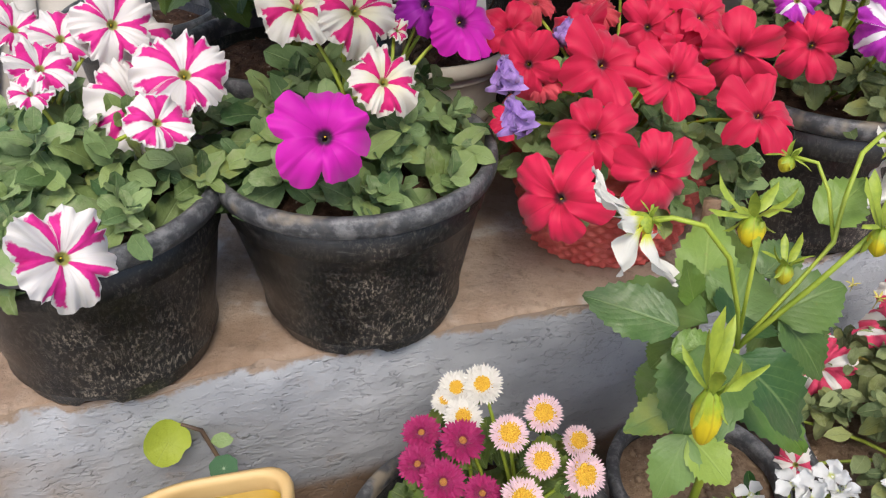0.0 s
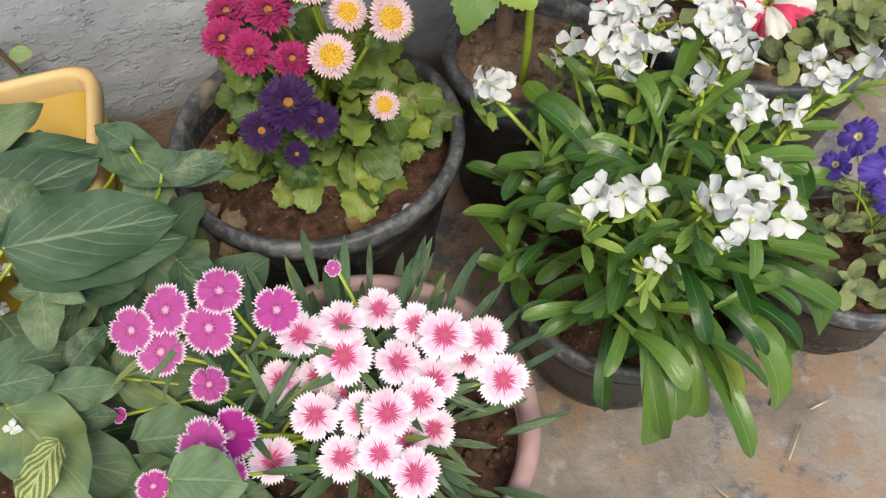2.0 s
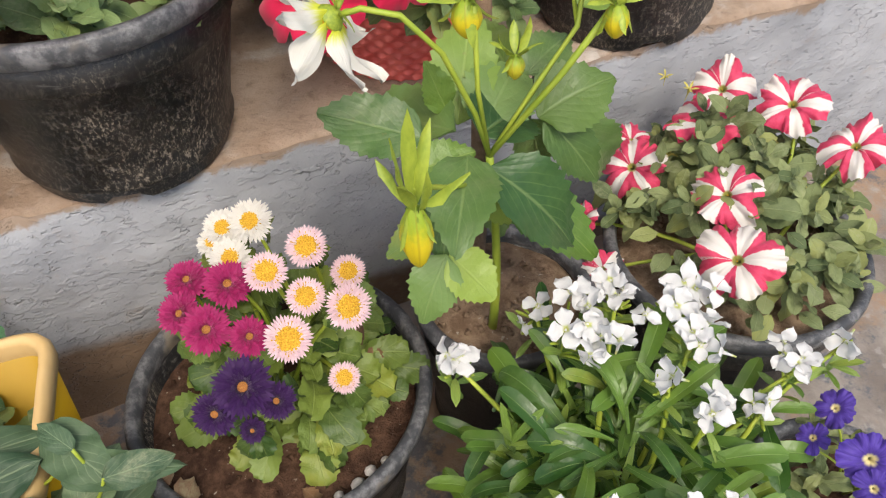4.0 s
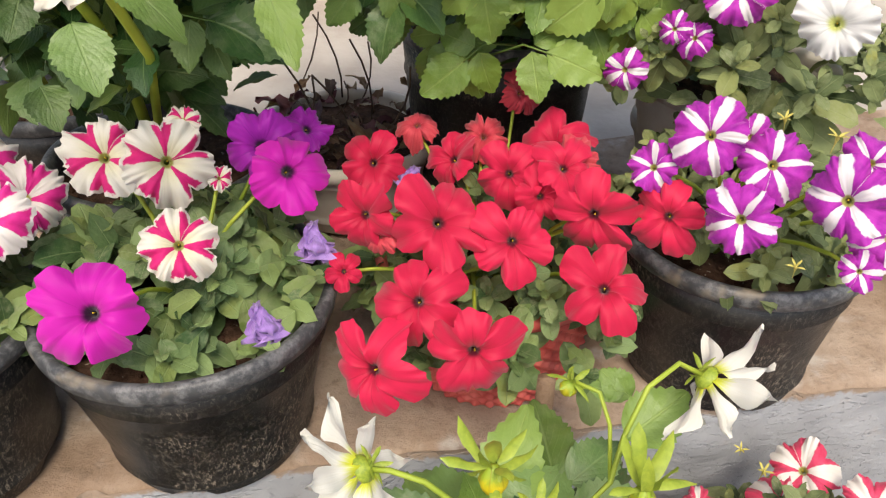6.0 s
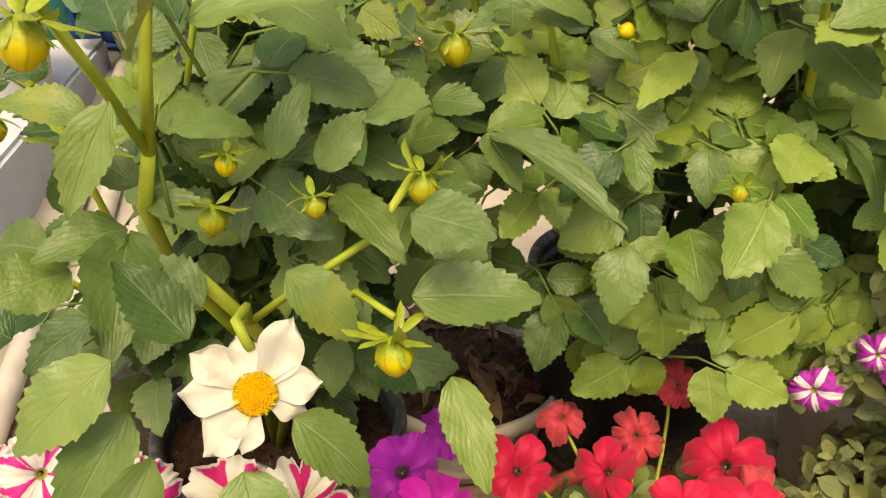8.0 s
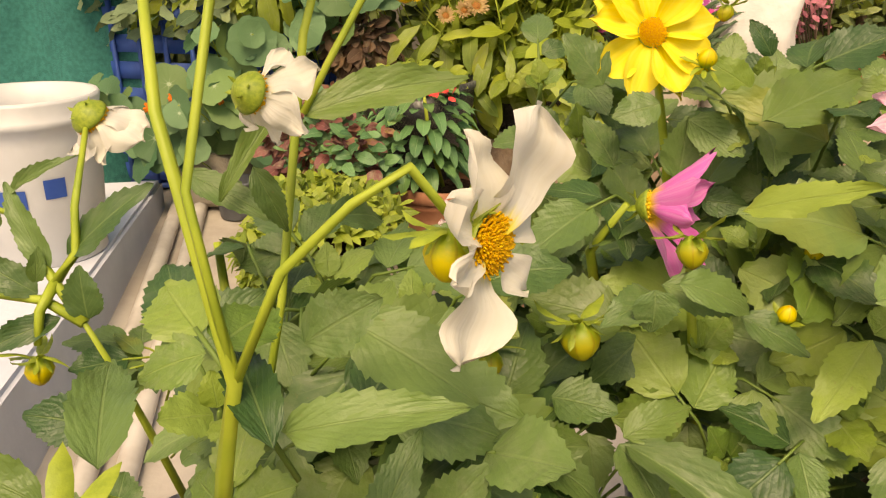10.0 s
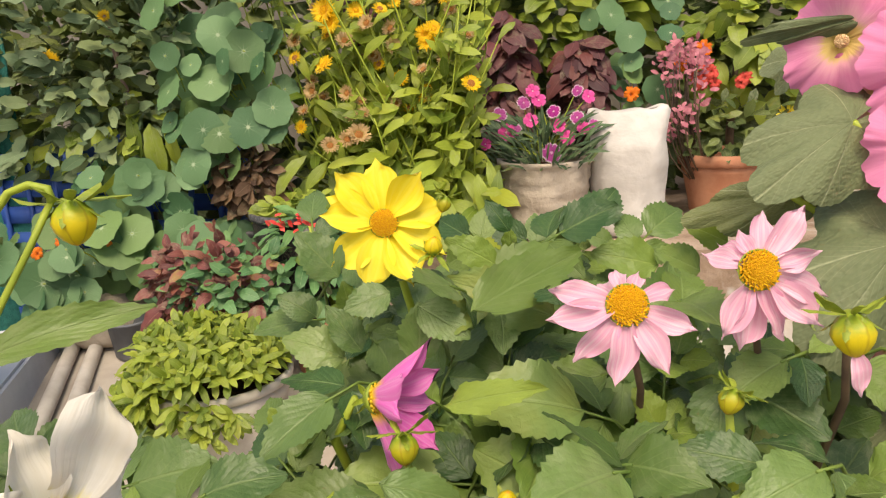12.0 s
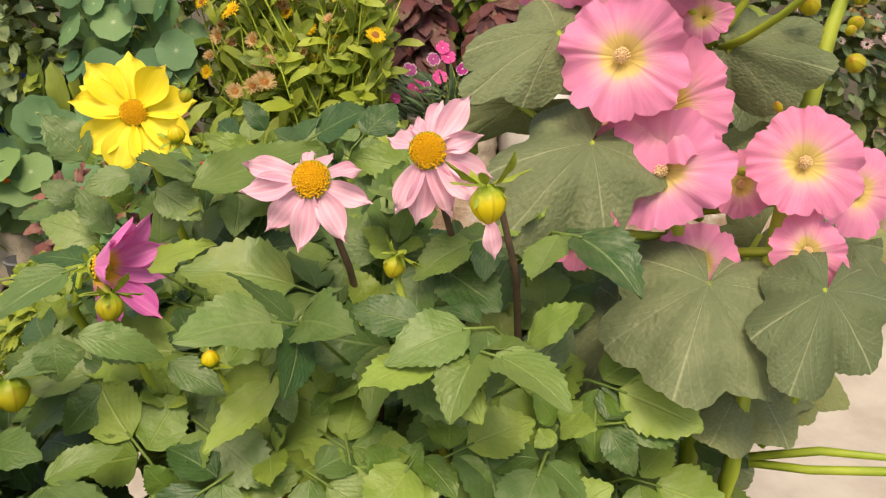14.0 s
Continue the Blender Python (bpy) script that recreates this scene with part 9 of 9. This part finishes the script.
    for k in range(2):
        fv, ff, fu = fringed(530 + k)
        far_pink.append(mesh("flower", fv, ff, FAR_PINK, fu))
    for i, (x, y, z, r) in enumerate(BG_DIAN):
        part("flower", rng.choice(F_FRINGE_M if i % 2 else far_pink), grow, face(V((x, y - 0.04, z)), (rng.uniform(-0.4, 0.4), -0.8, 0.4), r * 1.1, 0))
    stalks(grow, (0.075, 2.34, 0.88), [V((x, y - 0.035, z)) for x, y, z, r in BG_DIAN], STEM, rng, 0.0014)

    v, f, u = lathe([(0.075, 0.0)] + [(0.084 + 0.002 * math.sin(i * 0.55), 0.01 + 0.28 * i / 24) for i in range(25)] + [(0.080, 0.30), (0.074, 0.295), (0.070, 0.20)], 44, 0.02, 11)
    v = [(x * (1 + 0.07 * noise.noise(V((x * 24, y * 24, z * 20)))), y * (1 + 0.07 * noise.noise(V((x * 24, y * 24, z * 20)))), z + (0.014 * noise.noise(V((x * 20, y * 20, 7))) if z > 0.26 else 0)) for x, y, z in v]
    v = [(x * (1 + 0.9 * max(0.0, z - 0.22)), y * (1 - 7.5 * max(0.0, min(z, 0.32) - 0.22)), z * 1.04 + (0.05 * x if z > 0.26 else 0)) for x, y, z in v]
    cap(v, f, u, 44, 0, True)
    cap(v, f, u, 44, 28)
    bag = thing("sack", (0.282, 2.38, 0.69), "upright crumpled white woven plastic sack", "sack")
    place = Matrix.Translation((0.282, 2.38, 0.69)) @ Matrix.Diagonal((1.13, 1.13, 1.0, 1))
    upper = [q for q in f if min(v[i][2] for i in q) > 0.262]
    part("body", mesh("body", v, [q for q in f if q not in upper], BAG, u), bag, place)
    part("mouth", mesh("mouth", v, upper, BAG, u), bag, place, "flattened and folded top of the sack")

    clay = thing("potted_celosia", (0.545, 2.56, 0.69), "terracotta pot with dry pink celosia spikes", "potted flower")
    pot_parts(clay, (0.545, 2.56, 0.69), 0.115, 0.08, 0.175, body=TERRACOTTA, lip=TERRACOTTA, lip_h=0.03, lip_out=0.01, soil=DRY_SOIL, ring=False, notches=False)
    pink = plain_material("dusty_pink_plume", (0.34, 0.085, 0.13), (0.52, 0.22, 0.25), 60.0, 0.8, 0.6)
    heap, plume = Heap(), Heap()
    for k in range(20):
        t = rng.uniform(-1, 1)
        b = V((0.425 + 0.045 * t, 2.48 + rng.uniform(-0.04, 0.06), rng.choice((1.10, 0.965)) + rng.gauss(0, 0.026)))
        heap.add(*tube(bow((0.48 + 0.03 * t, 2.5, 0.80), b, (-0.02, -0.02, 0), 5), 0.0022, 4))
        for j in range(16):
            q = b + V((rng.gauss(0, 0.014), rng.gauss(0, 0.012), rng.gauss(0, 0.02)))
            plume.copy(rng.choice(SMALL_SHAPES), aim(q, (rng.uniform(-1, 1), -0.5, rng.uniform(-0.5, 1)), (0, -1, 0.3), rng.uniform(0.012, 0.026)))
    tagged(part("stem", heap.mesh("stem", DARK_STEM), clay), kind="stuff")
    tagged(part("plume", plume.mesh("plume", pink), clay), kind="stuff")
    leafy(clay, SMALL_SHAPES, FAR_LEAF, (0.56, 2.54, 0.93), (0.14, 0.10, 0.07), 130, 0.05, rng)
    coral = flowers_of(petal_material("coral_petal", (0.75, 0.10, 0.07), (0.6, 0.05, 0.05), (0.5, 0.1, 0.05), 0.1, 0.3), 2, 540, notch=0.3)
    geranium = thing("geranium", (0.58, 2.68, 0.69), "coral-flowered plant with drooping brownish leaves", "plant")
    for k in range(11):
        petunia_flower(geranium, coral, (0.48 + rng.uniform(-0.02, 0.14), 2.56, 1.06 + rng.uniform(-0.025, 0.05)), (0.1, -0.9, 0.3), rng.uniform(0.014, 0.022), rng, False)
    leafy(geranium, FAR_SHAPES, CAL_LEAF, (0.66, 2.70, 1.14), (0.20, 0.12, 0.20), 130, 0.085, rng, 0.7)
    part("stem", mesh("stem", *tube([(0.58, 2.68, 0.69), (0.585, 2.68, 0.95), (0.60, 2.66, 1.2)], [0.012, 0.012, 0.008], 7)[:2], DARK_STEM), geranium)
    daisy = part("flower", many_petals(12, 1, 0.36, 560, 0.1, 0.3).mesh("flower", YELLOW_RAY), geranium, face(V((0.70, 2.54, 0.955)), (0, -0.9, 0.3), 0.034, 0))
    sub("disc", DISC_GOLD, daisy, Matrix.Scale(0.35, 4))

    for x, z, s in ((-0.04, 1.10, 1.0), (0.17, 1.05, 0.8), (-0.42, 1.33, 0.6)):
        am = thing("amaranth", (x, 2.66, 0.69), "wine-red amaranth with drooping leaves", "plant", "amaranths")
        leafy(am, FAR_SHAPES, WINE_LEAF, (x, 2.55, z), (0.065 * s, 0.05, 0.17 * s), 110, 0.075, rng, 1.1)
        part("stem", mesh("stem", *tube([(x, 2.66, 0.69), (x, 2.6, z + 0.1)], [0.008, 0.005], 6)[:2], DARK_STEM), am)
    greens = thing("shrub", (0.10, 2.85, 0.69), "mixed light green shrub along the back", "shrub")
    leafy(greens, FAR_SHAPES, CAL_LEAF, (0.06, 2.76, 1.32), (0.36, 0.16, 0.26), 420, 0.085, rng)
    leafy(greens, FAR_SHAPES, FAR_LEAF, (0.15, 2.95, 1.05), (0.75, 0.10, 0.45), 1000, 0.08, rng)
    # an added layer of dark leaves that keeps the gaps behind the plants dark
    hedge = thing("hedge", (-0.6, 3.0, 0.5), "dense dark green hedge of leaves added as a backing", "hedge")
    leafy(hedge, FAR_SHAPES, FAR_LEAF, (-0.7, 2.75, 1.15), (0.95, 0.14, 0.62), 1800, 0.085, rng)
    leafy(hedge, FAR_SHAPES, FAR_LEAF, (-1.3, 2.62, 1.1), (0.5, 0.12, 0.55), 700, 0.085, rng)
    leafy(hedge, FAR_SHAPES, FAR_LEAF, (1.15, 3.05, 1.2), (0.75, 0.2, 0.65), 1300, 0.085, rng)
    statice = thing("statice", (1.12, 2.95, 0.69), "pale pink everlasting flower clusters on a grey bush", "flower")
    leafy(statice, SMALL_SHAPES, SHADE_LEAF, (1.12, 2.90, 1.12), (0.36, 0.14, 0.28), 420, 0.05, rng)
    buff = [many_petals(16, 2, 0.24, 570, 0.7, 0.3).mesh("flower", FADED_RAY), many_petals(16, 2, 0.24, 571, 0.6, 0.3).mesh("flower", DAISY_RAY)]
    for k in range(46):
        part("flower", rng.choice(buff), statice, face(V((1.12 + rng.gauss(0, 0.15), 2.78, 1.20 + rng.gauss(0, 0.10))), (rng.uniform(-0.5, 0.5), -0.8, 0.4), rng.uniform(0.016, 0.026), 0))

    col = thing("potted_coleus", (-0.60, 1.80, ground_z(1.80)), "red and green coleus in a small dark pot", "potted plant")
    pot_parts(col, (-0.60, 1.80, ground_z(1.80)), 0.10, 0.075, 0.14)
    leafy(col, FAR_SHAPES, RED_LEAF, (-0.57, 1.76, 0.750), (0.12, 0.10, 0.09), 260, 0.032, rng)
    leafy(col, FAR_SHAPES, NAST_LEAF, (-0.52, 1.74, 0.735), (0.11, 0.09, 0.09), 150, 0.034, rng)
    broad = variants("leaf", RED_LEAF, 3, 590, width=0.72, tip=0.8, belly=0.42, fold=0.25, droop=0.4, wave=0.05, rows=9, cols=5)
    for x, y, z, dx in ((-0.44, 1.67, 0.725, 0.3), (-0.46, 1.68, 0.71, -0.3), (-0.60, 1.66, 0.70, -0.4), (-0.56, 1.66, 0.69, 0.2), (-0.64, 1.69, 0.71, -0.8)):
        part("leaf", rng.choice(broad), col, aim(V((x, y, z)), (dx, -0.7, -0.5), (dx * 0.4, -0.7, 0.7), rng.uniform(0.05, 0.07)))
    succ = thing("potted_greenery", (-0.485, 1.575, ground_z(1.575)), "light green trailing foliage in a pale cement pot", "potted plant")
    pot_parts(succ, (-0.485, 1.575, ground_z(1.575)), 0.13, 0.10, 0.165, body=CREAM_POT, lip=CREAM_POT, notches=False)
    tufts = Heap()
    for k in range(120):
        a, r = k * 2.39996, math.sqrt((k + 0.5) / 120)
        p = V((-0.505 + 0.145 * r * math.cos(a), 1.555 + 0.13 * r * math.sin(a), 0.665 + 0.05 * (1 - r * r) - (0.07 * max(0.0, -math.cos(a)) * r if r > 0.7 else 0)))
        q = V((math.cos(a) * r * 0.7, math.sin(a) * r * 0.7 - 0.2, 1)).to_track_quat("Z", "Y")
        for j in range(10):
            t, up = j * 2.4 + k, 0.25 + 1.0 * (1 - j / 10)
            d = q @ V((math.cos(t) * math.cos(up), math.sin(t) * math.cos(up), math.sin(up)))
            tufts.copy(rng.choice(CAL_SHAPES), aim(p - q @ V((0, 0, 0.012 * (j / 10))), d, q @ V((-math.cos(t) * math.sin(up), -math.sin(t) * math.sin(up), math.cos(up))), rng.uniform(0.028, 0.046)))
    for k in range(80):
        a = rng.uniform(-3.5, -0.9)
        p = V((-0.485 + 0.145 * math.cos(a), 1.575 + 0.145 * math.sin(a), rng.uniform(0.50, 0.64) if a < -1.5 else rng.uniform(0.57, 0.64)))
        for j in range(8):
            t = rng.uniform(0, 6.28)
            tufts.copy(rng.choice(CAL_SHAPES), aim(p, (math.cos(a) + 0.8 * math.cos(t), math.sin(a) + 0.5 * math.sin(t), rng.uniform(-0.8, 0.7)), (math.cos(a), math.sin(a), 0.6), rng.uniform(0.026, 0.042)))
    tagged(part("foliage", tufts.mesh("foliage", CAL_LEAF), succ), kind="stuff")
    poin = thing("potted_poinsettia", (-0.365, 1.90, ground_z(1.90)), "small green plant with red bracts in a brown clay pot", "potted plant")
    pot_parts(poin, (-0.365, 1.90, ground_z(1.90)), 0.115, 0.08, 0.15, body=TERRACOTTA, lip=TERRACOTTA, lip_h=0.025, ring=False, notches=False)
    hang = variants("leaf", NAST_LEAF, 5, 595, width=0.46, tip=0.5, belly=0.36, fold=0.3, droop=0.4, wave=0.03, rows=9, cols=5)
    for k in range(120):
        a, h = k * 2.39996, (k + 0.5) / 120
        r = 0.105 * math.sqrt(1 - (1.5 * h - 0.55) ** 2)
        p = V((-0.40 + 0.75 * r * math.cos(a), 1.885 + 0.75 * r * math.sin(a), 0.68 + 0.17 * h))
        part("leaf", rng.choice(hang), poin, aim(p, (math.cos(a), math.sin(a) - 0.15, -0.55 + 0.8 * h + rng.uniform(-0.25, 0.25)), (math.cos(a) * 0.5, math.sin(a) * 0.5 - 0.1, 0.8), rng.uniform(0.045, 0.066)))
    part("stem", mesh("stem", *tube([(-0.36, 1.90, ground_z(1.90) + 0.12), (-0.39, 1.89, 0.74), (-0.40, 1.885, 0.84)], [0.006, 0.005, 0.003], 6)[:2], STEM), poin)
    red_bract = plain_material("red_bract", (0.60, 0.03, 0.03), (0.72, 0.10, 0.08), 60.0)
    heap = Heap()
    for k in range(24):
        heap.copy(rng.choice(SMALL_SHAPES), aim(V((-0.40 + rng.uniform(-0.06, 0.08), 1.83, 0.845 + rng.uniform(-0.012, 0.02))), (rng.uniform(-1, 1), -0.6, rng.uniform(-0.2, 0.8)), (0, -0.6, 0.7), 0.022))
    tagged(part("bract", heap.mesh("bract", red_bract), poin), kind="stuff")
    aly = thing("potted_alyssum", (-0.20, 1.62, ground_z(1.62)), "small pot with a pale pink flower cluster", "potted flower")
    pot_parts(aly, (-0.20, 1.62, ground_z(1.62)), 0.085, 0.065, 0.12, body=TERRACOTTA, lip=TERRACOTTA, notches=False)
    leafy(aly, SMALL_SHAPES, FAR_LEAF, (-0.20, 1.60, 0.63), (0.09, 0.07, 0.05), 120, 0.04, rng)
    blush = [cross_flower(580).mesh("flower", DAISY_RAY)]
    for k in range(34):
        part("flower", blush[0], aly, face(V((-0.235 + rng.gauss(0, 0.018), 1.56, 0.685 + rng.gauss(0, 0.016))), (rng.uniform(-0.4, 0.4), -0.7, 0.6), 0.008, rng.uniform(0, 6)))

    spot = V((-0.60, 2.13, ground_z(2.13)))
    dried = thing("potted_plant", spot, "withered brown plant in a black pot", "potted plant")
    pot_parts(dried, spot, 0.085, 0.07, 0.26, soil=DRY_SOIL, seed=78)
    leafy(dried, FAR_SHAPES, DRY_LEAF, (-0.60, 2.09, 0.90), (0.075, 0.06, 0.08), 150, 0.045, rng, 0.6, wild=1.0)
    twigs = Heap()
    for k in range(9):
        twigs.add(*tube(bow(spot + V((rng.uniform(-0.02, 0.02), 0, 0.24)), spot + V((rng.uniform(-0.07, 0.07), rng.uniform(-0.06, 0.02), rng.uniform(0.34, 0.46))), (0, 0, 0.02), 5), 0.0022, 5))
    part("stem", twigs.mesh("stem", DARK_STEM), dried)
    crate_like((-1.17, 2.17, ground_z(2.17)))
    crate_like((-0.86, 2.25, ground_z(2.25)))
    tray = thing("planter", (-0.46, 2.06, ground_z(2.06)), "black plastic trough of seedlings", "planter")
    pot_parts(tray, (-0.46, 2.06, ground_z(2.06)), 0.13, 0.11, 0.32, seed=77)
    leafy(tray, SMALL_SHAPES, CAL_LEAF, (-0.46, 2.03, 0.84), (0.11, 0.08, 0.025), 140, 0.035, rng)
    small = thing("bucket", (-0.885, 1.955, ground_z(1.955)), "small grey plastic bucket lying by the pipes", "bucket")
    v, f, u = lathe([(0.035, 0.0), (0.040, 0.005), (0.050, 0.085), (0.054, 0.086), (0.054, 0.092), (0.047, 0.092), (0.037, 0.01)], 30)
    cap(v, f, u, 30, 0, True)
    cap(v, f, u, 30, 6)
    part("body", mesh("body", v, f, plain_material("grey_plastic", (0.10, 0.11, 0.13), (0.17, 0.18, 0.20), 20.0, 0.5), u), small, Matrix.Translation((-0.885, 1.955, ground_z(1.955))))


def crate_like(base):
    """A slatted blue crate."""
    ob = thing("crate", base, "blue slatted plastic crate behind the leaves", "crate", "blue crates")
    heap = Heap()

    def bar(x0, y0, z0, x1, y1, z1):
        v = [(x, y, z) for z in (z0, z1) for y in (y0, y1) for x in (x0, x1)]
        heap.add([V(base) + V(p) for p in v], [(0, 2, 3, 1), (4, 5, 7, 6), (0, 1, 5, 4), (2, 6, 7, 3), (0, 4, 6, 2), (1, 3, 7, 5)])

    w, d, h = 0.15, 0.10, 0.47
    bar(-w, -d, 0, w, d, 0.012)
    part("floor_panel", heap.mesh("floor_panel", BLUE), ob)
    for k in range(7):
        heap = Heap()
        z = 0.02 + 0.065 * k
        bar(-w, -d, z, w, -d + 0.008, z + 0.042)
        part("slat", heap.mesh("slat", BLUE), ob)
    for k in range(5):
        heap = Heap()
        x = -w + (2 * w - 0.012) * k / 4
        bar(x, -d - 0.004, 0.0, x + 0.012, -d + 0.004, h)
        part("rib", heap.mesh("rib", BLUE), ob)
    for x in (-w, w - 0.008):
        heap = Heap()
        bar(x, -d, 0, x + 0.008, d, h)
        part("side_panel", heap.mesh("side_panel", BLUE), ob)


def left_side():
    rng = random.Random(161)
    for off in (0.053, 0.104):
        pts = [V((-0.71 - 0.46 * t + off, 1.05 + 1.05 * t + off * 0.4, ground_z(1.05 + 1.05 * t) + 0.018)) for t in [i / 10 - 0.3 for i in range(14)]]
        solid("pipe", mesh("pipe", *tube(pts, 0.0165, 14)[:2], PIPE), "long grey-white plastic pipe lying on the floor", "pipe", group="pipes")
    buc = thing("bucket", (-1.03, 1.50, 0.575), "white plastic bucket with blue print and an open top", "bucket")
    v, f, u = lathe([(0.100, 0.0), (0.104, 0.004), (0.122, 0.22), (0.124, 0.25), (0.132, 0.252), (0.133, 0.265), (0.126, 0.27), (0.131, 0.29), (0.128, 0.297), (0.122, 0.295), (0.117, 0.25), (0.098, 0.01)], 44)
    cap(v, f, u, 44, 0, True)
    cap(v, f, u, 44, 11)
    body = part("body", mesh("body", v, f, BUCKET, u), buc, Matrix.Translation((-1.03, 1.50, 0.575)))
    band = Heap()
    for z0, z1, a0, a1 in ((0.115, 0.150, -1.5, -1.0), (0.13, 0.165, -0.75, -0.45)):
        n = 14
        pts = []
        for z in (z0, z1):
            for i in range(n):
                a = a0 + (a1 - a0) * i / (n - 1)
                r = 0.1052 + 0.018 * z / 0.22 + 0.0006
                pts.append((r * math.cos(a), r * math.sin(a), z))
        band.add(pts, grid_faces(n, 2))
    sub("print", band.mesh("print", BLUE), body, None, "faded blue printed bars")
    sack = thing("sack", (-0.99, 2.06, ground_z(2.06)), "slumped dusty brown cloth bag at the end of the pipes", "sack")
    v, f, u = lathe([(0.09, 0.0), (0.11, 0.02), (0.115, 0.07), (0.10, 0.12), (0.06, 0.15), (0.03, 0.17), (0.001, 0.172)], 36, 0.03, 15)
    v = [(x * (1 + 0.10 * noise.noise(V((x * 22, y * 22, z * 22)))), y * (1 + 0.10 * noise.noise(V((x * 22, y * 22, z * 22)))), z * (1 + 0.08 * noise.noise(V((x * 30, y * 30, 3))))) for x, y, z in v]
    cap(v, f, u, 36, 0, True)
    part("body", mesh("body", v, f, CLOTH, u), sack, Matrix.Translation((-0.99, 2.06, ground_z(2.06))))
    xs, zs = 40, 26
    verts = []
    for j in range(zs):
        for i in range(xs):
            t = i / (xs - 1)
            x, y = -1.95 + 0.78 * t, 1.95 + 0.12 * t
            verts.append((x, y + 0.02 * math.sin(t * 22) + 0.015 * noise.noise(V((t * 9, j * 0.3, 0))), 0.42 + 0.95 * j / (zs - 1)))
    me = mesh("shade_net", verts, grid_faces(xs, zs), NET)
    net = solid("shade_net", me, "hanging teal green shade net in soft folds", "net", "structure")
    mod = net.modifiers.new("thick", "SOLIDIFY")
    mod.thickness = 0.003
    foot = V((-0.345, 0.885, ground_z(0.885)))
    side = thing("potted_dahlia", foot, "straggly dahlia with pink and white flowers by the parapet", "potted flower", "dahlias")
    pot_parts(side, foot, 0.085, 0.068, 0.16, seed=5)
    root = foot + V((0, 0, 0.14))
    stems = Heap()
    fork = V((-0.362, 0.787, 0.848))
    for pts in ([root, (-0.352, 0.83, 0.72), (-0.348, 0.80, 0.79), fork], [fork, (-0.394, 0.787, 0.863), (-0.446, 0.777, 0.869), (-0.452, 0.772, 0.850)],
                [fork, (-0.387, 0.794, 0.875), (-0.427, 0.807, 0.922), (-0.454, 0.803, 0.928)], [(-0.387, 0.794, 0.875), (-0.375, 0.807, 0.895), (-0.372, 0.81, 0.93), (-0.39, 0.86, 0.98)],
                [(-0.387, 0.794, 0.875), (-0.388, 0.775, 0.86), (-0.391, 0.77, 0.835)], [root, (-0.40, 0.80, 0.66), (-0.412, 0.77, 0.655)]):
        stems.add(*tube(pts, [0.0045 - 0.0008 * k for k in range(len(pts))], 6))
    for a, b, w in (((-0.399, 0.788, 0.867), (-0.433, 0.772, 0.899), 0.026), ((-0.392, 0.796, 0.882), (-0.422, 0.797, 0.945), 0.022), ((-0.379, 0.805, 0.893), (-0.329, 0.821, 0.948), 0.032), ((-0.380, 0.785, 0.851), (-0.422, 0.746, 0.840), 0.022), ((-0.360, 0.789, 0.850), (-0.359, 0.785, 0.889), 0.030), ((-0.429, 0.813, 0.934), (-0.388, 0.816, 0.968), 0.014), ((-0.434, 0.800, 0.910), (-0.438, 0.788, 0.934), 0.018), ((-0.40, 0.79, 0.875), (-0.392, 0.785, 0.90), 0.014)):
        leaf_at(side, DAHLIA_BLADES, a, b, (0.3 + rng.uniform(-0.3, 0.3), -0.7, 0.6), rng, w)
    for k in range(5):
        a = rng.uniform(0, 6.28)
        spray(side, DAHLIA_BLADES, V((-0.335, 0.84, rng.uniform(0.66, 0.80))), V((math.cos(a) + 0.4, math.sin(a), 0.2)), V((0, -0.4, 1)), 0.045, rng, 3, stems)
    stem_parts(side, stems)
    ray_flower(side, P_MAG, (-0.445, 0.77, 0.842), (-0.8, -0.3, -0.3), 0.045, rng, 8, DISC_GOLD, 0.28, 0.6)
    ray_flower(side, P_WHITE, (-0.393, 0.869, 0.983), (0.25, 0.55, -0.7), 0.048, rng, 8, DISC_GOLD, 0.28, 0.8)
    ray_flower(side, P_WHITE, (-0.414, 0.761, 0.662), (-0.55, 0.4, 0.45), 0.036, rng, 7, DISC_GOLD, 0.28, 0.5)
    dahlia_bud(side, (-0.393, 0.769, 0.815), (0.1, -0.2, -1), 0.013, rng, "yellow")


back_row()
left_side()
